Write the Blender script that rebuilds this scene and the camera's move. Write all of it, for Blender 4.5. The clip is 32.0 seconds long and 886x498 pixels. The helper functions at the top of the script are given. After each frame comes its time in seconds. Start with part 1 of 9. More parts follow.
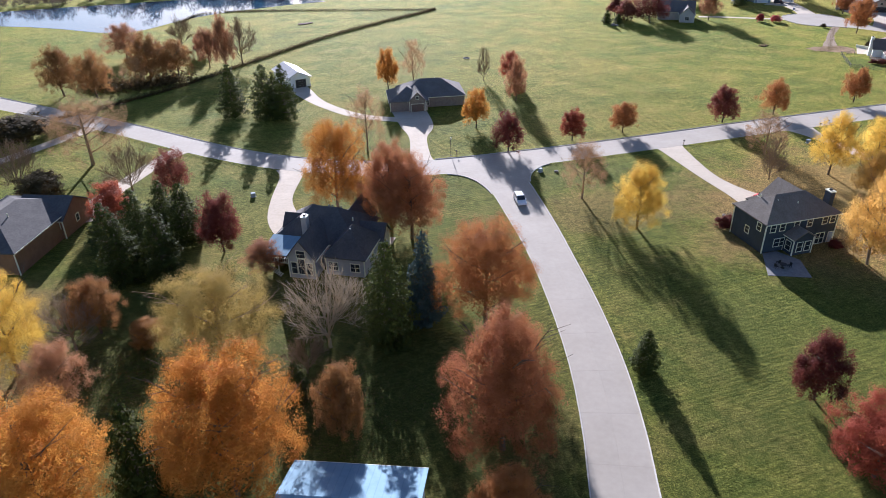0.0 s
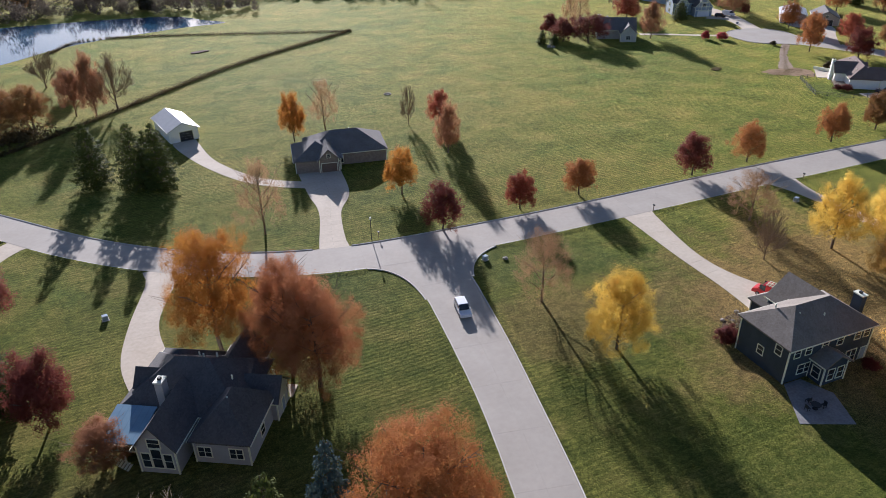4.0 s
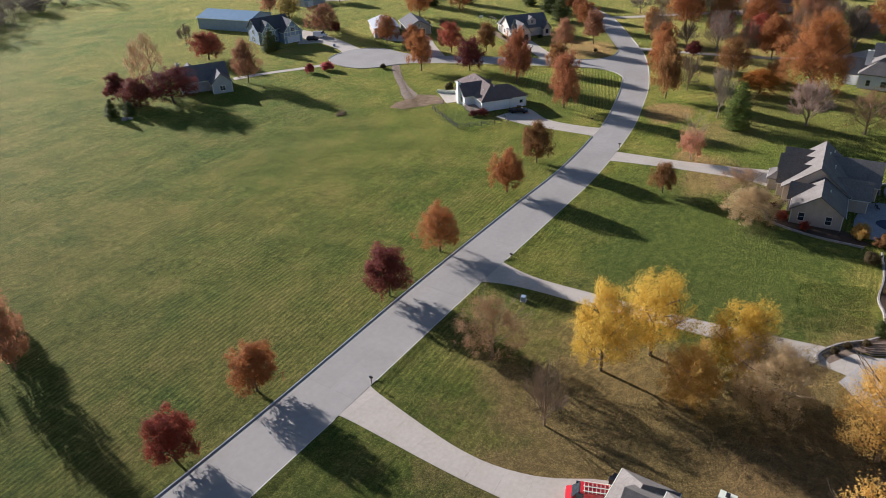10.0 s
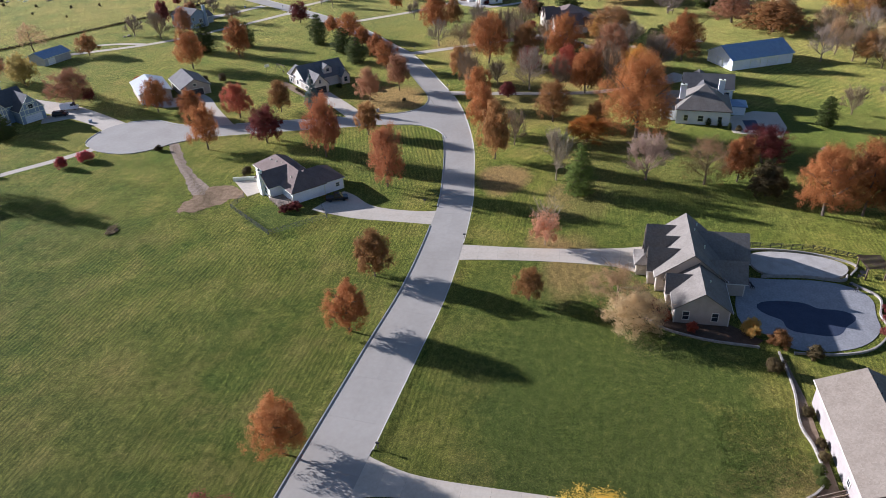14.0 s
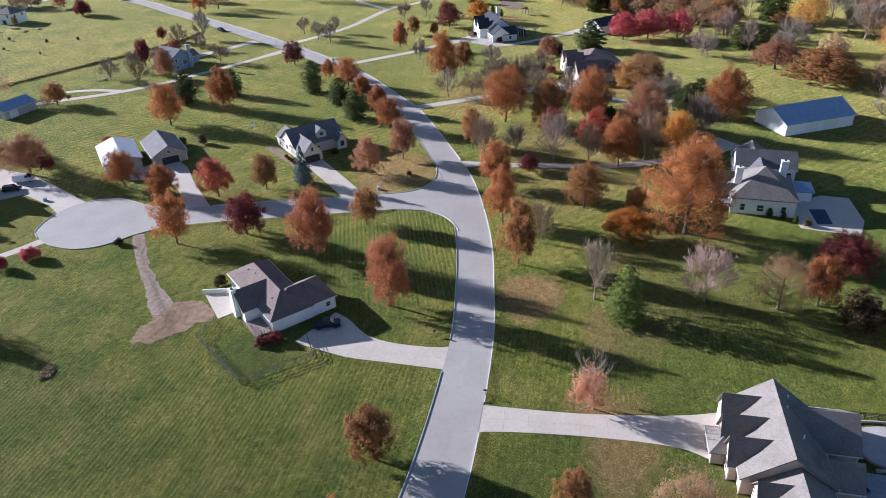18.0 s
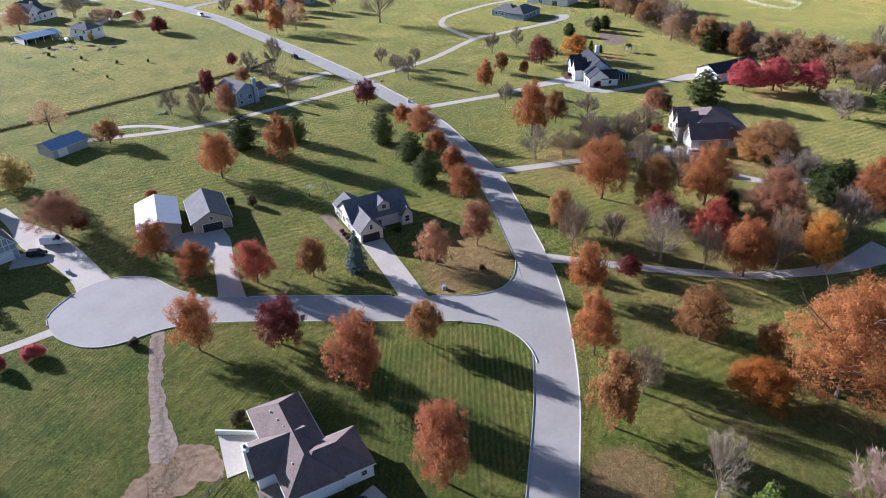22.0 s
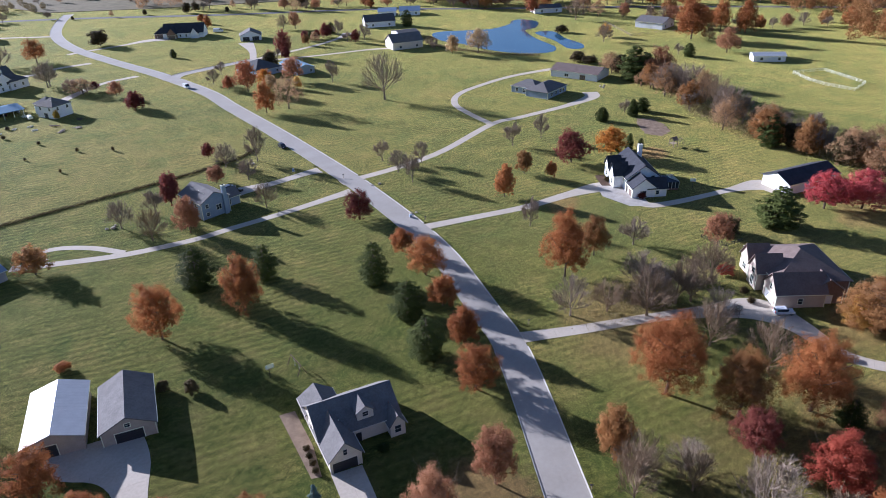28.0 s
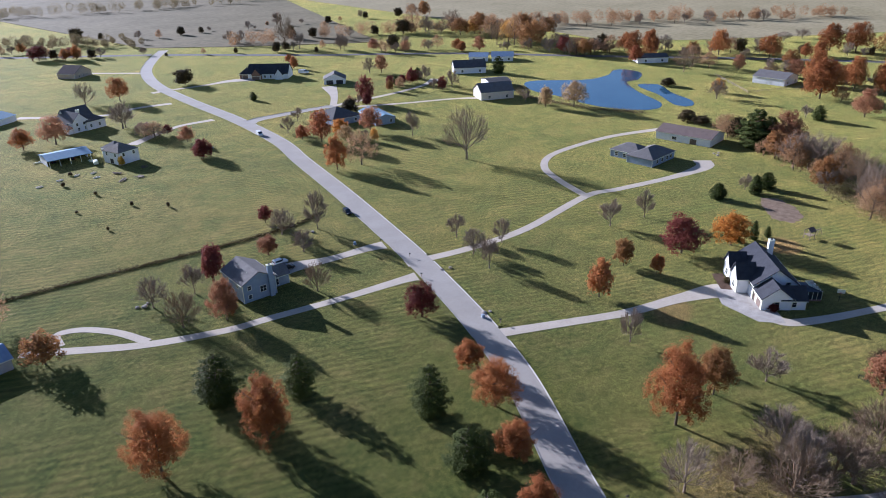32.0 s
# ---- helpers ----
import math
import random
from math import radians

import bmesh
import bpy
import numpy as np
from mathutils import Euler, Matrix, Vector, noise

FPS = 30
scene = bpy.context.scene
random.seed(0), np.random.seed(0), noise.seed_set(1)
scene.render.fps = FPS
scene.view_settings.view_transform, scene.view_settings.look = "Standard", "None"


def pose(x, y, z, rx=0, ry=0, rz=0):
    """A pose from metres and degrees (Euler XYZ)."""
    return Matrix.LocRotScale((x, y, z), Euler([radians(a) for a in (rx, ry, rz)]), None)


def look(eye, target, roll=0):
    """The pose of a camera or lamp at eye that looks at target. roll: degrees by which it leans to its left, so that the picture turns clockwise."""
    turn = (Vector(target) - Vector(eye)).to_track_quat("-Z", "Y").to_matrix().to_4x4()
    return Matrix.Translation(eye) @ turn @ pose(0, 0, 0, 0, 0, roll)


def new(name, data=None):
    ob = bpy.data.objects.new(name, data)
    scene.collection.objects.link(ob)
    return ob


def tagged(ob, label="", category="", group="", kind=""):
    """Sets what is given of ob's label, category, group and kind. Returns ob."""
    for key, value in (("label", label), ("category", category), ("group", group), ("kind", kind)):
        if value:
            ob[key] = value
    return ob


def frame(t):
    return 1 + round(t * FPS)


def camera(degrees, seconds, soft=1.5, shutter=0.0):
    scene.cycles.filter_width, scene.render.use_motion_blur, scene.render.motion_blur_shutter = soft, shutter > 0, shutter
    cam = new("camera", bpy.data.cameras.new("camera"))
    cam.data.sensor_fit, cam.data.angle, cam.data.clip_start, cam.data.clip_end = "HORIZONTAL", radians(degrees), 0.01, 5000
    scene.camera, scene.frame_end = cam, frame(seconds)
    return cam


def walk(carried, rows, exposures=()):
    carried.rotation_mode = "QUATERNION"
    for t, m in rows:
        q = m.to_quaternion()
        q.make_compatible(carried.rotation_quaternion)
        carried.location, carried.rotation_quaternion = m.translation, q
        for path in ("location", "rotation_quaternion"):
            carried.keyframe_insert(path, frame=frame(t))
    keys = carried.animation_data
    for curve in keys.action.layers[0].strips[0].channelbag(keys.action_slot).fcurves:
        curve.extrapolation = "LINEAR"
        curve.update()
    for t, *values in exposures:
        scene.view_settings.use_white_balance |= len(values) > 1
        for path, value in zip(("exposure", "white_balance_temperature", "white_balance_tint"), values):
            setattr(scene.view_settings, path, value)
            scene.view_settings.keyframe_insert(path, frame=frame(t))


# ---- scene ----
cam = camera(64.3, 32.0, 0.8)
METRES, EYE, TILT, LEAN, TURN = 329.5, 63.8, 0.0, 0.0, -14.9
ROWS = [
    (0.0, 0.0, 0.0, 0.0, -0.57, -28.97, 1.03),
    (0.5, 0.0025, 0.0152, 0.0003, -0.55, -28.98, 1.0),
    (1.0, 0.0046, 0.0304, 0.0006, -0.54, -28.97, 0.98),
    (1.5, 0.0064, 0.0457, 0.0008, -0.52, -28.97, 0.94),
    (2.0, 0.0079, 0.0609, 0.0012, -0.53, -28.98, 0.93),
    (2.5, 0.0091, 0.0763, 0.0013, -0.54, -28.97, 0.92),
    (4.5, 0.0131, 0.1382, 0.003, -8.56, -29.07, 1.07),
    (5.0, 0.0171, 0.1532, 0.0036, -12.19, -29.17, 1.32),
    (5.5, 0.0164, 0.1695, 0.0038, -22.44, -29.38, 1.55),
    (6.0, 0.018, 0.1851, 0.0043, -23.49, -29.43, 1.53),
    (6.5, 0.0215, 0.2001, 0.0046, -23.88, -29.43, 1.59),
    (7.0, 0.0244, 0.2154, 0.0051, -27.25, -29.55, 1.62),
    (7.5, 0.0288, 0.23, 0.0057, -27.85, -29.58, 1.66),
    (8.0, 0.0344, 0.2441, 0.0058, -35.66, -29.82, 1.92),
    (8.5, 0.0382, 0.2594, 0.0065, -40.41, -30.02, 1.89),
    (9.0, 0.0448, 0.2733, 0.0068, -40.43, -30.03, 1.88),
    (9.5, 0.0519, 0.2869, 0.0077, -40.43, -30.05, 1.87),
    (10.0, 0.0596, 0.3001, 0.0105, -40.45, -30.09, 1.91),
    (10.5, 0.0683, 0.3131, 0.015, -41.72, -30.17, 1.94),
    (11.0, 0.0765, 0.326, 0.0187, -42.77, -30.19, 1.92),
    (11.5, 0.0853, 0.3378, 0.02, -56.94, -30.68, 2.13),
    (12.0, 0.094, 0.351, 0.0205, -58.18, -30.78, 2.06),
    (12.5, 0.1036, 0.3616, 0.0226, -58.17, -30.82, 2.05),
    (13.0, 0.1148, 0.3721, 0.0267, -58.15, -30.85, 2.06),
    (13.5, 0.1261, 0.3821, 0.0315, -58.14, -30.89, 2.04),
    (14.0, 0.1379, 0.3919, 0.0359, -58.13, -30.91, 2.05),
    (14.5, 0.1502, 0.4015, 0.0398, -58.1, -30.9, 2.05),
    (16.5, 0.2002, 0.4362, 0.0563, -57.93, -30.83, 2.0),
    (17.0, 0.2131, 0.4444, 0.0577, -57.87, -30.81, 1.98),
    (17.5, 0.2257, 0.4528, 0.0576, -57.85, -30.79, 1.97),
    (18.0, 0.2385, 0.4614, 0.057, -57.82, -30.74, 1.98),
    (18.5, 0.2516, 0.4697, 0.0579, -54.9, -30.66, 2.0),
    (19.0, 0.2647, 0.4784, 0.0589, -54.26, -30.61, 1.96),
    (19.5, 0.2781, 0.487, 0.0626, -52.5, -30.57, 1.94),
    (20.0, 0.2913, 0.4954, 0.0673, -50.87, -30.5, 1.88),
    (20.5, 0.3041, 0.5039, 0.0709, -50.71, -30.48, 1.82),
    (21.0, 0.3162, 0.5128, 0.072, -50.7, -30.46, 1.77),
    (21.5, 0.3291, 0.5216, 0.0716, -50.64, -30.42, 1.77),
    (22.0, 0.3415, 0.531, 0.0718, -50.64, -30.39, 1.72),
    (22.5, 0.3541, 0.5403, 0.0746, -50.62, -30.43, 1.73),
    (23.0, 0.3664, 0.5498, 0.0795, -50.62, -30.48, 1.69),
    (23.5, 0.3791, 0.5591, 0.0832, -50.57, -30.45, 1.65),
    (24.0, 0.3908, 0.5685, 0.0847, -50.56, -30.44, 1.6),
    (24.5, 0.4031, 0.5778, 0.0847, -50.5, -30.43, 1.62),
    (25.0, 0.4154, 0.5872, 0.0845, -49.42, -30.39, 1.62),
    (25.5, 0.4275, 0.5971, 0.0851, -49.41, -30.42, 1.62),
    (27.5, 0.4761, 0.6362, 0.0873, -49.33, -29.36, 1.54),
    (28.0, 0.4876, 0.6454, 0.0864, -49.31, -27.43, 1.56),
    (28.5, 0.5003, 0.6557, 0.0867, -49.31, -26.13, 1.53),
    (29.0, 0.5118, 0.665, 0.0864, -49.3, -24.79, 1.54),
    (29.5, 0.5227, 0.6764, 0.0866, -46.83, -24.71, 1.46),
    (30.0, 0.5357, 0.6852, 0.0865, -45.69, -24.66, 1.46),
    (30.5, 0.5475, 0.6954, 0.0863, -45.7, -24.64, 1.44),
    (31.0, 0.558, 0.7074, 0.0865, -43.61, -24.6, 1.35),
    (31.5, 0.5708, 0.7162, 0.0867, -41.78, -24.55, 1.35),
    (32.0, 0.5825, 0.7266, 0.0866, -41.76, -24.53, 1.32),
]
walk(cam, [(t, pose(0, 0, EYE, TILT, LEAN, TURN) @ pose(METRES * x, METRES * y, METRES * z, 90 + pitch, roll, yaw)) for t, x, y, z, yaw, pitch, roll in ROWS],
     [(0.0, 1.46, 5580, 22), (2.5, 1.30, 5600, 22), (6.0, 0.86, 5800, 18), (13.0, 1.04, 5500, 19), (20.0, 1.30, 5180, 22), (32.0, 1.05, 5120, 23)])

# light: a low autumn sun beyond the fields, clear sky
SUN_EL, SUN_AZ = radians(16.5), radians(81.5)
world = bpy.data.worlds.new("sky")
scene.world = world
world.use_nodes = True
wn = world.node_tree.nodes
sky = wn.new("ShaderNodeTexSky")
sky.sky_type, sky.sun_disc = "NISHITA", False
sky.sun_elevation, sky.sun_rotation = SUN_EL, radians(90) - SUN_AZ
sky.dust_density, sky.air_density, sky.ozone_density = 0.8, 1.0, 2.0
world.node_tree.links.new(sky.outputs[0], wn["Background"].inputs[0])
wn["Background"].inputs[1].default_value = 0.05
sun_data = bpy.data.lights.new("sun", "SUN")
sun_data.energy, sun_data.angle, sun_data.color = 5.0, radians(0.55), (1.0, 0.94, 0.85)
sun_way = Vector((math.cos(SUN_AZ) * math.cos(SUN_EL), math.sin(SUN_AZ) * math.cos(SUN_EL), math.sin(SUN_EL)))
sun = new("sun", sun_data)
sun.matrix_world = look(sun_way * 900, (0, 0, 0))


# ---------------------------------------------------------------- materials
def material(name, rough=0.8, spec=0.3):
    m = bpy.data.materials.new(name)
    m.use_nodes = True
    b = m.node_tree.nodes["Principled BSDF"]
    b.inputs["Roughness"].default_value = rough
    b.inputs["Specular IOR Level"].default_value = spec
    return m, m.node_tree.nodes, m.node_tree.links, b


def coords(n, l, scale=1.0, kind="Object", stretch=None):
    c = n.new("ShaderNodeTexCoord")
    mp = n.new("ShaderNodeMapping")
    mp.inputs["Scale"].default_value = stretch or (scale, scale, scale)
    l.new(c.outputs[kind], mp.inputs["Vector"])
    return mp.outputs[0]


def noise_of(n, l, vec, scale, detail=4.0, rough=0.55):
    t = n.new("ShaderNodeTexNoise")
    t.inputs["Scale"].default_value, t.inputs["Detail"].default_value, t.inputs["Roughness"].default_value = scale, detail, rough
    l.new(vec, t.inputs["Vector"])
    return t.outputs["Fac"]


def ramp_of(n, l, fac, stops):
    r = n.new("ShaderNodeValToRGB")
    e = r.color_ramp.elements
    while len(e) < len(stops):
        e.new(0.5)
    for k, (p, c) in enumerate(stops):
        e[k].position, e[k].color = p, (*c, 1)
    l.new(fac, r.inputs["Fac"])
    return r.outputs["Color"]


def mixed(n, l, fac, a, b, mode="MIX"):
    m = n.new("ShaderNodeMix")
    m.data_type, m.blend_type = "RGBA", mode
    for sock, v in ((m.inputs[0], fac), (m.inputs[6], a), (m.inputs[7], b)):
        if isinstance(v, (int, float)):
            sock.default_value = v
        elif isinstance(v, tuple):
            sock.default_value = (*v, 1)
        else:
            l.new(v, sock)
    return m.outputs[2]


def maths(n, l, op, a, b=0.0):
    m = n.new("ShaderNodeMath")
    m.operation = op
    for sock, v in ((m.inputs[0], a), (m.inputs[1], b)):
        if isinstance(v, (int, float)):
            sock.default_value = v
        else:
            l.new(v, sock)
    return m.outputs[0]


def bump_of(n, l, b, height, strength, distance=0.05):
    k = n.new("ShaderNodeBump")
    k.inputs["Strength"].default_value, k.inputs["Distance"].default_value = strength, distance
    l.new(height, k.inputs["Height"])
    l.new(k.outputs[0], b.inputs["Normal"])


def blotchy(name, a, b, scale=0.6, fine=12.0, rough=0.8, spec=0.3, metal=0.0, bump=0.2, vary=0.0, speck=0.35):
    """Two tones in patches, a finer grain over them, a little relief; vary: how far single pieces differ."""
    m, n, l, bs = material(name, rough, spec)
    v = coords(n, l)
    big = ramp_of(n, l, noise_of(n, l, v, scale), [(0.32, a), (0.68, b)])
    grain = noise_of(n, l, v, fine, 3.0)
    col = mixed(n, l, speck, big, ramp_of(n, l, grain, [(0.3, tuple(c * 0.62 for c in a)), (0.7, tuple(min(1, c * 1.2) for c in b))]))
    if vary:
        o = n.new("ShaderNodeObjectInfo")
        col = mixed(n, l, vary, col, ramp_of(n, l, o.outputs["Random"], [(0.0, tuple(c * 0.72 for c in a)), (1.0, tuple(min(1, c * 1.25) for c in b))]))
    l.new(col, bs.inputs["Base Color"])
    bs.inputs["Metallic"].default_value = metal
    if bump:
        bump_of(n, l, bs, grain, bump, 0.03)
    return m


def siding(name, a, b, pitch=0.2, axis="Z", rough=0.7):
    """Lapped boards or standing ribs: fine lines along one axis."""
    m, n, l, bs = material(name, rough)
    v = coords(n, l)
    w = n.new("ShaderNodeTexWave")
    w.wave_type, w.bands_direction, w.wave_profile = "BANDS", axis, "SAW"
    w.inputs["Scale"].default_value = 0.314 / pitch
    l.new(v, w.inputs["Vector"])
    col = ramp_of(n, l, noise_of(n, l, v, 0.7), [(0.3, a), (0.7, b)])
    l.new(mixed(n, l, 0.25, col, ramp_of(n, l, w.outputs["Fac"], [(0.0, tuple(c * 0.55 for c in a)), (0.2, b)])), bs.inputs["Base Color"])
    bump_of(n, l, bs, w.outputs["Fac"], 0.5, 0.02)
    return m


def shingle(name, a, b):
    m, n, l, bs = material(name, 0.9, 0.15)
    v = coords(n, l)
    k = n.new("ShaderNodeTexVoronoi")
    k.inputs["Scale"].default_value = 4.5
    l.new(v, k.inputs["Vector"])
    tabs = ramp_of(n, l, k.outputs["Color"], [(0.1, tuple(c * 0.72 for c in a)), (0.9, tuple(c * 1.2 for c in b))])
    big = ramp_of(n, l, noise_of(n, l, v, 0.45), [(0.3, a), (0.7, b)])
    l.new(mixed(n, l, 0.32, big, tabs), bs.inputs["Base Color"])
    bump_of(n, l, bs, noise_of(n, l, v, 9.0), 0.35, 0.03)
    return m


def plain(name, c, rough=0.5, spec=0.4, metal=0.0):
    return blotchy(name, tuple(x * 0.93 for x in c), tuple(min(1, x * 1.06) for x in c), 1.5, 20.0, rough, spec, metal, 0.05)


def leafy(name, dark, mid, light, glow=0.4):
    """Leaves: every leaf its own tone, every tree a little different; light passes through."""
    m, n, l, bs = material(name, 0.75, 0.08)
    g = n.new("ShaderNodeNewGeometry")
    o = n.new("ShaderNodeObjectInfo")
    grey = [sum(c) / 3 for c in (dark, mid, light)]
    dark, mid, light = (tuple(k * (0.97 * p + 0.03 * w) for p, k in zip(c, (1.04, 1.03, 0.90))) for c, w in zip((dark, mid, light), grey))
    low = tuple(0.35 * p + 0.65 * q for p, q in zip(dark, mid))
    high = tuple(0.35 * p + 0.65 * q for p, q in zip(light, mid))
    col = ramp_of(n, l, g.outputs["Random Per Island"], [(0.0, low), (0.5, mid), (1.0, high)])
    v = coords(n, l)
    patch = noise_of(n, l, v, 0.35, 2.0)
    col = mixed(n, l, patch, col, ramp_of(n, l, o.outputs["Random"], [(0.0, dark), (0.5, mid), (1.0, light)]))
    l.new(col, bs.inputs["Base Color"])
    tr = n.new("ShaderNodeBsdfTranslucent")
    l.new(mixed(n, l, 0.35, col, light), tr.inputs["Color"])
    mx = n.new("ShaderNodeMixShader")
    mx.inputs[0].default_value = glow
    l.new(bs.outputs[0], mx.inputs[1])
    l.new(tr.outputs[0], mx.inputs[2])
    l.new(mx.outputs[0], n["Material Output"].inputs["Surface"])
    return m


def ground_material():
    """Mown autumn grass: patches, mowing ripples, worn and leaf-strewn stretches."""
    m, n, l, bs = material("lawn_grass", 0.9, 0.05)
    v = coords(n, l)
    sep = n.new("ShaderNodeSeparateXYZ")
    l.new(v, sep.inputs[0])
    big = noise_of(n, l, v, 0.014, 6.0, 0.62)
    midn = noise_of(n, l, v, 0.10, 8.0, 0.72)
    fine = noise_of(n, l, v, 0.8, 8.0, 0.8)
    blade = noise_of(n, l, v, 3.6, 4.0, 0.85)
    green = ramp_of(n, l, big, [(0.34, (0.033, 0.053, 0.010)), (0.5, (0.070, 0.085, 0.017)), (0.66, (0.115, 0.110, 0.031))])
    patch = ramp_of(n, l, midn, [(0.34, (0.027, 0.046, 0.009)), (0.5, (0.070, 0.084, 0.017)), (0.66, (0.128, 0.116, 0.036))])
    col = mixed(n, l, 0.5, green, patch)
    # old worn and dry stretches with ragged rims
    worn = ramp_of(n, l, noise_of(n, l, v, 0.040, 9.0, 0.74), [(0.56, (0, 0, 0)), (0.72, (0.3, 0.3, 0.3))])
    col = mixed(n, l, worn, col, ramp_of(n, l, fine, [(0.3, (0.054, 0.052, 0.016)), (0.7, (0.155, 0.132, 0.052))]))
    lush = ramp_of(n, l, noise_of(n, l, v, 0.05, 8.0, 0.72), [(0.32, (0.65, 0.65, 0.65)), (0.47, (0, 0, 0))])
    col = mixed(n, l, lush, col, ramp_of(n, l, fine, [(0.3, (0.020, 0.042, 0.007)), (0.7, (0.070, 0.105, 0.018))]))
    tuft = ramp_of(n, l, fine, [(0.30, (0.10, 0.12, 0.10)), (0.5, (0.5, 0.5, 0.5)), (0.72, (1.0, 0.94, 0.98))])
    col = mixed(n, l, 0.55, col, tuft, "OVERLAY")
    tip = ramp_of(n, l, blade, [(0.36, (0.10, 0.12, 0.10)), (0.5, (0.5, 0.5, 0.5)), (0.64, (1.0, 0.96, 1.0))])
    col = mixed(n, l, 0.60, col, tip, "OVERLAY")
    # mowing ripples: along the street, and across the further lots; clear in places only
    east = maths(n, l, "ADD", sep.outputs[0], maths(n, l, "MULTIPLY", big, 60.0))
    zone = ramp_of(n, l, maths(n, l, "DIVIDE", east, 460.0), [(0.56, (0, 0, 0)), (0.66, (1, 1, 1))])
    ox = maths(n, l, "DIVIDE", maths(n, l, "SUBTRACT", sep.outputs[0], 244.0), 27.0)
    oy = maths(n, l, "DIVIDE", maths(n, l, "SUBTRACT", sep.outputs[1], 181.0), 24.0)
    court = ramp_of(n, l, maths(n, l, "ADD", maths(n, l, "MULTIPLY", ox, ox), maths(n, l, "MULTIPLY", oy, oy)), [(0.8, (1, 1, 1)), (1.0, (0, 0, 0))])
    rest = maths(n, l, "SUBTRACT", 1.0, court)
    near, beyond = maths(n, l, "MULTIPLY", rest, maths(n, l, "SUBTRACT", 1.0, zone)), maths(n, l, "MULTIPLY", rest, zone)
    ridge = None
    # turn, where, spacing, strength, waver, how clear at most
    for turn, share, pitch, much, waver, most in ((5, near, 0.85, 0.42, 4.0, 0.42), (-39, beyond, 2.4, 0.34, 3.0, 0.5), (24, court, 1.0, 0.40, 1.5, 0.7)):
        mp = n.new("ShaderNodeMapping")
        mp.inputs["Rotation"].default_value = (0, 0, radians(-turn))
        l.new(v, mp.inputs["Vector"])
        st = n.new("ShaderNodeMapping")
        st.inputs["Scale"].default_value = (0.05, 1.0, 1.0)
        l.new(mp.outputs[0], st.inputs["Vector"])
        streak = noise_of(n, l, st.outputs[0], 0.7, 5.0, 0.75)
        w = n.new("ShaderNodeTexWave")
        w.bands_direction = "Y"
        w.inputs["Scale"].default_value, w.inputs["Distortion"].default_value = 0.314 / pitch, waver
        w.inputs["Detail"].default_value, w.inputs["Detail Scale"].default_value = 3.0, 0.10
        l.new(mp.outputs[0], w.inputs["Vector"])
        clear = ramp_of(n, l, noise_of(n, l, mp.outputs[0], 0.028, 4.0), [(0.36, (0.1 * most,) * 3), (0.60, (most,) * 3)])
        lines = mixed(n, l, clear, streak, w.outputs["Fac"])
        col = mixed(n, l, maths(n, l, "MULTIPLY", share, much), col, ramp_of(n, l, lines, [(0.25, (0.22, 0.24, 0.22)), (0.5, (0.5, 0.5, 0.5)), (0.75, (0.84, 0.80, 0.82))]), "OVERLAY")
        lines = maths(n, l, "MULTIPLY", lines, share)
        ridge = lines if ridge is None else maths(n, l, "ADD", ridge, lines)
    # drier, thinner grass on the far lots
    dry = ramp_of(n, l, maths(n, l, "DIVIDE", maths(n, l, "ADD", east, maths(n, l, "MULTIPLY", midn, 80.0)), 600.0), [(0.50, (0, 0, 0)), (0.80, (0.24, 0.24, 0.24))])
    col = mixed(n, l, dry, col, ramp_of(n, l, mixed(n, l, 0.5, fine, blade), [(0.36, (0.047, 0.043, 0.032)), (0.5, (0.100, 0.088, 0.062)), (0.64, (0.170, 0.148, 0.102))]))
    # leaf litter and bare soil: centre, size along x and y, strength
    ragged = noise_of(n, l, v, 0.09, 6.0, 0.7)
    litter = ramp_of(n, l, mixed(n, l, 0.5, fine, blade), [(0.36, (0.040, 0.030, 0.014)), (0.5, (0.125, 0.092, 0.042)), (0.64, (0.27, 0.19, 0.09))])
    for cx, cy, rx, ry, much in LITTER:
        dx = maths(n, l, "DIVIDE", maths(n, l, "SUBTRACT", sep.outputs[0], cx), rx)
        dy = maths(n, l, "DIVIDE", maths(n, l, "SUBTRACT", sep.outputs[1], cy), ry)
        d = maths(n, l, "ADD", maths(n, l, "MULTIPLY", dx, dx), maths(n, l, "MULTIPLY", dy, dy))
        d = maths(n, l, "ADD", d, maths(n, l, "MULTIPLY", maths(n, l, "SUBTRACT", ragged, 0.5), 2.2))
        f = ramp_of(n, l, d, [(0.45, (much, much, much)), (1.05, (0, 0, 0))])
        col = mixed(n, l, f, col, litter)
    for cx, cy, rx, ry, much in DEEP_GREEN:
        dx = maths(n, l, "DIVIDE", maths(n, l, "SUBTRACT", sep.outputs[0], cx), rx)
        dy = maths(n, l, "DIVIDE", maths(n, l, "SUBTRACT", sep.outputs[1], cy), ry)
        d = maths(n, l, "ADD", maths(n, l, "MULTIPLY", dx, dx), maths(n, l, "MULTIPLY", dy, dy))
        d = maths(n, l, "ADD", d, maths(n, l, "MULTIPLY", maths(n, l, "SUBTRACT", ragged, 0.5), 2.2))
        f = ramp_of(n, l, d, [(0.45, (much, much, much)), (1.05, (0, 0, 0))])
        col = mixed(n, l, f, col, ramp_of(n, l, mixed(n, l, 0.5, fine, blade), [(0.36, (0.014, 0.028, 0.007)), (0.5, (0.040, 0.060, 0.013)), (0.64, (0.095, 0.112, 0.030))]))
    l.new(mixed(n, l, 1.0, col, (1.00, 0.93, 0.93), "MULTIPLY"), bs.inputs["Base Color"])
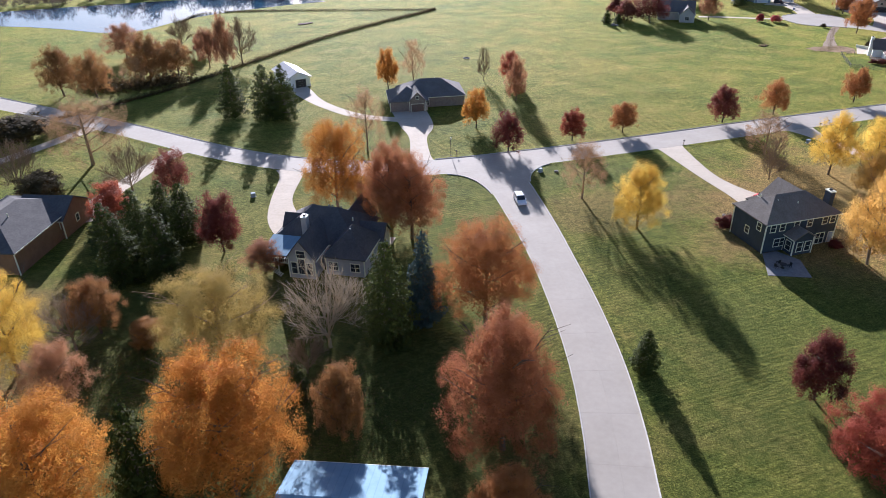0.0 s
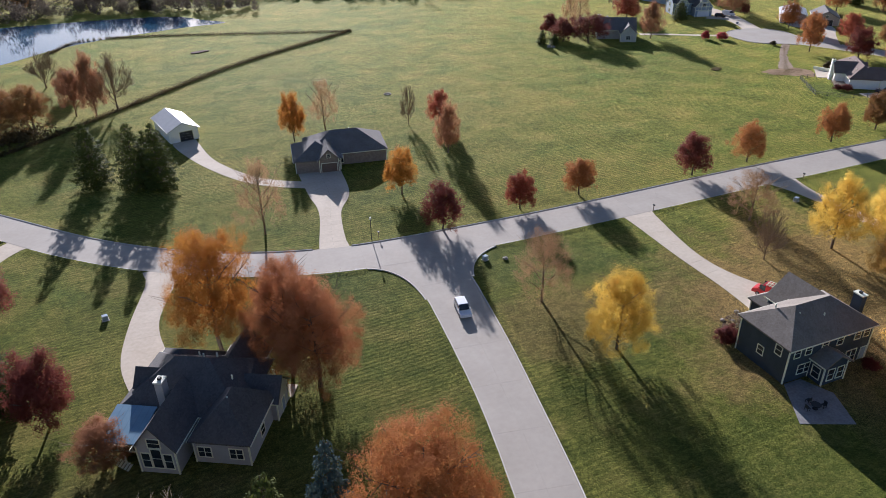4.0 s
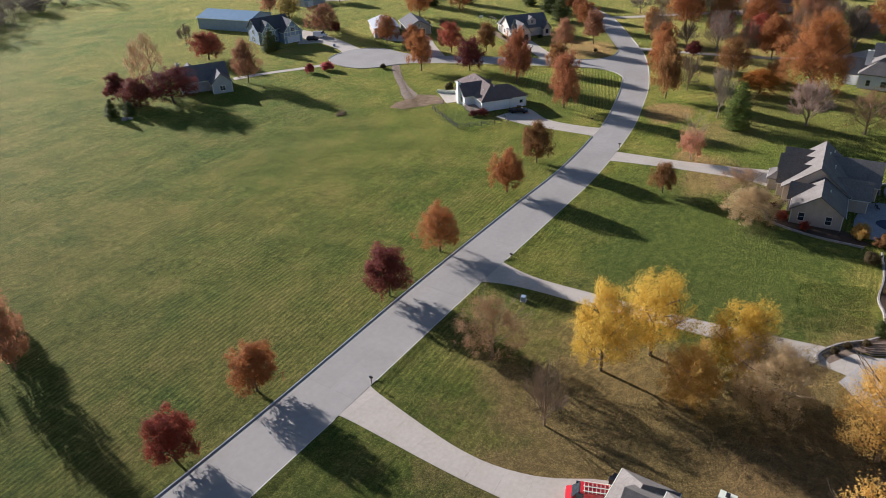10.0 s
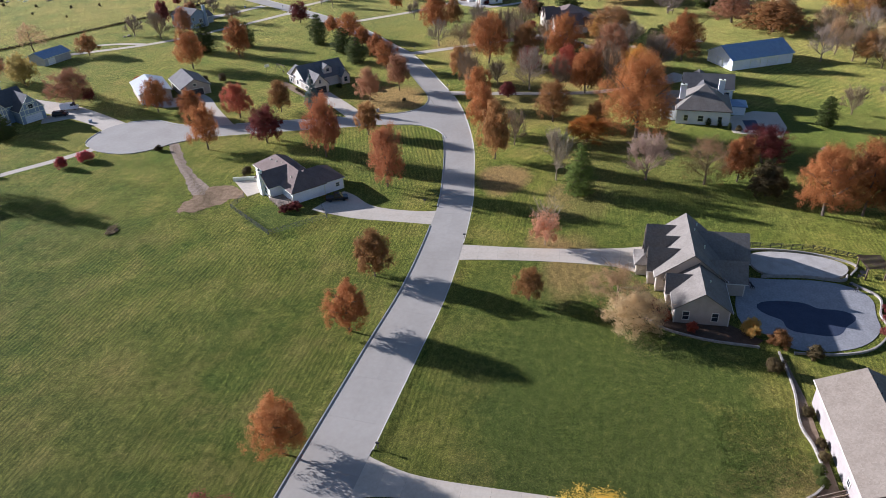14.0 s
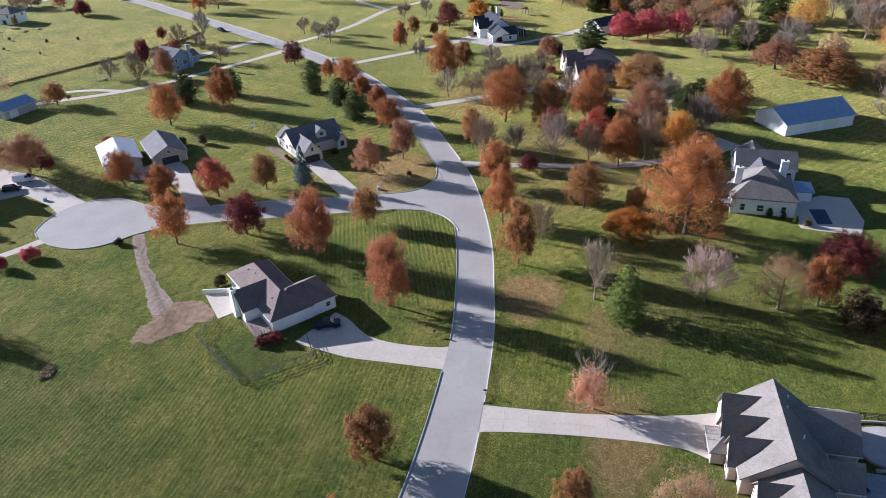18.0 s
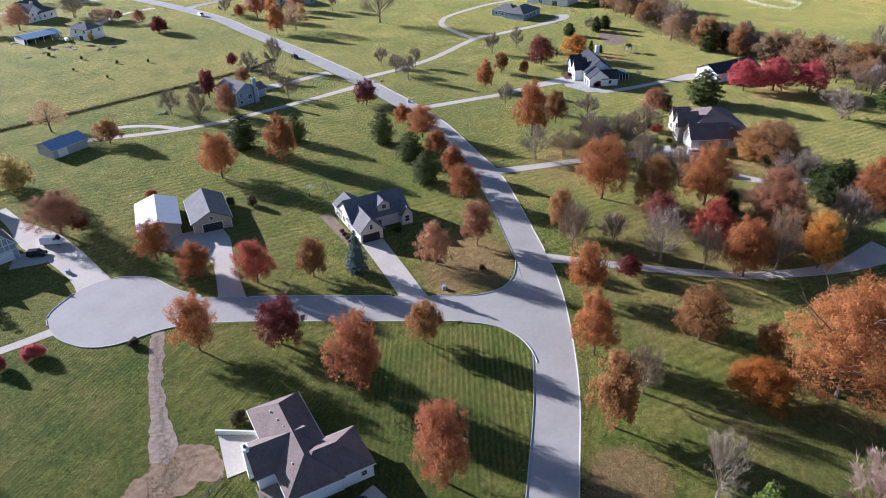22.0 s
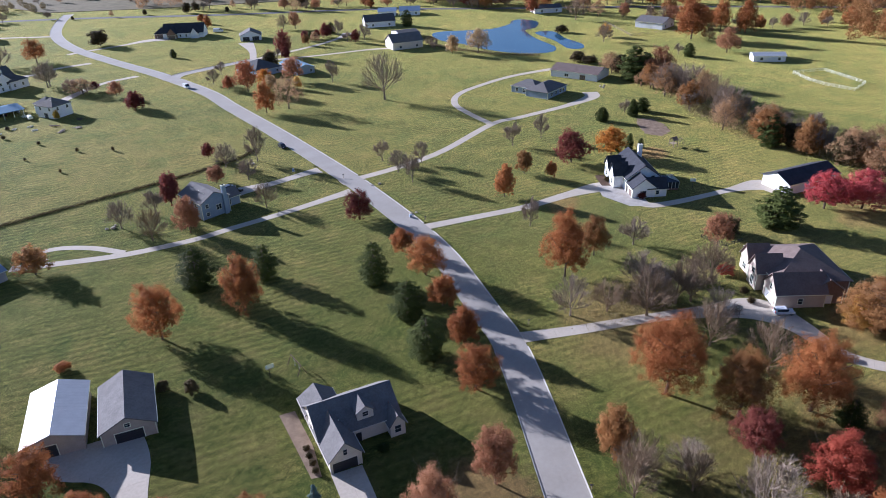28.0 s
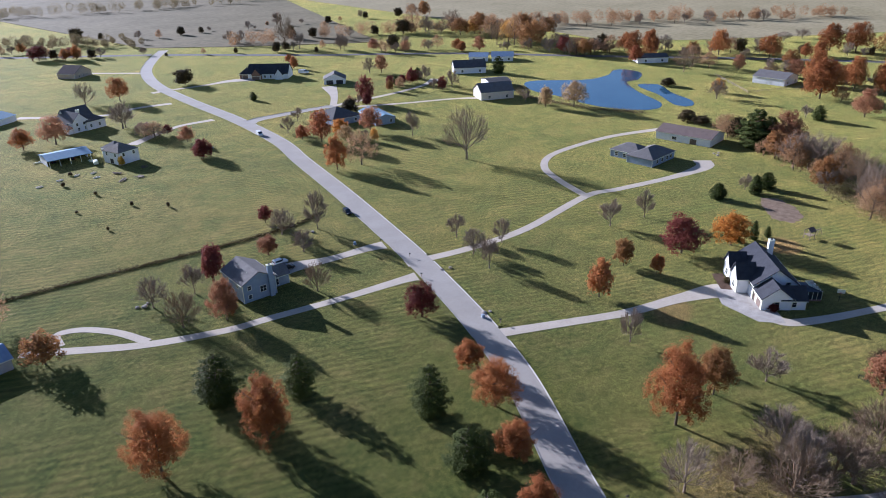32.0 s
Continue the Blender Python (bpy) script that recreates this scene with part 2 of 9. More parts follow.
    # the lie of the land, mowing ridges, tufts
    normal = None
    for height, dist in ((noise_of(n, l, v, 0.06, 3.0, 0.5), 0.9), (ridge, 0.055), (mixed(n, l, 0.5, fine, blade), 0.34)):
        k = n.new("ShaderNodeBump")
        k.inputs["Strength"].default_value, k.inputs["Distance"].default_value = 1.0, dist
        l.new(height, k.inputs["Height"])
        if normal:
            l.new(normal, k.inputs["Normal"])
        normal = k.outputs[0]
    l.new(normal, bs.inputs["Normal"])
    # blades catch the low light at a flat angle; the tint's added blue imitates haze
    bs.inputs["Sheen Weight"].default_value, bs.inputs["Sheen Roughness"].default_value = 0.75, 0.34
    l.new(mixed(n, l, 1.0, col, (5.8, 4.9, 3.5), "MULTIPLY"), bs.inputs["Sheen Tint"])
    return m


# darker green stretches of lawn, as ellipses
DEEP_GREEN = ((201, 194, 7, 8, 0.9), (14, 70, 18, 18, 0.7), (78, 60, 32, 28, 0.6), (272, 62, 44, 30, 0.6), (-26, 98, 16, 18, 0.7), (-2, 76, 30, 26, 0.7), (160, 114, 36, 25, 0.95), (176, 136, 30, 10, 0.6), (230, 108, 40, 30, 0.6), (70, 136, 16, 9, 0.6), (228, 186, 26, 22, 0.5), (340, 240, 40, 30, 0.35), (262, 78, 40, 30, 0.5), (30, 140, 16, 9, 0.5))
# leaf litter, as ellipses on the lawn
LITTER = (
    (118, 103, 46, 34, 0.75), (114, 85, 18, 17, 0.7), (65, 116, 14, 12, 0.4), (-10, 82, 34, 34, 0.35), (14, 66, 22, 24, 0.3),
    (232.6, 147.6, 10, 8, 0.9), (227, 132, 8, 5, 0.45), (206, 133.5, 5, 4, 0.7), (284, 197, 17, 13, 0.85), (178, 110, 18, 10, 0.6), (305, 150, 40, 26, 0.35), (412, 222, 8, 6, 0.6),
    (-44, 98, 20, 26, 0.7), (204, 131, 6, 5, 0.8), (355, 190, 22, 14, 0.45), (470, 205, 8, 6, 0.9),
    (196, 126, 16, 7, 0.7), (226, 128, 12, 9, 0.6), (372, 138, 14, 10, 0.6), (252, 118, 26, 22, 0.35), (330, 130, 30, 22, 0.5), (440, 136, 16, 10, 0.5),
)
M = {}
M["lawn"] = ground_material()
M["road"] = blotchy("street_concrete", (0.338, 0.304, 0.252), (0.395, 0.358, 0.302), 0.12, 1.1, 0.85, 0.25, 0, 0.05, 0.06, 0.12)
M["asphalt"] = blotchy("worn_asphalt", (0.10, 0.098, 0.095), (0.16, 0.155, 0.15), 0.2, 3.0, 0.9, 0.2)
M["slate"] = blotchy("grey_stamped_concrete", (0.17, 0.168, 0.165), (0.25, 0.245, 0.24), 0.5, 3.0, 0.8, 0.25, 0, 0.2)
# pool terrace: base tone lowered to stand in for the house's shade on it
M["patio"] = blotchy("brushed_terrace_concrete", (0.25, 0.243, 0.236), (0.34, 0.33, 0.32), 0.5, 3.0, 0.8, 0.25, 0, 0.2)
M["darkwood"] = blotchy("dark_stained_timber", (0.10, 0.065, 0.045), (0.17, 0.12, 0.085), 1.2, 14.0, 0.8, 0.2, 0, 0.4)
M["drive"] = blotchy("driveway_concrete", (0.48, 0.41, 0.315), (0.55, 0.48, 0.38), 0.2, 1.6, 0.9, 0.2, 0, 0.08, 0.08, 0.18)
M["kerb"] = blotchy("kerb_concrete", (0.48, 0.45, 0.40), (0.60, 0.57, 0.52), 0.5, 8.0, 0.85, 0.2)
M["joint"] = blotchy("joint_filler", (0.22, 0.205, 0.185), (0.28, 0.265, 0.24), 0.8, 9.0, 0.95, 0.1)
M["gravel"] = blotchy("pale_gravel", (0.36, 0.32, 0.27), (0.52, 0.48, 0.42), 0.5, 9.0, 0.95, 0.1, 0, 0.8)
M["soil"] = blotchy("bare_soil", (0.17, 0.115, 0.075), (0.31, 0.23, 0.155), 0.5, 6.0, 0.95, 0.1, 0, 0.9)
M["straw"] = blotchy("worn_straw", (0.17, 0.105, 0.058), (0.36, 0.25, 0.15), 0.8, 5.0, 0.95, 0.1, 0, 0.9)
M["trackstraw"] = blotchy("grey_straw", (0.20, 0.145, 0.10), (0.40, 0.31, 0.23), 1.1, 5.0, 0.95, 0.1, 0, 0.9)
M["mulch"] = blotchy("bark_mulch", (0.07, 0.045, 0.03), (0.13, 0.085, 0.055), 0.9, 10.0, 0.95, 0.1, 0, 0.9)
M["stone"] = blotchy("retaining_stone", (0.27, 0.235, 0.195), (0.40, 0.36, 0.31), 0.9, 9.0, 0.9, 0.2, 0, 0.6, 0.35)
M["crop"] = blotchy("dry_stubble", (0.20, 0.17, 0.085), (0.33, 0.28, 0.16), 0.015, 0.2, 0.95, 0.1, 0, 0.5)
M["meadow"] = blotchy("rough_meadow", (0.100, 0.086, 0.044), (0.175, 0.142, 0.080), 0.02, 0.16, 0.95, 0.1, 0, 0.6)
M["bark"] = blotchy("bark", (0.10, 0.075, 0.055), (0.17, 0.135, 0.10), 1.5, 14.0, 0.95, 0.1, 0, 0.6)
# standing stubble catches low sun across the fields
for k_, tint in (("crop", (0.95, 0.80, 0.46)), ("meadow", (0.62, 0.55, 0.28))):
    shader = M[k_].node_tree.nodes["Principled BSDF"]
    shader.inputs["Sheen Weight"].default_value, shader.inputs["Sheen Roughness"].default_value = 0.06, 0.36
    shader.inputs["Sheen Tint"].default_value = (*tint, 1)
M["twig"] = blotchy("grey_twigs", (0.205, 0.145, 0.088), (0.32, 0.235, 0.15), 1.0, 8.0, 0.95, 0.1, 0, 0)
M["twig_pale"] = blotchy("pale_twigs", (0.24, 0.185, 0.135), (0.36, 0.285, 0.215), 1.0, 8.0, 0.95, 0.1, 0, 0)
M["white"] = siding("white_siding", (0.80, 0.80, 0.79), (0.88, 0.88, 0.87))
M["cream"] = siding("cream_siding", (0.62, 0.55, 0.45), (0.72, 0.65, 0.55))
M["peach"] = siding("peach_siding", (0.46, 0.37, 0.295), (0.55, 0.455, 0.37))
M["grey"] = siding("grey_siding", (0.36, 0.36, 0.36), (0.46, 0.46, 0.45))
M["bluegrey"] = siding("blue_grey_siding", (0.25, 0.31, 0.38), (0.33, 0.395, 0.47))
M["navy"] = siding("dark_blue_siding", (0.030, 0.045, 0.062), (0.05, 0.068, 0.09))
M["tansiding"] = siding("tan_siding", (0.40, 0.33, 0.265), (0.50, 0.42, 0.345))
M["brownsiding"] = siding("brown_siding", (0.22, 0.12, 0.065), (0.30, 0.17, 0.095))
M["rubble"] = blotchy("grey_brown_stone", (0.20, 0.165, 0.135), (0.31, 0.265, 0.225), 1.6, 7.0, 0.9, 0.2, 0, 0.5)
M["brick"] = blotchy("red_brown_brick", (0.20, 0.12, 0.09), (0.30, 0.19, 0.145), 2.0, 16.0, 0.9, 0.2, 0, 0.4)
M["darkwire"] = plain("weathered_dark_wire", (0.05, 0.052, 0.05))
M["trim"] = plain("white_trim", (0.80, 0.80, 0.62))
M["creamtrim"] = plain("cream_trim", (0.70, 0.64, 0.55))
M["darkdoor"] = plain("dark_opening", (0.035, 0.035, 0.04))
M["garage_white"] = siding("white_garage_panels", (0.74, 0.74, 0.73), (0.82, 0.82, 0.81), 0.55)
M["garage_tan"] = siding("tan_garage_panels", (0.45, 0.38, 0.30), (0.53, 0.46, 0.37), 0.55)
M["garage_brown"] = siding("brown_garage_panels", (0.14, 0.10, 0.075), (0.20, 0.145, 0.11), 0.55)
M["r_grey"] = shingle("grey_shingles", (0.135, 0.126, 0.117), (0.195, 0.183, 0.17))
M["r_dark"] = shingle("charcoal_shingles", (0.085, 0.082, 0.082), (0.13, 0.125, 0.12))
M["r_black"] = shingle("black_shingles", (0.035, 0.036, 0.042), (0.06, 0.062, 0.07))
M["r_brown"] = shingle("brown_shingles", (0.145, 0.107, 0.09), (0.21, 0.16, 0.135))
M["r_taupe"] = shingle("taupe_shingles", (0.16, 0.14, 0.116), (0.225, 0.20, 0.17))
M["taupe"] = siding("taupe_siding", (0.27, 0.235, 0.215), (0.35, 0.31, 0.285), 0.3, "X")
M["r_tan"] = shingle("weathered_tan_shingles", (0.19, 0.155, 0.12), (0.25, 0.21, 0.165))
M["r_white"] = siding("white_metal_roof", (0.46, 0.46, 0.455), (0.55, 0.55, 0.54), 0.9, "Y", 0.45)
M["r_blue"] = siding("blue_grey_metal_roof", (0.20, 0.27, 0.36), (0.27, 0.35, 0.45), 0.9, "X", 0.45)
M["r_sky"] = siding("light_blue_metal_roof", (0.14, 0.26, 0.36), (0.19, 0.32, 0.42), 0.9, "X", 0.85)
M["metal"] = plain("grey_metal", (0.35, 0.35, 0.36), 0.45, 0.5, 0.6)
M["black"] = plain("black_metal", (0.02, 0.02, 0.022), 0.5)
M["wood"] = blotchy("weathered_timber", (0.25, 0.19, 0.14), (0.36, 0.29, 0.22), 1.2, 14.0, 0.85, 0.2, 0, 0.4)
M["rubber"] = plain("tyre_rubber", (0.02, 0.02, 0.02), 0.9)
M["car_white"] = plain("white_car_paint", (0.78, 0.79, 0.80), 0.25, 0.5)
M["car_red"] = plain("red_van_paint", (0.55, 0.02, 0.025), 0.3, 0.5)
M["car_black"] = plain("black_car_paint", (0.015, 0.016, 0.02), 0.2, 0.5)
M["lamp_glass"] = plain("headlamp_lens", (0.7, 0.7, 0.68), 0.15, 0.6)
M["tail"] = plain("tail_lamp_red", (0.4, 0.01, 0.01), 0.25, 0.5)
gm, gn, gl, gb = material("window_glass", 0.06, 0.6)
gl.new(ramp_of(gn, gl, noise_of(gn, gl, coords(gn, gl), 0.8), [(0.3, (0.02, 0.026, 0.034)), (0.7, (0.05, 0.058, 0.068))]), gb.inputs["Base Color"])
M["glass"] = gm
wm, wnn, wl, wb = material("pond_water", 0.05, 0.5)
wl.new(ramp_of(wnn, wl, noise_of(wnn, wl, coords(wnn, wl), 0.05), [(0.3, (0.03, 0.085, 0.145)), (0.7, (0.05, 0.12, 0.185))]), wb.inputs["Base Color"])
bump_of(wnn, wl, wb, noise_of(wnn, wl, coords(wnn, wl), 0.9), 0.12, 0.05)
M["water"] = wm
M["pool_cover"] = blotchy("dark_pool_cover", (0.035, 0.045, 0.075), (0.055, 0.07, 0.105), 0.4, 6.0, 0.7, 0.2)
LEAF = {
    "rust": leafy("rust_leaves", (0.15, 0.052, 0.021), (0.36, 0.136, 0.050), (0.55, 0.26, 0.095), 0.45),
    "olive": leafy("golden_olive_leaves", (0.18, 0.13, 0.035), (0.38, 0.28, 0.085), (0.58, 0.45, 0.17), 0.45),
    "thin": leafy("thin_brown_leaves", (0.20, 0.11, 0.06), (0.36, 0.215, 0.12), (0.52, 0.34, 0.20), 0.45),
    "red": leafy("red_leaves", (0.15, 0.026, 0.022), (0.35, 0.078, 0.050), (0.52, 0.17, 0.10), 0.45),
    "maroon": leafy("maroon_leaves", (0.065, 0.014, 0.016), (0.17, 0.040, 0.038), (0.30, 0.10, 0.075), 0.4),
    "orange": leafy("orange_leaves", (0.23, 0.066, 0.014), (0.46, 0.175, 0.034), (0.64, 0.36, 0.070), 0.5),
    "gold": leafy("golden_leaves", (0.34, 0.17, 0.040), (0.60, 0.36, 0.090), (0.74, 0.51, 0.17), 0.58),
    "yellow": leafy("yellow_leaves", (0.38, 0.22, 0.030), (0.63, 0.42, 0.065), (0.76, 0.57, 0.13), 0.58),
    "brown": leafy("brown_leaves", (0.13, 0.064, 0.026), (0.32, 0.155, 0.060), (0.48, 0.27, 0.11), 0.45),
    "pink": leafy("faded_pinkish_leaves", (0.17, 0.074, 0.043), (0.37, 0.172, 0.098), (0.53, 0.30, 0.175), 0.48),
    "tan": leafy("tan_leaves", (0.28, 0.19, 0.10), (0.50, 0.36, 0.205), (0.68, 0.52, 0.32), 0.58),
    "pine": leafy("pine_needles", (0.022, 0.032, 0.007), (0.058, 0.074, 0.017), (0.125, 0.145, 0.040), 0.2),
    "spruce": leafy("blue_spruce_needles", (0.030, 0.055, 0.060), (0.072, 0.110, 0.115), (0.13, 0.18, 0.18), 0.15),
    "bush": leafy("shrub_leaves", (0.030, 0.028, 0.014), (0.085, 0.060, 0.028), (0.16, 0.12, 0.06), 0.25),
    "crimson": leafy("crimson_leaves", (0.22, 0.028, 0.040), (0.46, 0.070, 0.085), (0.62, 0.17, 0.17), 0.45),
    "russet": leafy("russet_leaves", (0.16, 0.052, 0.028), (0.37, 0.132, 0.064), (0.53, 0.255, 0.12), 0.45),
    "herb": leafy("green_herbs", (0.045, 0.075, 0.014), (0.085, 0.125, 0.024), (0.13, 0.175, 0.042), 0.3),
    "fading": leafy("salmon_leaves", (0.27, 0.105, 0.060), (0.50, 0.225, 0.135), (0.66, 0.37, 0.25), 0.5),
    "fir": leafy("fresh_pine_needles", (0.052, 0.076, 0.014), (0.130, 0.168, 0.034), (0.22, 0.26, 0.075), 0.3),
    "rosy": leafy("pinkish_twigs", (0.22, 0.14, 0.115), (0.38, 0.265, 0.225), (0.50, 0.37, 0.32), 0.2),
    "ashen": leafy("ash_grey_twigs", (0.24, 0.19, 0.145), (0.38, 0.31, 0.25), (0.50, 0.43, 0.36), 0.1),
    "thicket": leafy("grey_thicket_twigs", (0.060, 0.046, 0.038), (0.115, 0.092, 0.078), (0.18, 0.15, 0.125), 0.3),
    "weed": leafy("dry_weeds", (0.11, 0.085, 0.045), (0.23, 0.18, 0.10), (0.36, 0.29, 0.17), 0.3),
}


# ---------------------------------------------------------------- building blocks
def link_mesh(name, verts, faces, mat, parent=None, label="", smooth=False):
    me = bpy.data.meshes.new(name)
    me.from_pydata([tuple(v) for v in verts], [], faces)
    me.update()
    if smooth:
        me.polygons.foreach_set("use_smooth", [True] * len(me.polygons))
    me.materials.append(mat)
    ob = new(name, me)
    if parent:
        ob.parent = parent
    if label:
        ob["label"] = label
    return ob


def part(name, bm, mat, parent, label=""):
    me = bpy.data.meshes.new(name)
    bm.normal_update()
    bm.to_mesh(me)
    bm.free()
    me.materials.append(mat)
    ob = new(name, me)
    ob.parent = parent
    if label:
        ob["label"] = label
    return ob


def base(name, m, label, category, group="", kind=""):
    ob = new(name)
    ob.empty_display_size = 0.5
    ob.matrix_world = m
    return tagged(ob, label, category, group, kind)


def box(bm, x0, x1, y0, y1, z0, z1):
    vs = [bm.verts.new(p) for p in ((x0, y0, z0), (x1, y0, z0), (x1, y1, z0), (x0, y1, z0), (x0, y0, z1), (x1, y0, z1), (x1, y1, z1), (x0, y1, z1))]
    for f in ((0, 3, 2, 1), (4, 5, 6, 7), (0, 1, 5, 4), (1, 2, 6, 5), (2, 3, 7, 6), (3, 0, 4, 7)):
        bm.faces.new([vs[i] for i in f])
    return vs


def boxes(*sizes, bevel=0.0):
    bm = bmesh.new()
    for s in sizes:
        box(bm, *s)
    if bevel:
        bmesh.ops.bevel(bm, geom=bm.edges[:], offset=bevel, segments=1, affect="EDGES")
    return bm


def tube(verts, faces, a, b, ra, rb, sides=5):
    """A tapered stick from a to b, added to lists."""
    a, b = Vector(a), Vector(b)
    d = (b - a).normalized()
    s = d.orthogonal().normalized()
    t = d.cross(s)
    k = len(verts)
    for p, r in ((a, ra), (b, rb)):
        for i in range(sides):
            w = 2 * math.pi * i / sides
            verts.append(p + (s * math.cos(w) + t * math.sin(w)) * r)
    for i in range(sides):
        j = (i + 1) % sides
        faces.append((k + i, k + j, k + sides + j, k + sides + i))
    faces.append(tuple(k + sides + i for i in range(sides)))


def rod(name, a, b, r, mat, parent, label="", sides=6):
    v, f = [], []
    tube(v, f, a, b, r, r, sides)
    return link_mesh(name, v, f, mat, parent, label)


def smooth_path(points, step=2.0):
    """A smooth line through plan points (x, y, half width)."""
    p = [np.array(q, float) for q in points]
    p = [2 * p[0] - p[1]] + p + [2 * p[-1] - p[-2]]
    out = []
    for i in range(1, len(p) - 2):
        a, b, c, d = p[i - 1:i + 3]
        n = max(1, int(round(np.linalg.norm((c - b)[:2]) / step)))
        for k in range(n):
            t = k / n
            out.append(0.5 * (2 * b + (c - a) * t + (2 * a - 5 * b + 4 * c - d) * t * t + (3 * b - a - 3 * c + d) * t ** 3))
    out.append(p[-2])
    return np.array(out)


def sides_of(path):
    d = np.gradient(path[:, :2], axis=0)
    d /= np.linalg.norm(d, axis=1)[:, None] + 1e-9
    nrm = np.stack([-d[:, 1], d[:, 0]], 1)
    return path[:, :2] + nrm * path[:, 2:3], path[:, :2] - nrm * path[:, 2:3]


def in_ring(p, ring):
    hit = False
    for (x0, y0), (x1, y1) in zip(ring, ring[1:] + ring[:1]):
        if (y0 > p[1]) != (y1 > p[1]) and p[0] < (x1 - x0) * (p[1] - y0) / (y1 - y0) + x0:
            hit = not hit
    return hit


def inside_paving(p, skip, extra=0.3):
    if any(in_ring(p, ring) for ring in CORNERS):
        return True
    for name, path in PATHS.items():
        if name != skip:
            d = np.hypot(path[:, 0] - p[0], path[:, 1] - p[1]) - path[:, 2]
            if d.min() < extra:
                return True
    if skip != "ring" and in_ring(p, TURNING):
        return True
    return False


def smooth_ring(ring, times=2):
    """An outline with its corners cut round."""
    for _ in range(times):
        ring = [tuple(a[k] * w + b[k] * (1 - w) for k in (0, 1)) for a, b in zip(ring, ring[1:] + ring[:1]) for w in (0.75, 0.25)]
    return ring


def prism(name, ring, z0, z1, mat, parent=None, label=""):
    """A flat slab from an outline (counter-clockwise)."""
    n = len(ring)
    verts = [(x, y, z0) for x, y in ring] + [(x, y, z1) for x, y in ring]
    faces = [tuple(range(n, 2 * n))] + [(i, (i + 1) % n, n + (i + 1) % n, n + i) for i in range(n)]
    return link_mesh(name, verts, faces, mat, parent, label)


def paved(name, key, z, mat, label, category, lanes=2, panel=3, kerb=True, gap=0.012, piece="slab"):
    """A way of cast slabs with open joints over a dark bed, and rolled kerbs along it."""
    path = PATHS[key]
    left, right = sides_of(path)
    n = len(path)
    top = tagged(link_mesh(name, [(*p, z - 0.025) for p in left] + [(*p, z - 0.025) for p in right], [(n + i, n + i + 1, i + 1, i) for i in range(n - 1)], M["joint"]),
                 label, category, kind="structure")
    count = 0
    for i in range(0, n - 1, panel):
        j = min(i + panel, n - 1)
        for k in range(lanes):
            a, b = k / lanes, (k + 1) / lanes
            ring = []
            steps = list(range(i, j + 1))
            for s in steps:
                ring.append(right[s] + (left[s] - right[s]) * a)
            for s in reversed(steps):
                ring.append(right[s] + (left[s] - right[s]) * b)
            ring = np.array(ring)
            c = ring.mean(0)
            reach = np.abs(ring - c).max() + 1e-6
            ring = c + (ring - c) * (1 - gap / reach)
            lift = 0.003 * random.random()
            prism(piece, [tuple(p) for p in ring[::-1]][::-1], z - 0.03, z + lift, mat, top)
            count += 1
    if kerb:
        for line, sign in ((left, 1), (right, -1)):
            d = np.gradient(path[:, :2], axis=0)
            d /= np.linalg.norm(d, axis=1)[:, None] + 1e-9
            out = np.stack([-d[:, 1], d[:, 0]], 1) * sign
            run = []
            for i in list(range(n)) + [None]:
                ok = i is not None and not inside_paving(line[i] + out[i] * 0.4, key)
                if ok:
                    run.append(i)
                elif run:
                    if len(run) > 2:
                        v, f = [], []
                        for r in run:
                            for off, h in ((0.0, z - 0.02), (0.03, z + 0.12), (0.19, z + 0.13), (0.22, -0.02)):
                                v.append((*(line[r] + out[r] * off), h))
                        for q in range(len(run) - 1):
                            for e in range(3):
                                face = (q * 4 + e, q * 4 + 4 + e, q * 4 + 5 + e, q * 4 + 1 + e)
                                f.append(face if sign > 0 else face[::-1])
                        link_mesh("kerb", v, f, M["kerb"], top)
                        v, f = [], []
                        for r in run:
                            for off, h in ((0.18, z + 0.10), (0.22, z + 0.145), (0.7, z + 0.13), (2.2, -0.03)):
                                wob = 0.03 * math.sin(r * 1.7) if off < 0.3 else 0
                                v.append((*(line[r] + out[r] * (off + wob)), h))
                        for q in range(len(run) - 1):
                            for e in range(3):
                                face = (q * 4 + e, q * 4 + 4 + e, q * 4 + 5 + e, q * 4 + 1 + e)
                                f.append(face if sign > 0 else face[::-1])
                        link_mesh("verge", v, f, M["lawn"], top, "grass verge behind the kerb")
                    run = []
    return top


# ---------------------------------------------------------------- plan of the ways (x, y, half width)
W0 = 3.85
PATHS = {}
PATHS["main"] = smooth_path([(-118, 282, W0), (-77, 242, W0), (-38, 205, W0), (-8, 174, W0), (14, 158.6, 4.2), (36, 150.9, 4.6), (62, 149.2, 4.8), (90, 149.4, 4.7), (125, 150.6, 4.8), (160, 151.2, 4.7), (185, 151.8, 4.4),
                             (214, 155.2, 4.0), (232, 159.2, 3.9), (254, 165.5, 4.0), (281, 176.5, W0), (304, 190.4, W0), (331.4, 208.8, 3.8), (344.5, 221.2, 3.8), (360.7, 236.9, 3.8), (370.4, 247.8, 3.8), (381.1, 262, 3.8), (393.3, 280, 3.8),
                             (409, 305, W0), (438, 356, W0), (462, 401, W0), (479, 432, W0), (499, 485, W0), (517, 546, W0), (538, 606, W0), (567, 658, W0), (607, 704, W0), (640, 735, W0)], 1.6)
PATHS["stem"] = smooth_path([(12, -40, W0), (24, 14, W0), (31.5, 42, W0), (37.6, 59, W0), (41.6, 72, W0), (45, 87, W0), (47.8, 103, W0), (49.7, 117, 4.2), (51.4, 134, 4.6), (52, 146, 5.0)], 1.6)
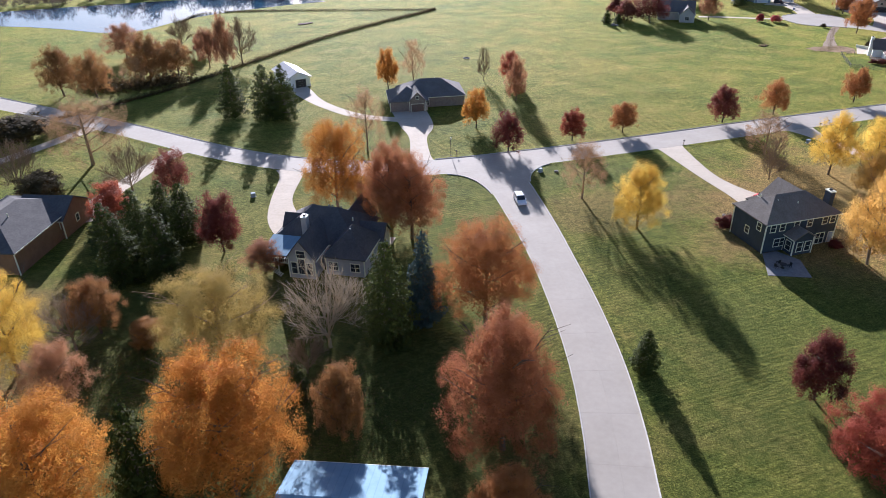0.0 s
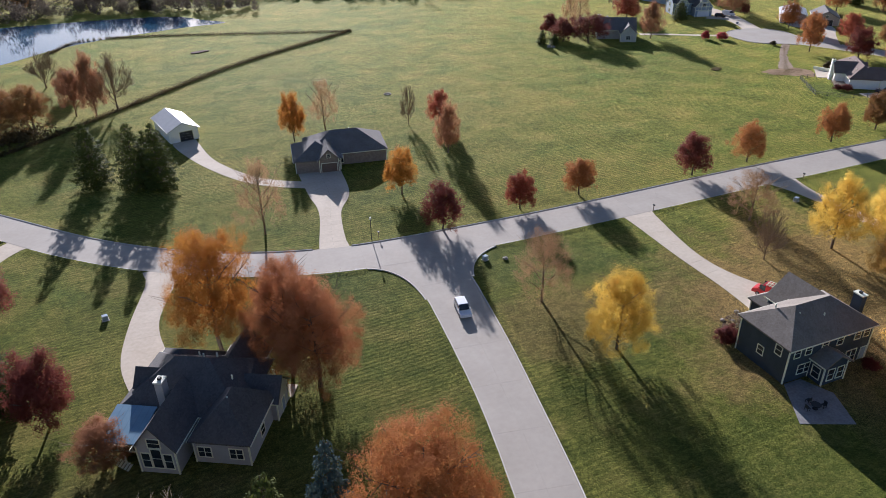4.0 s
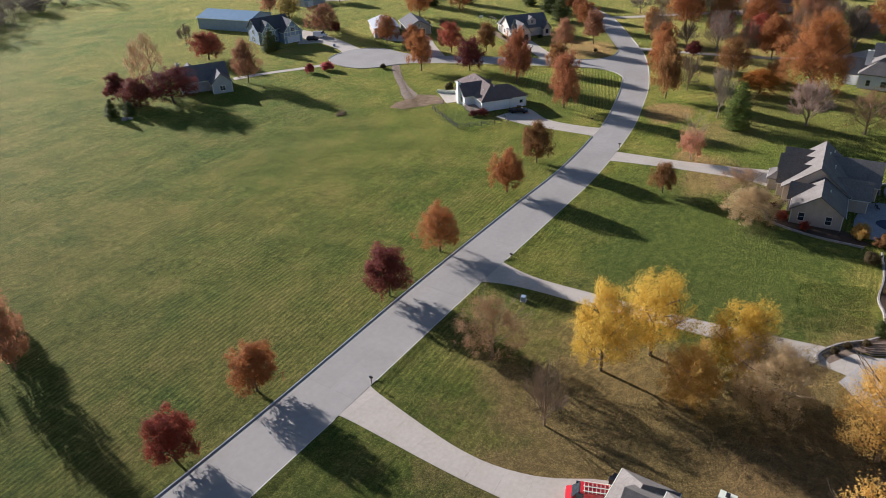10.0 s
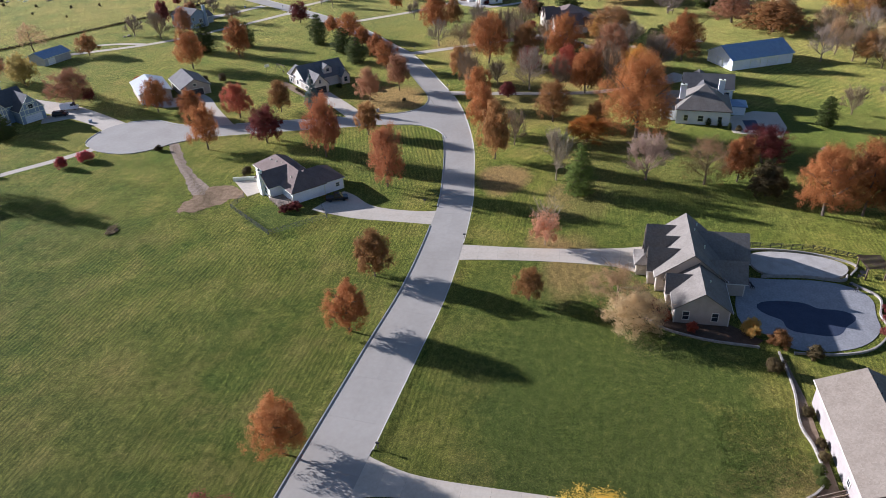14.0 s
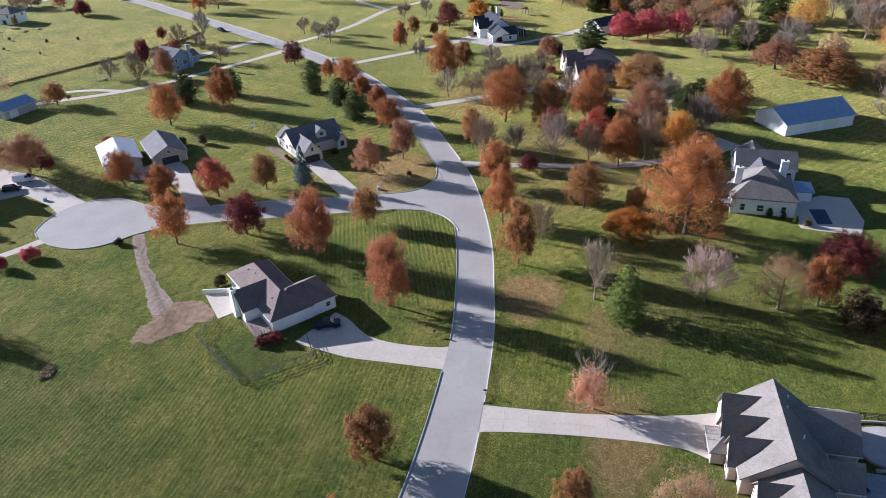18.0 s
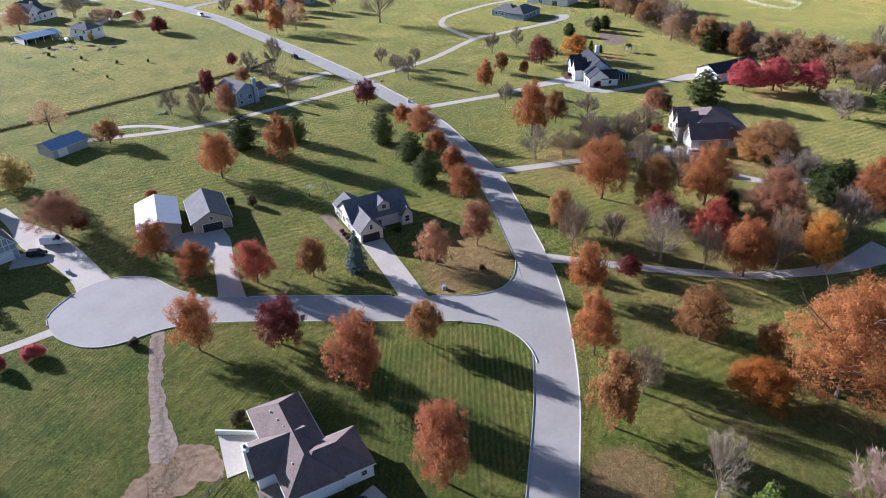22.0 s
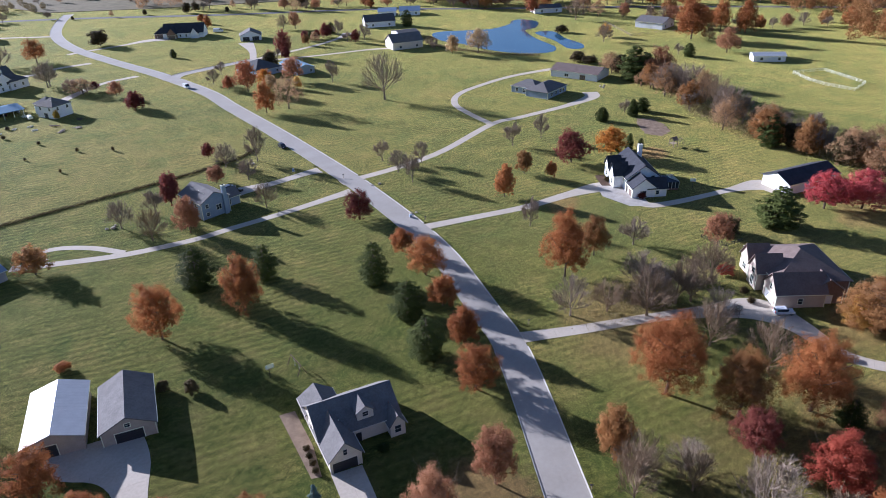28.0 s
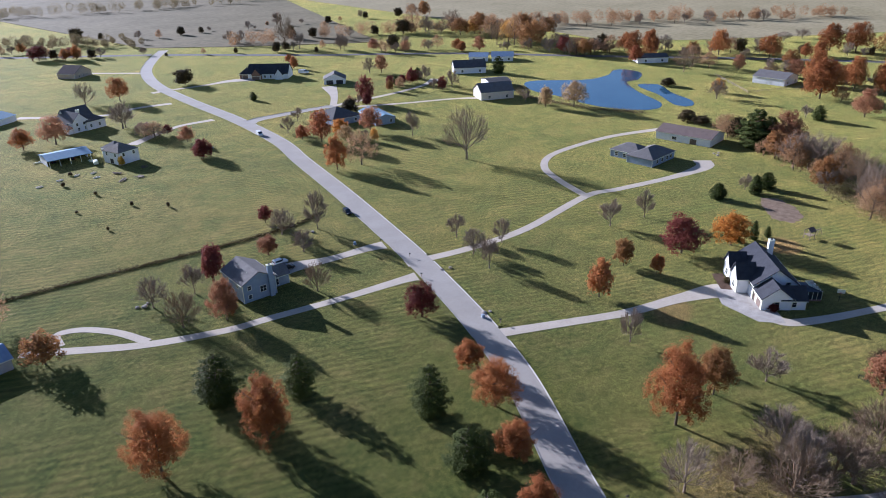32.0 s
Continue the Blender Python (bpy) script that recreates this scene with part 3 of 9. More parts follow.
PATHS["court"] = smooth_path([(274, 174, 4.6), (268, 188, 4.6), (261.3, 204.5, 4.6), (251.4, 228.6, 4.6), (246, 240.6, 4.8), (241, 251, 6.0)], 1.6)
PATHS["side_lane"] = smooth_path([(492, 470, 4.0), (504, 474, 3.6), (526, 467.5, 3.2), (549, 459, 3.0)], 2.0)
DRIVES = {
    "drive_blue": ((97.6, 147, 4.2), (97.3, 143.5, 3.2), (95.8, 127, 2.0), (96.6, 117, 2.6), (98.4, 109, 5.0), (98.4, 107, 5.2)),
    "drive_ranch": ((36.5, 154, 3.2), (36.8, 158, 2.6), (39.4, 171, 2.3), (41.4, 180, 4.4), (42.3, 194, 5.0)),
    "drive_ranch_shed": ((38, 187, 1.8), (30, 192, 1.8), (24, 199, 1.8), (18, 211, 2.0), (14.5, 224, 3.0), (13.8, 229, 3.0)),
    "drive_corner": ((5.6, 160, 3.4), (5.2, 155, 2.6), (2.2, 143, 2.3), (2, 133, 3.3), (4, 124, 3.6)),
    "drive_west": ((-19, 182, 3.0), (-23, 178, 2.4), (-31, 164, 2.2), (-37, 151, 2.6), (-37, 144, 2.6)),
    "drive_west_far": ((-43, 209, 2.6), (-48, 204, 2.2), (-64, 187, 2.0), (-84, 172, 2.0)),
    "drive_grove": ((136.6, 147, 4.2), (136.8, 143, 2.8), (137, 137, 1.9), (138, 124, 1.9), (139.5, 110, 1.9), (142, 92, 2.6), (141, 78, 6.0)),
    "drive_pool": ((195.6, 152, 4.0), (197, 148, 3.0), (199.6, 133, 2.5), (202, 119, 3.4), (202.5, 112, 5.5)),
    "drive_white": ((210.6, 156, 4.0), (209.6, 160, 3.0), (208.8, 168.5, 2.8), (209, 176, 3.6), (211.5, 183, 5.4), (212.5, 186, 5.6)),
    "drive_gabled": ((264, 198, 3.6), (266.8, 201.4, 2.9), (275.8, 211.4, 2.8), (285.4, 222.5, 2.9)),
    "drive_sheds": ((248, 235, 3.8), (251, 238.6, 3.0), (263.5, 251.7, 2.6), (269, 260, 5.2), (270.5, 268, 9.0), (272, 270, 9.2)),
    "drive_timber": ((241, 268, 4.4), (246, 278, 3.6), (251, 292, 4.0), (254, 304, 4.6), (258, 318, 2.2), (262, 330, 1.8)),
    "drive_timber_apron": ((252, 291.5, 2.6), (248, 295.5, 3.4), (243.6, 300.6, 3.8)),
    "drive_field_house": ((228, 266, 1.5), (219, 270.6, 1.3), (206, 279, 1.3), (196, 284, 1.6)),
    "drive_wood": ((290.5, 183, 3.4), (293.8, 178.8, 2.0), (295.4, 170, 1.5), (297.6, 158, 1.4), (300, 146, 1.4), (304, 133, 1.5), (314, 117, 2.2), (327, 106, 4.5)),
    "drive_brick": ((332.5, 212.5, 3.2), (336, 208.9, 2.2), (345, 197, 1.8), (355, 184.8, 1.8), (364, 172, 2.6), (370, 161, 5.0), (366, 152, 3.2), (358, 143, 2.0), (357, 133, 1.8), (362, 122, 1.8), (374, 100, 1.8)),
    "drive_sun_room": ((376.5, 257.5, 3.0), (380, 255, 2.0), (393, 243.2, 1.7), (406, 231.7, 1.7), (421, 222, 2.2), (431, 213, 4.2), (427, 204, 3.4), (421.5, 197, 2.0), (428, 188.5, 1.6), (443, 175.5, 1.6), (452, 166, 4.5), (450, 160, 4.5)),
    "drive_loop": ((400.5, 299, 2.8), (404, 296.8, 1.9), (420, 288, 1.7), (443, 280, 1.7), (482, 275, 1.7), (495, 267.4, 1.7), (520, 253.5, 1.9), (538, 247, 3.4), (546, 250, 3.8)),
    "drive_loop_back": ((482, 275.4, 1.7), (493, 291, 1.6), (505, 303.4, 1.6), (522, 308.6, 1.6), (545, 303.8, 1.6), (566, 295.5, 1.7), (590, 279, 2.2)),
    "drive_grey": ((408, 313, 3.0), (403, 316, 2.2), (391, 321, 2.0), (380, 327.5, 3.6), (374, 328, 3.8)),
    "drive_long": ((395, 291, 2.8), (391.5, 293, 2.0), (372.6, 301.4, 1.5), (355.6, 310, 1.5), (345, 315.3, 1.5), (330, 327, 1.6), (318, 341, 1.6), (311, 350, 1.8)),
    "drive_long_loop": ((331, 328, 1.3), (329.5, 339, 1.3), (325.5, 348, 1.3), (320.5, 351, 1.3), (318, 345, 1.3)),
    "drive_dark": ((521, 588, 2.4), (532.5, 585.4, 2.0), (555, 577, 1.8), (572, 573, 4.0), (585, 563, 6.5)),
    "drive_dark_shed": ((549, 459, 2.0), (570, 477, 2.4), (590, 499, 5.0)),
    "drive_farm": ((549, 459, 2.0), (594, 448, 1.8), (622, 446, 1.8), (642, 450, 4.0)),
    "drive_farm_low": ((545, 456, 1.8), (570, 430, 1.6), (596, 408, 1.6), (606, 395, 2.5)),
    "drive_far_a": ((508, 551, 2.4), (489, 559.5, 2.0), (468.6, 561.2, 2.0), (441, 599, 2.5)),
    "drive_far_b": ((493, 496, 2.2), (472, 501, 1.8), (440, 492, 3.0)),
    "drive_far_c": ((563, 655, 2.2), (550, 681, 1.8), (541, 697, 3.0)),
}
# outline of the turning place
TURNING = smooth_ring([(229.1, 271.2), (232.0, 273.1), (237.1, 274.1), (242.6, 274.2), (247.3, 271.4), (250.3, 265.9), (251.2, 261.4), (249.5, 255.0), (249.1, 249.9), (249.9, 245.7), (241.8, 239.0), (239.6, 242.1), (236.1, 245.7), (232.9, 247.7), (228.7, 250.3), (225.7, 254.9), (225.2, 260.3), (226.2, 265.7)], 2)
# rounded corners where ways meet: corner, and the two ends of the curve
CORNERS = []
for (cx, cy), (ax, ay), (bx, by) in (((46.9, 144.5), (38, 146.1), (46.3, 130)), ((56.3, 143.8), (55.8, 130), (68, 144.6)), ((267, 176), (256, 169.6), (262.6, 188)), ((277, 180.5), (290, 186), (272, 190.6))):
    arc = [((1 - t) ** 2 * ax + 2 * t * (1 - t) * cx + t * t * bx, (1 - t) ** 2 * ay + 2 * t * (1 - t) * cy + t * t * by) for t in np.linspace(0, 1, 16)]
    mx, my = (arc[7][0] - cx) * -0.9 + cx, (arc[7][1] - cy) * -0.9 + cy
    ring = [(mx, my)] + arc
    area = sum(ring[i][0] * ring[(i + 1) % len(ring)][1] - ring[(i + 1) % len(ring)][0] * ring[i][1] for i in range(len(ring)))
    CORNERS.append(ring if area > 0 else [ring[0]] + ring[:0:-1])
for key, pts in DRIVES.items():
    PATHS[key] = smooth_path(pts, 1.9)

# ground: one sheet to the horizon, finer where the camera passes
gx = np.concatenate([np.linspace(-2600, -160, 12), np.linspace(-150, 900, 106), np.linspace(930, 3600, 14)])
gy = np.concatenate([np.linspace(-1600, -60, 10), np.linspace(-50, 900, 96), np.linspace(930, 3600, 14)])
gv = [(x, y, 0.0) for y in gy for x in gx]
gw = len(gx)
ground = tagged(link_mesh("ground", gv, [(j * gw + i, j * gw + i + 1, (j + 1) * gw + i + 1, (j + 1) * gw + i) for j in range(len(gy) - 1) for i in range(gw - 1)], M["lawn"]),
                "mown autumn lawns and fields of green and yellowing grass", "lawn", kind="structure")
# dry fields and rough meadow beyond the houses
for nm, mat, ring, lab in (("field", M["crop"], ((900, 560), (884, 481), (852, 414), (878, 353), (922, 295), (995, 210), (1060, 60), (1200, -200), (2600, -200), (2600, 2400), (1250, 1500)), "wide dry tan crop field beyond the tree line"),
                           ("rough_meadow", M["meadow"], ((640, 765), (690, 680), (760, 590), (1050, 1000), (1200, 1900), (760, 1500)), "brown rough meadow beyond the far road")):
    area = sum(ring[i][0] * ring[(i + 1) % len(ring)][1] - ring[(i + 1) % len(ring)][0] * ring[i][1] for i in range(len(ring)))
    tagged(prism(nm, ring if area > 0 else ring[::-1], -0.05, 0.30 if nm == "rough_meadow" else 0.15, mat), lab, "field", kind="structure")
far_road = smooth_path([(470, 1010, 4), (550, 835, 4), (622, 718, 4), (680, 595, 4), (735, 497, 4), (772, 388, 4), (820, 250, 4), (860, 90, 4)], 20)
fl, fr = sides_of(far_road)
fn = len(far_road)
tagged(link_mesh("road", [(*p, 0.05) for p in fl] + [(*p, 0.05) for p in fr], [(fn + i, fn + i + 1, i + 1, i) for i in range(fn - 1)], M["asphalt"]), "distant grey country road along the fields", "road", kind="structure")


def blob(name, cx, cy, rx, ry, turn, z, mat, label, category, wob=0.15, seed=1, kind="structure", n=40, sub=None):
    rnd = random.Random(seed)
    ph = [rnd.uniform(0, 6.28) for _ in range(4)]
    ring = []
    for i in range(n):
        a = 2 * math.pi * i / n
        r = 1 + wob * (0.6 * math.sin(2 * a + ph[0]) + 0.5 * math.sin(3 * a + ph[1]) + 0.3 * math.sin(5 * a + ph[2]))
        x, y = rx * r * math.cos(a), ry * r * math.sin(a)
        c, s = math.cos(radians(turn)), math.sin(radians(turn))
        ring.append((cx + x * c - y * s, cy + x * s + y * c))
    return tagged(prism(name, ring, -0.05, z, mat), label, category, kind=kind)


for pond_name, ring in (("still blue farm pond reflecting the sky", ((652, 389), (666, 389), (682, 363), (694, 356), (708, 354), (722, 357), (729, 351), (722, 337), (698, 331), (689, 335), (667, 321), (653, 308), (642, 298), (629, 295), (620, 303), (617, 318), (622, 337), (632, 357), (637, 374))),
                        ("small side pool of the farm pond", ((684, 326), (690, 315), (670, 300), (656, 285), (643, 281), (640, 289), (661, 305), (673, 318))),
                        ("bright still pond beyond the west road", ((-109, 376), (-83, 361), (-60, 343), (-46, 341), (-27, 361), (-10, 372), (8, 378), (24, 383), (42, 386), (34, 396), (20, 412), (-10, 418), (-50, 419), (-95, 418), (-140, 414), (-165, 400)))):
    line = smooth_path([(x, y, 0) for x, y in ring[-2:] + ring + ring[:2]], 4.0)
    first = int(np.argmin(np.hypot(line[:, 0] - ring[0][0], line[:, 1] - ring[0][1])[:len(line) // 2]))
    turns = np.hypot(line[:, 0] - ring[0][0], line[:, 1] - ring[0][1])
    turns[:len(line) // 2] = 1e9
    ring = [tuple(p[:2]) for p in line[first:int(np.argmin(turns))]]
    area = sum(ring[i][0] * ring[(i + 1) % len(ring)][1] - ring[(i + 1) % len(ring)][0] * ring[i][1] for i in range(len(ring)))
    tagged(prism("pond", ring if area > 0 else ring[::-1], -0.05, 0.05, M["water"]), pond_name, "pond", kind="structure")
blob("pond", 793, 905, 40, 12, 60, 0.05, M["water"], "distant bright pond in the meadow", "pond", 0.2, 5)


def ragged(ring, z, mat, name, label, category, seed, amp=0.7, step=0.5):
    """A patch of ground with a frayed rim."""
    rnd, out = random.Random(seed), []
    for (x0, y0), (x1, y1) in zip(ring, ring[1:] + ring[:1]):
        n = max(1, int(math.hypot(x1 - x0, y1 - y0) / step))
        for i in range(n):
            x, y = x0 + (x1 - x0) * i / n, y0 + (y1 - y0) * i / n
            w = Vector((x * 0.45, y * 0.45, seed))
            out.append((x + amp * noise.noise(w) + rnd.uniform(-0.22, 0.22) * amp, y + amp * noise.noise(w + Vector((9, 4, 2))) + rnd.uniform(-0.22, 0.22) * amp))
    area = sum(p[0] * q[1] - q[0] * p[1] for p, q in zip(out, out[1:] + out[:1]))
    return tagged(prism(name, out if area > 0 else out[::-1], -0.05, z, mat), label, category, kind="structure")


ragged([(511.4, 220.0), (513.2, 214.6), (507.1, 207.0), (498.7, 203.6), (491.3, 206.3), (492.2, 211.7), (500.1, 216.8)], 0.03, M["soil"], "soil_patch", "bare brown soil patch on a lawn", "soil", 6, 1.6, 0.9)
ragged([(212.7, 219.0), (214.8, 213.7), (212.8, 209.7), (210.0, 207.0), (207.3, 209.6), (203.1, 211.6), (199.2, 214.9), (198.4, 218.3), (200.6, 219.3), (205.6, 219.1), (208.2, 220.7)], 0.03, M["straw"], "soil_patch", "bare brown soil at the end of a worn track", "soil", 7, 1.1, 0.4)
ragged([(235.2, 247.3), (223.3, 236.3), (214.9, 227.8), (207.3, 220.5), (208.3, 217.6), (212.7, 219.0), (216.8, 225.0), (224.1, 233.6), (236.1, 244.4)], 0.035, M["trackstraw"], "worn_track", "worn straw-brown track across the lawn", "path", 8, 0.45, 0.25)


# ---------------------------------------------------------------- trees
def leaf_cloud(pts, size, rng, sweep=0.0, long=1.0, face=None):
    """Small four-cornered leaves or needle tufts at the points; sweep: how far they point up and outwards; face: the way their flat sides turn."""
    n = len(pts)
    a = rng.normal(size=(n, 3))
    a /= np.linalg.norm(a, axis=1)[:, None]
    if sweep:
        out = np.stack([pts[:, 0], pts[:, 1], 0.9 * np.hypot(pts[:, 0], pts[:, 1]) + 1.5], 1)
        out /= np.linalg.norm(out, axis=1)[:, None]
        a = a * (1 - sweep) + out * sweep
        a /= np.linalg.norm(a, axis=1)[:, None]
    if face is None:
        b = rng.normal(size=(n, 3))
    else:
        nrm = face + rng.normal(size=(n, 3)) * 0.28
        a -= (a * nrm).sum(1)[:, None] * nrm / (nrm * nrm).sum(1)[:, None]
        a /= np.linalg.norm(a, axis=1)[:, None] + 1e-6
        b = np.cross(nrm, a)
    b -= (b * a).sum(1)[:, None] * a
    b /= np.linalg.norm(b, axis=1)[:, None] + 1e-6
    s = size * rng.uniform(0.6, 1.35, (n, 1))
    a, b = a * s * long, b * s * 0.62
    return np.stack([pts - a, pts - b * 0.9, pts + a, pts + b], 1).reshape(-1, 3)


def cloud_mesh(name, v, mat):
    n = len(v) // 4
    me = bpy.data.meshes.new(name)
    me.vertices.add(4 * n)
    me.vertices.foreach_set("co", v.astype(np.float32).ravel())
    me.loops.add(4 * n)
    me.loops.foreach_set("vertex_index", np.arange(4 * n, dtype=np.int32))
    me.polygons.add(n)
    me.polygons.foreach_set("loop_start", np.arange(0, 4 * n, 4, dtype=np.int32))
    me.update(calc_edges=True)
    me.materials.append(mat)
    return me


def stick_mesh(name, sticks, mat):
    v, f = [], []
    for a, b, ra, rb, s in sticks:
        tube(v, f, a, b, ra, rb, s)
    me = bpy.data.meshes.new(name)
    me.from_pydata([tuple(p) for p in v], [], f)
    me.update()
    me.materials.append(mat)
    return me


def wood_of(rng, shape, height, width, trunk_h, limbs=9, subs=5, twigs=0, fine=0, stout=0.018):
    """Sticks of a trunk with limbs, and the points where limbs end. shape: 0 spreading, 1 upswept."""
    r0 = height * stout
    top = Vector((rng.uniform(-0.3, 0.3), rng.uniform(-0.3, 0.3), height * 0.80))
    knee = Vector((rng.uniform(-0.2, 0.2), rng.uniform(-0.2, 0.2), trunk_h))
    main = [((0, 0, -0.1), knee, r0 * 1.25, r0, 7), (knee, top, r0, r0 * 0.25, 6)]
    thin, ends = [], []
    for i in range(limbs):
        f = i / max(1, limbs - 1)
        z0 = trunk_h + (height * 0.62 - trunk_h) * f
        a0 = i * 2.4 + rng.uniform(-0.4, 0.4)
        reach = width * 0.5 * (0.42 + 0.52 * math.sin(math.pi * (0.22 + 0.66 * f))) * rng.uniform(0.75, 1.05)
        rise = (0.35 + 0.5 * shape) * reach + height * 0.10
        st = knee.lerp(top, (z0 - knee.z) / (top.z - knee.z))
        mid = st + Vector((math.cos(a0) * reach * 0.5, math.sin(a0) * reach * 0.5, rise * 0.42))
        end = st + Vector((math.cos(a0) * reach, math.sin(a0) * reach, rise))
        end.z = min(end.z, height * 0.97)
        main += [(st, mid, r0 * 0.5 * (1 - 0.4 * f), r0 * 0.3, 5), (mid, end, r0 * 0.3, r0 * 0.08, 4)]
        ends += [end, mid]
        for j in range(subs):
            g = 0.3 + 0.7 * (j + rng.uniform(0, 0.6)) / subs
            p = st.lerp(mid, g * 2) if g < 0.5 else mid.lerp(end, min(1, g * 2 - 1))
            a1 = a0 + rng.choice((-1, 1)) * rng.uniform(0.4, 1.1)
            ln = reach * rng.uniform(0.28, 0.5)
            q = p + Vector((math.cos(a1) * ln, math.sin(a1) * ln, ln * rng.uniform(0.35, 1.0) * (0.6 + shape)))
            q.z = min(q.z, height)
            thin.append((p, q, r0 * 0.16, r0 * 0.05, 4))
            ends.append(q)
            for k in range(twigs):
                w = p.lerp(q, 0.25 + 0.75 * (k + rng.uniform(0, 0.5)) / twigs)
                a2 = a1 + rng.uniform(-1.2, 1.2)
                l2 = ln * rng.uniform(0.35, 0.65)
                e = w + Vector((math.cos(a2) * l2, math.sin(a2) * l2, l2 * rng.uniform(0.4, 1.4) * (0.5 + shape)))
                thin.append((w, e, r0 * 0.07, r0 * 0.03, 3))
                for h in range(fine):
                    w3 = w.lerp(e, rng.uniform(0.3, 1))
                    a3 = a2 + rng.uniform(-1.3, 1.3)
                    l3 = l2 * rng.uniform(0.4, 0.7)
                    thin.append((w3, w3 + Vector((math.cos(a3) * l3, math.sin(a3) * l3, l3 * rng.uniform(0.3, 1.3))), r0 * 0.04, r0 * 0.02, 3))
    return main, thin, ends


def vase_of(rng, height, width, fork, limbs, subs, twigs, stout):
    """Sticks of a leafless tree that forks low: limbs fan up and out from a short trunk into a round head of fine branches."""
    r0 = height * stout
    heart = Vector((0, 0, height * 0.16))
    main, thin = [((0, 0, -0.1), (0, 0, height * fork), r0 * 1.3, r0, 6), ((0, 0, height * fork), (rng.uniform(-0.4, 0.4), rng.uniform(-0.4, 0.4), height * 0.9), r0 * 0.7, r0 * 0.08, 5)], []

    def rim(a, lift):
        """A point on the head's outline, at a turn and a lift between level and upright."""
        return Vector((math.cos(a) * math.cos(lift) * width / 2, math.sin(a) * math.cos(lift) * width / 2, height * 0.50 + math.sin(lift) * height * 0.48))

    for i in range(limbs):
        a, lift = i * 2.4 + rng.uniform(-0.3, 0.3), rng.uniform(-0.35, 1.2)
        st = Vector((0, 0, height * (fork + rng.uniform(-0.02, 0.24))))
        end = st.lerp(rim(a, lift), rng.uniform(0.74, 0.92))
        mid = st.lerp(end, 0.45) + Vector((0, 0, -0.03 * height))
        main += [(st, mid, r0 * 0.42, r0 * 0.26, 5), (mid, end, r0 * 0.26, r0 * 0.07, 4)]
        for j in range(subs):
            g = 0.2 + 0.75 * (j + rng.uniform(0, 0.7)) / subs
            p = st.lerp(mid, g * 2) if g < 0.5 else mid.lerp(end, g * 2 - 1)
            q = p.lerp(rim(a + rng.uniform(-0.75, 0.75), lift + rng.uniform(-0.5, 0.5)), rng.uniform(0.55, 0.95))
            thin.append((p, q, r0 * 0.15, r0 * 0.05, 3))
            for k in range(twigs):
                w = p.lerp(q, 0.25 + 0.7 * (k + rng.uniform(0, 0.6)) / twigs)
                out = (w - heart).normalized() * 0.9 + Vector((rng.uniform(-0.7, 0.7), rng.uniform(-0.7, 0.7), rng.uniform(-0.1, 0.8)))
                thin.append((w, w + out.normalized() * height * rng.uniform(0.06, 0.13), r0 * 0.07, r0 * 0.03, 3))
    return main, thin


H0, W_0 = 12.0, 9.0


def broadleaf(seed, shape, clumps, per, leaf, low=0.1, squash=1.0, fill=0.5, sweep=0.0, long=1.0, tight=1.0, core=True):
    """Points of a crown: ragged clumps in an egg, thinner towards the middle, grouped on a few main boughs."""
    rng = np.random.default_rng(seed)
    lob = rng.uniform(0, 6.28, 6)
    cz, rz = H0 * (low + 1) / 2 - 0.04 * H0, H0 * (1 - low) / 2
    bough = rng.normal(size=(16, 3))
    bough /= np.linalg.norm(bough, axis=1)[:, None]
    pts, face = [], []
    for i in range(clumps):
        d = rng.normal(size=3)
        d /= np.linalg.norm(d)
        if d[2] < -0.8:
            d[2] *= -1
        near = bough[np.argmax(bough @ d)]
        d = d * 0.84 + near * 0.16
        d /= np.linalg.norm(d)
        a = math.atan2(d[1], d[0])
        r = fill + (1 - fill) * rng.uniform() ** 0.5
        r *= 1 + 0.10 * math.sin(3 * a + lob[0]) + 0.09 * math.sin(5 * a + 3 * d[2] + lob[1]) + 0.07 * math.sin(7 * d[2] + lob[2])
        r *= 0.90 + 0.13 * (d @ near) ** 6
        taper = 1 - 0.38 * shape * max(0, d[2]) ** 1.3 + 0.18 * max(0, -d[2])
        c = np.array([d[0] * W_0 / 2 * r * taper * 0.95, d[1] * W_0 / 2 * r * taper * 0.95, cz + d[2] * rz * r * 0.95])
        k = int(per * rng.uniform(0.5, 1.5))
        g = np.clip(rng.normal(size=(k, 3)), -1.7, 1.7) * (W_0 * 0.052, W_0 * 0.052, H0 * 0.046 * squash) * (150 / clumps) ** 0.4 * tight
        face.append(g / (np.linalg.norm(g, axis=1)[:, None] + 1e-6) * 0.75 + d * 0.55 + (0, 0, 0.15))
        g[:, 2] += shape * np.hypot(g[:, 0], g[:, 1]) * 0.6
        pts.append(c + g)
    cloud = [leaf_cloud(np.concatenate(pts), leaf, rng, sweep, long, np.concatenate(face))]
    if core:
        k = int(clumps * per * 0.07)
        d = rng.normal(size=(k, 3))
        d /= np.linalg.norm(d, axis=1)[:, None]
        inner = d * rng.uniform(0.30, 0.74, (k, 1)) * (W_0 / 2, W_0 / 2, rz)
        inner[:, :2] *= (1 - 0.38 * shape * np.clip(d[:, 2:], 0, 1) ** 1.3)
        cloud.append(leaf_cloud(inner + (0, 0, cz), leaf * 2.3, rng, sweep, long, d * 0.6 + (0, 0, 0.2)))
    return np.concatenate(cloud), rng


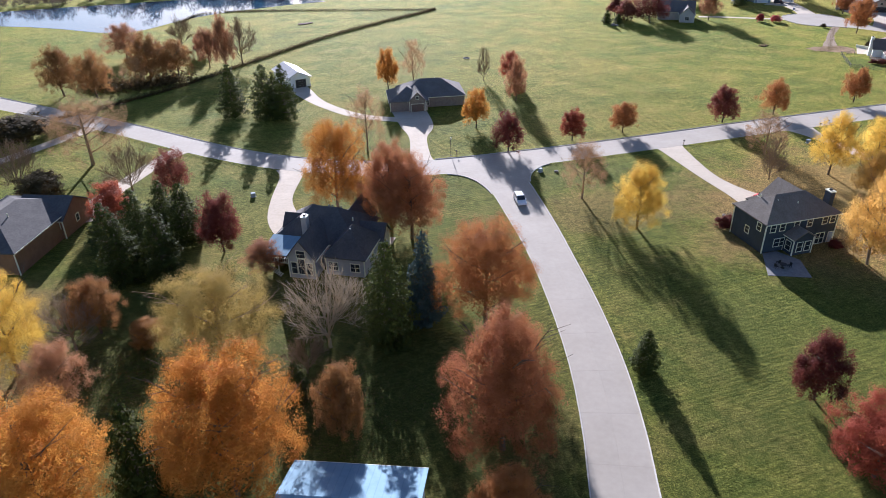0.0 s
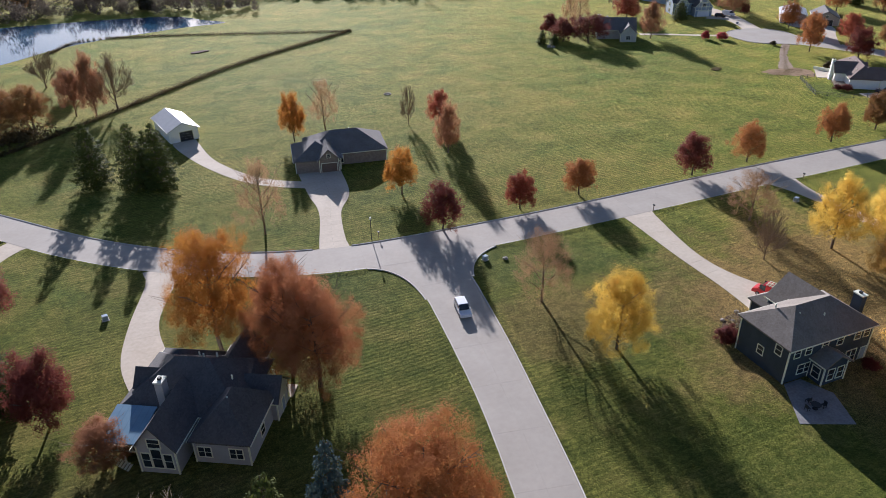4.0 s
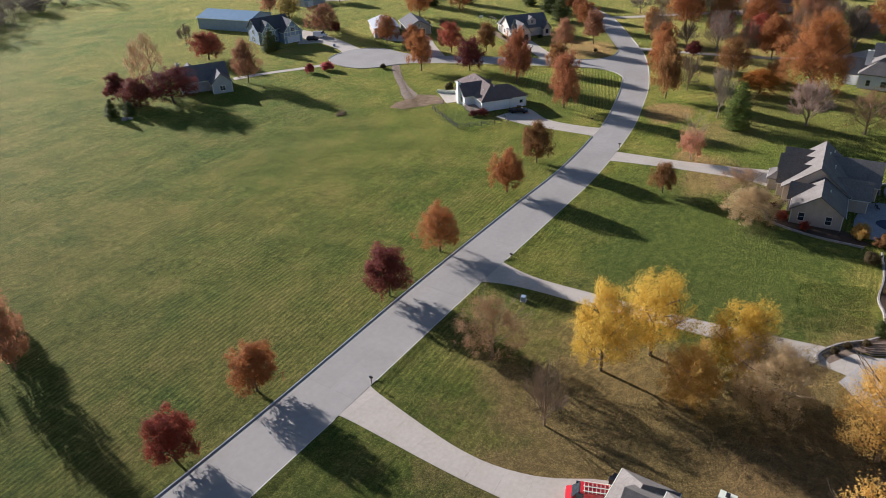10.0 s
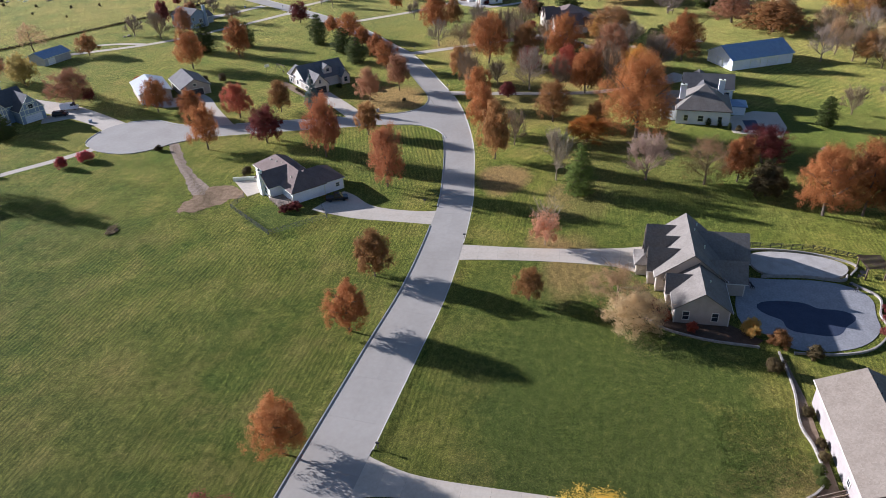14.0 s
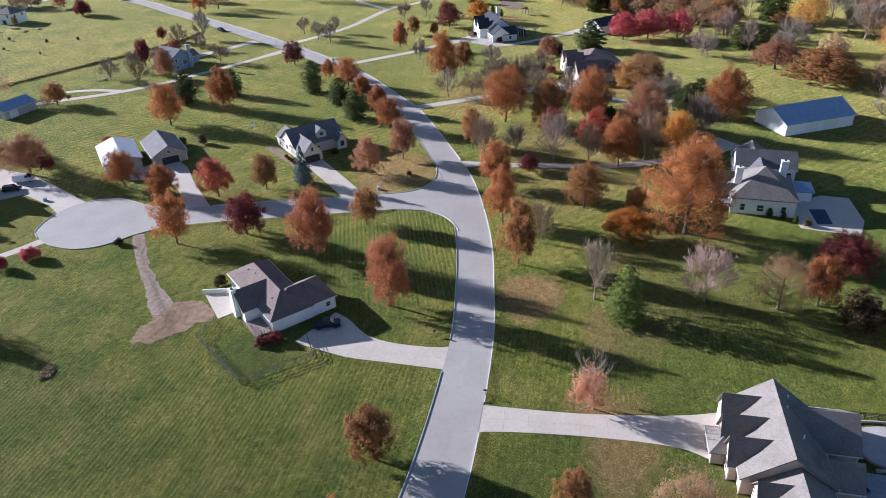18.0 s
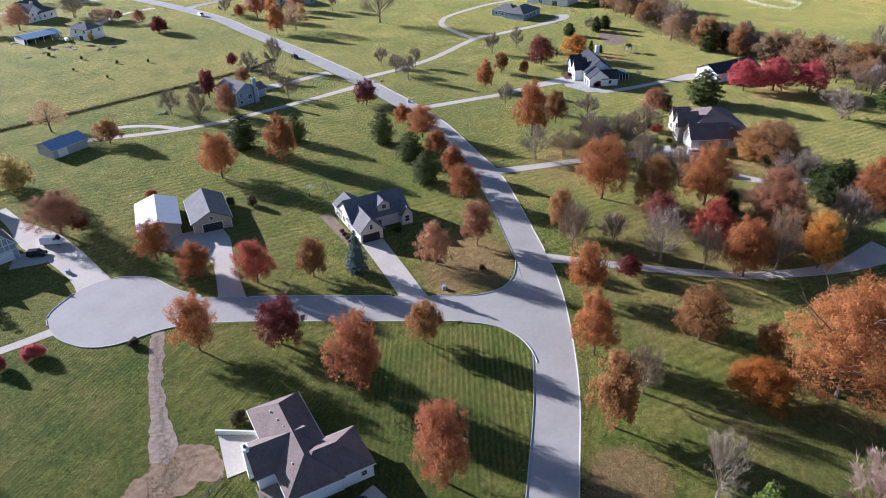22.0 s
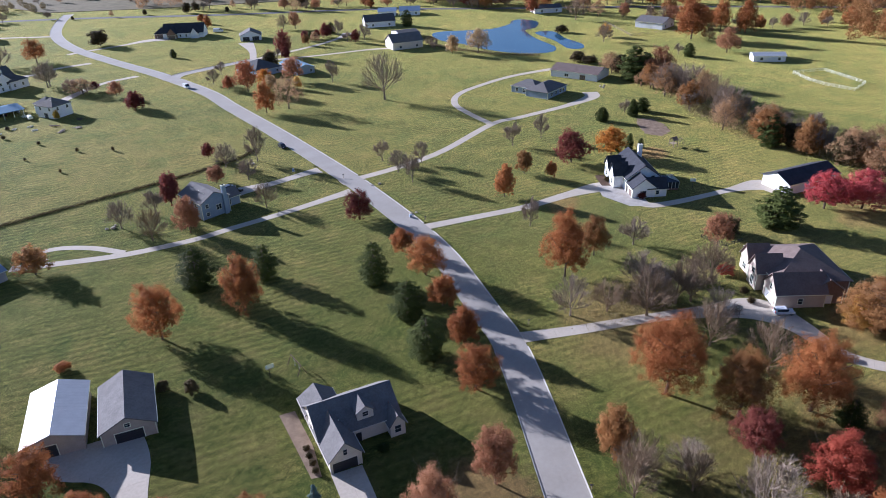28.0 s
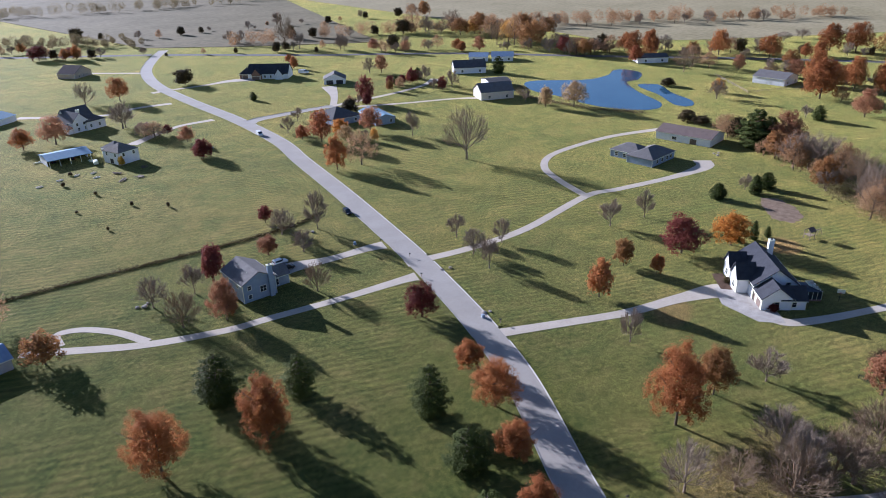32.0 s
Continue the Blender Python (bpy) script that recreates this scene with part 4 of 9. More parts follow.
def twig_tips(seed, sticks, per, length, thick):
    """Fine tips fanning out of the thin branches, as narrow slivers."""
    rng = np.random.default_rng(seed)
    a = np.array([tuple(q[0]) for q in sticks])
    b = np.array([tuple(q[1]) for q in sticks])
    a, b = np.repeat(a, per, 0), np.repeat(b, per, 0)
    n = len(a)
    p = a + (b - a) * rng.uniform(0.35, 1.0, (n, 1))
    way = (b - a) / (np.linalg.norm(b - a, axis=1)[:, None] + 1e-6) + rng.normal(size=(n, 3)) * 0.40 + (0, 0, 0.28)
    way /= np.linalg.norm(way, axis=1)[:, None]
    side = np.cross(way, rng.normal(size=(n, 3)))
    side /= np.linalg.norm(side, axis=1)[:, None]
    e = p + way * length * rng.uniform(0.45, 1.35, (n, 1))
    s = side * thick * rng.uniform(0.6, 1.4, (n, 1))
    return np.stack([p - s, p + s, e + s * 0.4, e - s * 0.4], 1).reshape(-1, 3)


def conifer(seed, layers, slim, needle, per):
    """Whorls of boughs that lift at their tips, each a flat spray of needle plumes, ragged at the rim."""
    rng = np.random.default_rng(seed)
    pts, face, sticks = [], [], [((0, 0, -0.1), (0, 0, H0 * 0.97), 0.20, 0.03, 6)]
    for i in range(layers):
        f = (i + rng.uniform(-0.3, 0.3)) / layers
        f = min(max(f, 0.0), 0.98)
        z = H0 * (0.07 + 0.90 * f)
        rad = W_0 / 2 * (((1 - f) ** slim * 0.97 + 0.03) * (0.72 + 0.28 * min(1, f * 5)) if slim > 0.5 else math.sin(math.pi * (0.16 + 0.84 * f)) ** 0.55 * (1 - 0.25 * f))
        turn = rng.uniform(0, 6.28)
        many = max(5, int(10 * (1 - 0.45 * f)))
        for b in range(many):
            a = turn + 6.28 * (b + rng.uniform(-0.3, 0.3)) / many
            ln = rad * rng.uniform(0.68, 1.14)
            k = max(6, int(per * (ln / (W_0 / 2)) + 4))
            s = rng.uniform(0.12, 1.0, k) ** 0.65
            side = rng.normal(size=k) * 0.20 * ln * (1.15 - s * 0.75)
            x = np.stack([math.cos(a) * ln * s - math.sin(a) * side, math.sin(a) * ln * s + math.cos(a) * side, z - 0.26 * ln * s + 0.22 * ln * s * s + rng.normal(size=k) * 0.13], 1)
            pts.append(x)
            face.append(np.stack([math.cos(a) * 0.55 * np.ones(k), math.sin(a) * 0.55 * np.ones(k), 0.65 * np.ones(k)], 1))
            sticks.append(((0, 0, z), (math.cos(a) * ln * 0.9, math.sin(a) * ln * 0.9, z - 0.06 * ln), 0.04, 0.012, 3))
    return leaf_cloud(np.concatenate(pts), needle, rng, 0.35, 1.5, np.concatenate(face)), sticks


FORMS = {}


def form(kind, k, far, size, shrub=False, fine=False):
    """The crown and trunk meshes for a kind of tree, made once; far: 0 near the path to 2; size: 0 small to 2."""
    if kind in ("pine", "spruce", "fir", "bush"):
        size = min(size, 1)
    key = (kind, k, far, size, shrub, fine)
    if key in FORMS:
        return FORMS[key]
    seed = sum(map(ord, kind)) * 7 + k + 31 * size
    rr = random.Random(seed)
    if kind in ("pine", "spruce", "fir"):
        slim = {"pine": (0.42, 0.66)[k % 2], "fir": 0.62, "spruce": 0.9}[kind]
        v, sticks = conifer(seed, (19, 16, 13)[far], slim, (0.19, 0.20, 0.36)[far] / (1.0, 1.3)[size], int((54, 66, 36)[far] * (1.0, 1.6)[size]))
        crown, trunk = cloud_mesh("crown", v, LEAF[kind]), stick_mesh("trunk", sticks, M["bark"])
    elif kind in ("bare", "ashen", "rosy"):
        main, thin = vase_of(rr, H0, W_0, (0.10, 0.14, 0.08)[k % 3], (15, 14, 12)[far], (7, 6, 5)[far], (6, 5, 4)[far], (0.016, 0.018, 0.020)[far])
        mat = LEAF[kind] if kind != "bare" else M["twig_pale"] if far == 2 else (M["twig"], M["twig_pale"], M["twig"])[k % 3]
        v = twig_tips(seed, thin, (5, 6, 8)[far] * (2 if kind == "rosy" else 1), (0.8, 0.9, 1.1)[far], (0.016, 0.024, 0.036)[far] / (0.8, 1.0, 1.3)[size])
        crown, trunk = cloud_mesh("crown", v, mat), stick_mesh("trunk", main + thin, mat)
    elif kind == "bush" or shrub:
        v, rng = broadleaf(seed, 0.05, 90, (80, 50, 30)[far], (0.26, 0.32, 0.40)[far], 0.0, 1.0, 0.55)
        main, thin, ends = wood_of(rr, 0.2, H0, W_0, H0 * 0.05, 6, 3)
        crown, trunk = cloud_mesh("crown", v, LEAF[kind]), stick_mesh("trunk", main + thin, M["bark"])
    else:
        sparse = kind in ("pink", "tan", "gold", "thin", "olive")
        shape = {"rust": 0.6, "pink": 0.8, "brown": 0.5, "orange": 0.45, "tan": 0.5, "gold": 0.7, "yellow": 0.7, "maroon": 0.25, "red": 0.35, "crimson": 0.3, "russet": 0.6, "thin": 0.7, "olive": 0.35, "fading": 0.8}[kind] * (1, 0.6, 1.2)[k % 3]
        low = (0.06, 0.10, 0.04)[k % 3]
        clumps = int((185, 165, 200)[k % 3] * (0.9, 1.3, 2.5)[size])
        feather = kind in ("pink", "tan", "gold", "yellow", "thin", "olive")
        per = int(((86 if feather else 80), 50, 15)[far] * (0.8, 0.85, 0.95)[size] * (0.5 if kind == "thin" else 1.0))
        leaf = ((0.100 if feather else 0.112), 0.145, 0.29)[far] / (0.78, 1.12, 1.75)[size] * (0.85 if feather else 1.0)
        if far == 1:
            per, leaf = int(per * 1.4), leaf * 0.88
        if fine:
            per, leaf = int(per * 2.3), leaf * 0.68
        v, rng = broadleaf(seed, shape, clumps, per, leaf, low, 1.15, 0.45, 0.60 if feather else 0.45, 1.5 if feather else 1.3, 0.86, kind != "thin")
        if kind == "fading":
            quads = v.reshape(-1, 4, 3)
            v = quads[quads[:, 0, 2] < H0 * (0.36 + 0.36 * np.random.default_rng(seed).random(len(quads)) ** 2)].reshape(-1, 3)
            main, thin, ends = wood_of(rr, 1.0, H0, W_0, H0 * 0.16, 13, 6, 5, 3, 0.014)
            FORMS[key] = cloud_mesh("crown", v, LEAF[kind]), stick_mesh("trunk", main + thin, LEAF["ashen"])
            return FORMS[key]
        main, thin, ends = wood_of(rr, shape, H0, W_0, H0 * 0.16, 10, 5 if far < 2 else 4, (3 if kind == "thin" else 2) if sparse and far < 2 else 0, 1 if kind == "thin" and far < 2 else 0, 0.015)
        if sparse and far < 2:
            trunk = stick_mesh("trunk", main + thin, M["twig"])
        else:
            trunk = stick_mesh("trunk", main + thin, M["bark"])
        crown = cloud_mesh("crown", v, LEAF[kind])
    FORMS[key] = crown, trunk
    return FORMS[key]


TREE_NAMES = {"rust": ("oak_tree", "oak with dense rust-red autumn leaves"), "red": ("maple_tree", "maple with bright red autumn leaves"),
              "crimson": ("maple_tree", "maple with dense crimson autumn leaves"),
              "russet": ("oak_tree", "broad tree with russet-pink leaves"), "maroon": ("ornamental_tree", "round tree with dark maroon leaves"), "orange": ("maple_tree", "large maple with glowing orange leaves"),
              "gold": ("locust_tree", "golden-leaved tree, thinning at the tips"), "yellow": ("ash_tree", "spreading tree with bright yellow leaves"),
              "brown": ("oak_tree", "oak with browned autumn leaves"), "pink": ("pear_tree", "upswept tree with faded pinkish-brown leaves"),
              "thin": ("elm_tree", "half-bare tree with thin brown leaves"), "olive": ("ash_tree", "broad tree with olive-gold leaves"),
              "tan": ("elm_tree", "thinly leaved tree in pale tan"), "bare": ("bare_tree", "leafless tree with fine grey branches"),
              "pine": ("pine_tree", "dark green conifer with ragged boughs"), "spruce": ("spruce_tree", "blue-grey conical spruce"),
              "fading": ("pear_tree", "tree with salmon leaves below and bare twigs above"), "fir": ("pine_tree", "bright green bushy pine with ragged boughs"),
              "rosy": ("bare_tree", "round tree with fine pinkish bare twigs"), "ashen": ("bare_tree", "round leafless tree with ash-grey twigs"),
              "bush": ("shrub", "rounded brown-green shrub")}


def plant(kind, x, y, h, w, grove, k):
    name, words = TREE_NAMES[kind]
    size = "tall" if h > 15 else ("small" if h < 8 else "medium")
    w *= 1.14 if kind == "pine" and x > 290 else 1.0
    far = 0 if kind == "bare" and h > 17 else 2 if x > 385 or y > 330 else (1 if x > (310 if w > 12.5 else 230) or y > 250 else 0)
    crown, trunk = form(kind, (0 if x > 250 else 1) if kind == "pine" else k % (2 if kind in ("spruce", "bush") else 3), far, 0 if w < 8.5 else (1 if w < 12.5 else 2), h < 4.6 and kind not in ("pine", "spruce", "bare"), x < 75 and y < 136)
    m = Matrix.Translation((x, y, 0)) @ Matrix.Rotation(random.uniform(0, 6.28), 4, "Z") @ Matrix.Diagonal((w / W_0, w / W_0, h / H0, 1))
    label = f"{size} {words}, {grove}"
    t = base(name, m, label if len(label.split()) <= 12 else f"{size} {words}", "shrub" if kind == "bush" else "tree", grove)
    for nm, me in (("trunk", trunk), ("crown", crown)):
        o = new(nm, me)
        o.parent = t
    return t


GROVES = []
# wooded back yard
GROVES.append(("wooded back yard", (
    ("orange", -27.7, 60.8, 20.8, 17), ("pine", -18.3, 62.8, 16.5, 8.4), ("orange", -8.7, 61.2, 22.7, 17.1), ("brown", 4.6, 67.6, 12.1, 6.7),
    ("olive", -9.8, 86.1, 18.2, 17.6), ("yellow", -38.6, 94.1, 17.5, 13), ("ashen", 5.4, 87.1, 15.6, 12.1), ("pine", 14.2, 85.9, 18, 11),
    ("pine", -24.8, 127.9, 13, 11), ("pine", -16.4, 128.4, 13, 10.5), ("pine", -19.9, 116.4, 14, 10.3), ("maroon", -9.8, 122.5, 12.6, 8.2),
    ("red", -31, 140.5, 9.9, 8.2), ("maroon", -19.9, 151.2, 11.5, 8.7), ("pink", -2.8, 113, 6.3, 8.3), ("pink", -31.2, 84.4, 10.4, 9.7),
    ("brown", -28.5, 101.1, 10.3, 8.9), ("bare", 1.5, 82, 5.9, 7.5),
)))
# street corner lots
GROVES.append(("street corner lots", (
    ("spruce", 20.6, 89.4, 17, 9.5), ("rust", 29.2, 84.8, 20, 16), ("russet", 23.1, 60.1, 20, 16), ("rust", 19.1, 47.2, 10.4, 9.2),
    ("pine", 47.4, 68.8, 7.2, 5.4), ("red", 62.8, 43.7, 11.1, 12), ("maroon", 65.7, 56.8, 10.7, 7.3),
)))
# corner house front lawn
GROVES.append(("corner house front lawn", (
    ("orange", 13.1, 130.1, 22.5, 14.5), ("russet", 22.4, 123.8, 17.5, 14), ("russet", 25, 116.9, 18, 14),
)))
# west road
GROVES.append(("west road", (
    ("thin", -40.6, 177.7, 17.8, 20), ("bare", -53.6, 164.5, 12.9, 11.8), ("bare", -29.5, 158, 11.1, 11.8), ("bush", -48.2, 158.3, 6.8, 10),
    ("brown", -58.4, 243.7, 16.6, 13.5), ("brown", -47.9, 238.4, 15.8, 13.5), ("brown", -24.2, 254.5, 14.3, 12.5),
    ("brown", -32.5, 250.6, 17, 15.5), ("pink", -44.4, 288.5, 14, 14.4), ("thin", -36.5, 245.8, 11, 10.3), ("bare", -25.2, 301.2, 13.2, 11), ("maroon", -16.7, 285.1, 8.4, 8), ("pink", -14.2, 264.9, 15, 9.5),
    ("pink", -8.6, 262.7, 18.9, 9.7), ("bare", -2.8, 265.5, 16.5, 12.3), ("pine", -6.8, 205.9, 15.5, 11.5), ("pine", 2.3, 201.2, 15.8, 12.3),
    ("pine", 7.4, 197.8, 16.2, 11.0), ("pine", 5.2, 204.6, 12.5, 9.5), ("bush", -61.5, 202, 7, 15.9),
)))
# brush round the pond
GROVES.append(("brush round the pond", (
    ("pink", 833.9, 478.8, 15, 14), ("bare", 804.1, 437.6, 11, 12), ("bare", 803.0, 399.3, 8, 10), ("bare", 806.9, 430.8, 10, 12), ("rust", 803.6, 378.4, 15, 12),
    ("russet", 755.5, 353.0, 14, 10), ("rust", 817.7, 363.9, 15, 14), ("bare", 822.6, 352.2, 12, 11), ("brown", 802.7, 325.6, 11, 11), ("bare", 787.2, 327.8, 9, 8),
    ("bare", 804.1, 288.2, 8, 8), ("brown", 791.3, 255.7, 11, 12), ("bare", 609.8, 366.2, 8, 6), ("gold", 682.9, 277.3, 9, 9), ("bush", 688.0, 308.3, 5, 9),
    ("bare", 836.0, 319.8, 9, 14), ("bare", 857.9, 306.7, 8, 14), ("bare", 864.8, 290.0, 8, 14), ("bare", 927.0, 268.8, 8, 14), ("bare", 904.2, 279.0, 8, 14),
)))
# farm yard
GROVES.append(("farm yard", (
    ("rosy", 452.6, 499.6, 7.5, 9), ("ashen", 456.4, 492.6, 6.5, 8.5), ("maroon", 460.4, 491.6, 5.6, 5), ("yellow", 416.2, 464.4, 4.8, 3.2), ("ashen", 459.0, 524.6, 12, 12), ("russet", 486.9, 423.8, 8, 7), ("tan", 496.3, 404.5, 8, 8.5),
    ("rust", 627.2, 566.3, 9, 7), ("rust", 640.0, 584.0, 8, 6), ("pine", 537.4, 512.3, 5.5, 4.5), ("ashen", 604, 556, 7, 7),
)))
# ranch house lawn
GROVES.append(("ranch house lawn", (
    ("orange", 40.9, 216.8, 13.5, 7.6), ("thin", 50.5, 222.6, 14.5, 9), ("bare", 72.6, 216.6, 11.6, 4.8), ("red", 80.1, 212.8, 10.4, 7),
    ("pink", 74.8, 192.9, 13.1, 7.2), ("thin", 25.2, 166.4, 17, 10),
)))
# street row by the open field
GROVES.append(("street row by the open field", (
    ("orange", 56.2, 173.9, 11.1, 7.8), ("maroon", 58.2, 154.4, 10.8, 8.7), ("red", 76.6, 156.9, 8.5, 7.1), ("rust", 91.5, 158.1, 8.7, 7.7),
    ("maroon", 120.7, 157.1, 10.7, 8.2), ("rust", 137.7, 158.4, 10, 8.7), ("thin", 63.8, 123.9, 13, 10.3), ("thin", 116.2, 133.8, 10.6, 11),
    ("bare", 107.4, 120.5, 10.6, 6.4),
)))
# street row by the curve
GROVES.append(("street row by the curve", (
    ("rust", 166.5, 160.5, 10.5, 8.1), ("brown", 184.1, 162.6, 11, 7.9), ("fading", 203.9, 132.3, 11.7, 6.4), ("brown", 183.3, 131.7, 7.5, 5.6),
    ("tan", 179.0, 112.6, 8, 11),
)))
# yellow grove
GROVES.append(("yellow grove", (
    ("yellow", 121.7, 118.8, 15.7, 10.4), ("yellow", 128.8, 114.1, 15.2, 11.2), ("gold", 120.6, 105.9, 10.8, 9), ("yellow", 129.7, 102, 14.2, 11),
    ("tan", 125.6, 96.7, 11.9, 13), ("gold", 99.5, 83.8, 17.2, 11.7),
)))
# yellow grove edge
GROVES.append(("yellow grove edge", (
    ("gold", 123.9, 83.7, 16.2, 13.3), ("tan", 125.9, 75, 15.3, 10.5),
)))
# blue house yard
GROVES.append(("blue house yard", (
    ("yellow", 68, 108.2, 13.8, 11.4), ("thin", 184.7, 116.1, 9, 11.5),
)))
# cul-de-sac lawn
GROVES.append(("cul-de-sac lawn", (
    ("rust", 234, 233, 13.9, 9.6), ("maroon", 242, 218.7, 11.7, 9.9), ("russet", 236.4, 197.7, 19, 10.4), ("brown", 253.5, 192.3, 10.8, 7.3),
    ("russet", 222.8, 174.5, 17.5, 9.5), ("rust", 262.5, 160.4, 14.7, 9.1), ("rust", 282, 167, 14.4, 8.3), ("brown", 244.7, 152.7, 17.2, 8.2),
    ("bare", 255.1, 149.7, 10.9, 6.8), ("brown", 307.2, 180.2, 13.2, 7), ("bare", 303.6, 175.4, 11.6, 8.7), ("bare", 305.5, 166.3, 9.2, 6.3),
)))
# east wooded lots
GROVES.append(("east wooded lots", (
    ("rust", 329.5, 175.1, 19.4, 15.4), ("brown", 328.4, 161.3, 16.4, 12.5), ("rust", 335.4, 148.9, 18, 13.9), ("bare", 302.1, 154.7, 14.5, 12.2),
    ("red", 315.5, 144.6, 11.5, 11), ("bare", 301.6, 144.8, 12, 9), ("rust", 302, 136.5, 15.2, 11), ("pink", 329.1, 131.3, 16.8, 15.1),
    ("orange", 312.2, 121.4, 14, 9.5), ("bare", 328.5, 115.1, 13.2, 11.8), ("pine", 348.8, 118.5, 11, 10.7), ("maroon", 293, 160, 5.3, 5.9),
    ("brown", 274.7, 142.4, 13, 11), ("rust", 267.2, 118.2, 24.3, 21), ("orange", 261.7, 130.8, 7.5, 12),
)))
# east wooded lots edge
GROVES.append(("east wooded lots edge", (
    ("ashen", 235.4, 135.1, 13.8, 8.6), ("fir", 229.4, 128.6, 13.5, 10.2), ("rosy", 240.2, 114.0, 13, 11), ("brown", 275.3, 129.7, 7.3, 6.6),
    ("rust", 345, 107.4, 18, 15), ("bare", 345.5, 157.1, 12.4, 10.6), ("bare", 362, 184, 11.5, 11.5), ("bare", 367.6, 176, 12.5, 11.7),
    ("bare", 379.9, 172.9, 10.9, 11.2), ("bare", 349.7, 200.8, 10.9, 9.3), ("bare", 355, 193.4, 9, 8.7), ("brown", 371.1, 135.3, 12.9, 19.5),
    ("pine", 420.6, 159.5, 12.7, 13.1), ("bush", 410.2, 173.5, 4.8, 7.7),
)))
# evergreens by the street
GROVES.append(("evergreens by the street", (
    ("pine", 344.3, 251.6, 13, 8.6), ("pine", 334.4, 236.2, 10.2, 8.9), ("pine", 321.9, 225, 10.2, 9.1), ("rust", 363, 253.8, 7.2, 7.5),
    ("rust", 353.7, 241.6, 11.4, 11.1), ("rust", 341.6, 230.6, 8.7, 8.2), ("rust", 329.8, 219.5, 9.4, 7.9), ("rust", 315.4, 210.4, 10.8, 10),
    ("maroon", 376.7, 276.4, 10.3, 9.4),
)))
# gabled house lawn
GROVES.append(("gabled house lawn", (
    ("rust", 302.8, 284.3, 15.1, 12), ("pine", 324, 292.9, 12.6, 10.7), ("rust", 320.4, 274.5, 15.9, 10.7), ("pine", 335.1, 279.8, 10.9, 7.9),
    ("rust", 257.7, 266.9, 11.5, 9.5), ("rust", 255.3, 252.7, 9.5, 9.5), ("red", 258.8, 237.6, 12, 9.5), ("brown", 265.8, 226.9, 11.3, 7.5),
    ("spruce", 271.4, 218.5, 11.8, 7), ("pink", 281.5, 203.1, 11.6, 9), ("pink", 293.3, 197.2, 12.7, 8.3), ("bush", 283.2, 191.9, 1.2, 1.5),
    ("brown", 311.8, 340.2, 9, 9.7), ("thin", 312.3, 369.2, 12.6, 12.8), ("rust", 284.7, 295.3, 2.2, 3.4),
)))
# timbered house yard
GROVES.append(("timbered house yard", (
    ("pink", 258.5, 301, 13, 15), ("maroon", 261.5, 297, 5.5, 4.5), ("olive", 270.9, 333.1, 13, 11), ("pink", 274.7, 349.7, 12.4, 9.3),
)))
# brick house lots
GROVES.append(("brick house lots", (
    ("crimson", 439, 147.1, 12.6, 13.3), ("crimson", 443.1, 136.8, 13.4, 14.4), ("crimson", 444.7, 124.5, 12.4, 15), ("maroon", 319, 157.6, 10.1, 9),
    ("rust", 307.1, 136.2, 12, 11.2), ("bare", 298.3, 174.7, 14.4, 7.7), ("bare", 310.1, 168.2, 5.8, 8.7),
)))
# brick house shrubbery
GROVES.append(("brick house shrubbery", (
    ("gold", 370.3, 140.1, 8.2, 8.2), ("bare", 350.1, 169.3, 11.2, 10.6), ("bare", 359.1, 127.4, 10.8, 12.6), ("pink", 334.8, 131.2, 11.5, 12.7),
    ("brown", 320, 127.4, 9.6, 10.5), ("bush", 409, 171.5, 5.8, 5.8), ("pine", 333.5, 142.3, 6.7, 5.6),
)))
# long driveway lawns
GROVES.append(("long driveway lawns", (
    ("rust", 367.4, 207.6, 19, 12.3), ("brown", 381.7, 203.8, 12.8, 7.9), ("rust", 410.2, 241.2, 11.5, 7.2), ("brown", 431.9, 242.3, 9.7, 5.9),
    ("rust", 431.1, 232.1, 7, 4.4), ("maroon", 449.5, 230.4, 12.6, 13.5), ("orange", 463, 219.1, 11.4, 12.2), ("pine", 514.2, 222.3, 7.9, 5),
    ("bare", 517.4, 226.6, 6.3, 5), ("pine", 522.6, 220, 6.7, 6.6), ("pine", 502.7, 232.8, 6.3, 6.2), ("bare", 392.8, 226.2, 9.4, 5.7),
    ("bare", 392.5, 195.3, 8, 8.3), ("bare", 425, 296.3, 8.3, 6.3), ("bare", 416.6, 284.8, 8.5, 8.1), ("bare", 428.5, 281.4, 8.8, 5.8),
    ("bare", 410.4, 275.6, 10.4, 5.7), ("bare", 459, 256.9, 10.1, 7.8), ("bare", 472, 249.7, 10.3, 6.1),
)))
# grey thicket
GROVES.append(("grey thicket", (
    ("bare", 369.8, 188.5, 9.9, 11.1), ("bare", 356.9, 184.4, 13.6, 12.7), ("bare", 365, 179.2, 11.4, 13.2), ("pink", 399.7, 173.7, 11.3, 8.6),
)))
# grey house yard
GROVES.append(("grey house yard", (
    ("maroon", 362.2, 340, 12.3, 6.9), ("pink", 348.9, 319.4, 12.3, 8.1), ("pink", 383.2, 339.7, 6.9, 7.3), ("bare", 342.8, 341.8, 9.5, 9.3),
    ("bare", 340.2, 325.9, 10.2, 10.3), ("bare", 354.1, 338.7, 9.2, 7.4), ("bare", 373.3, 309.9, 9.3, 8.1), ("bare", 390.8, 331.8, 7.9, 7.3),
    ("maroon", 401.8, 360.4, 6.9, 4.9), ("bare", 397.5, 348, 9.5, 9.7), ("bare", 407.2, 341, 14.2, 7.8),
)))
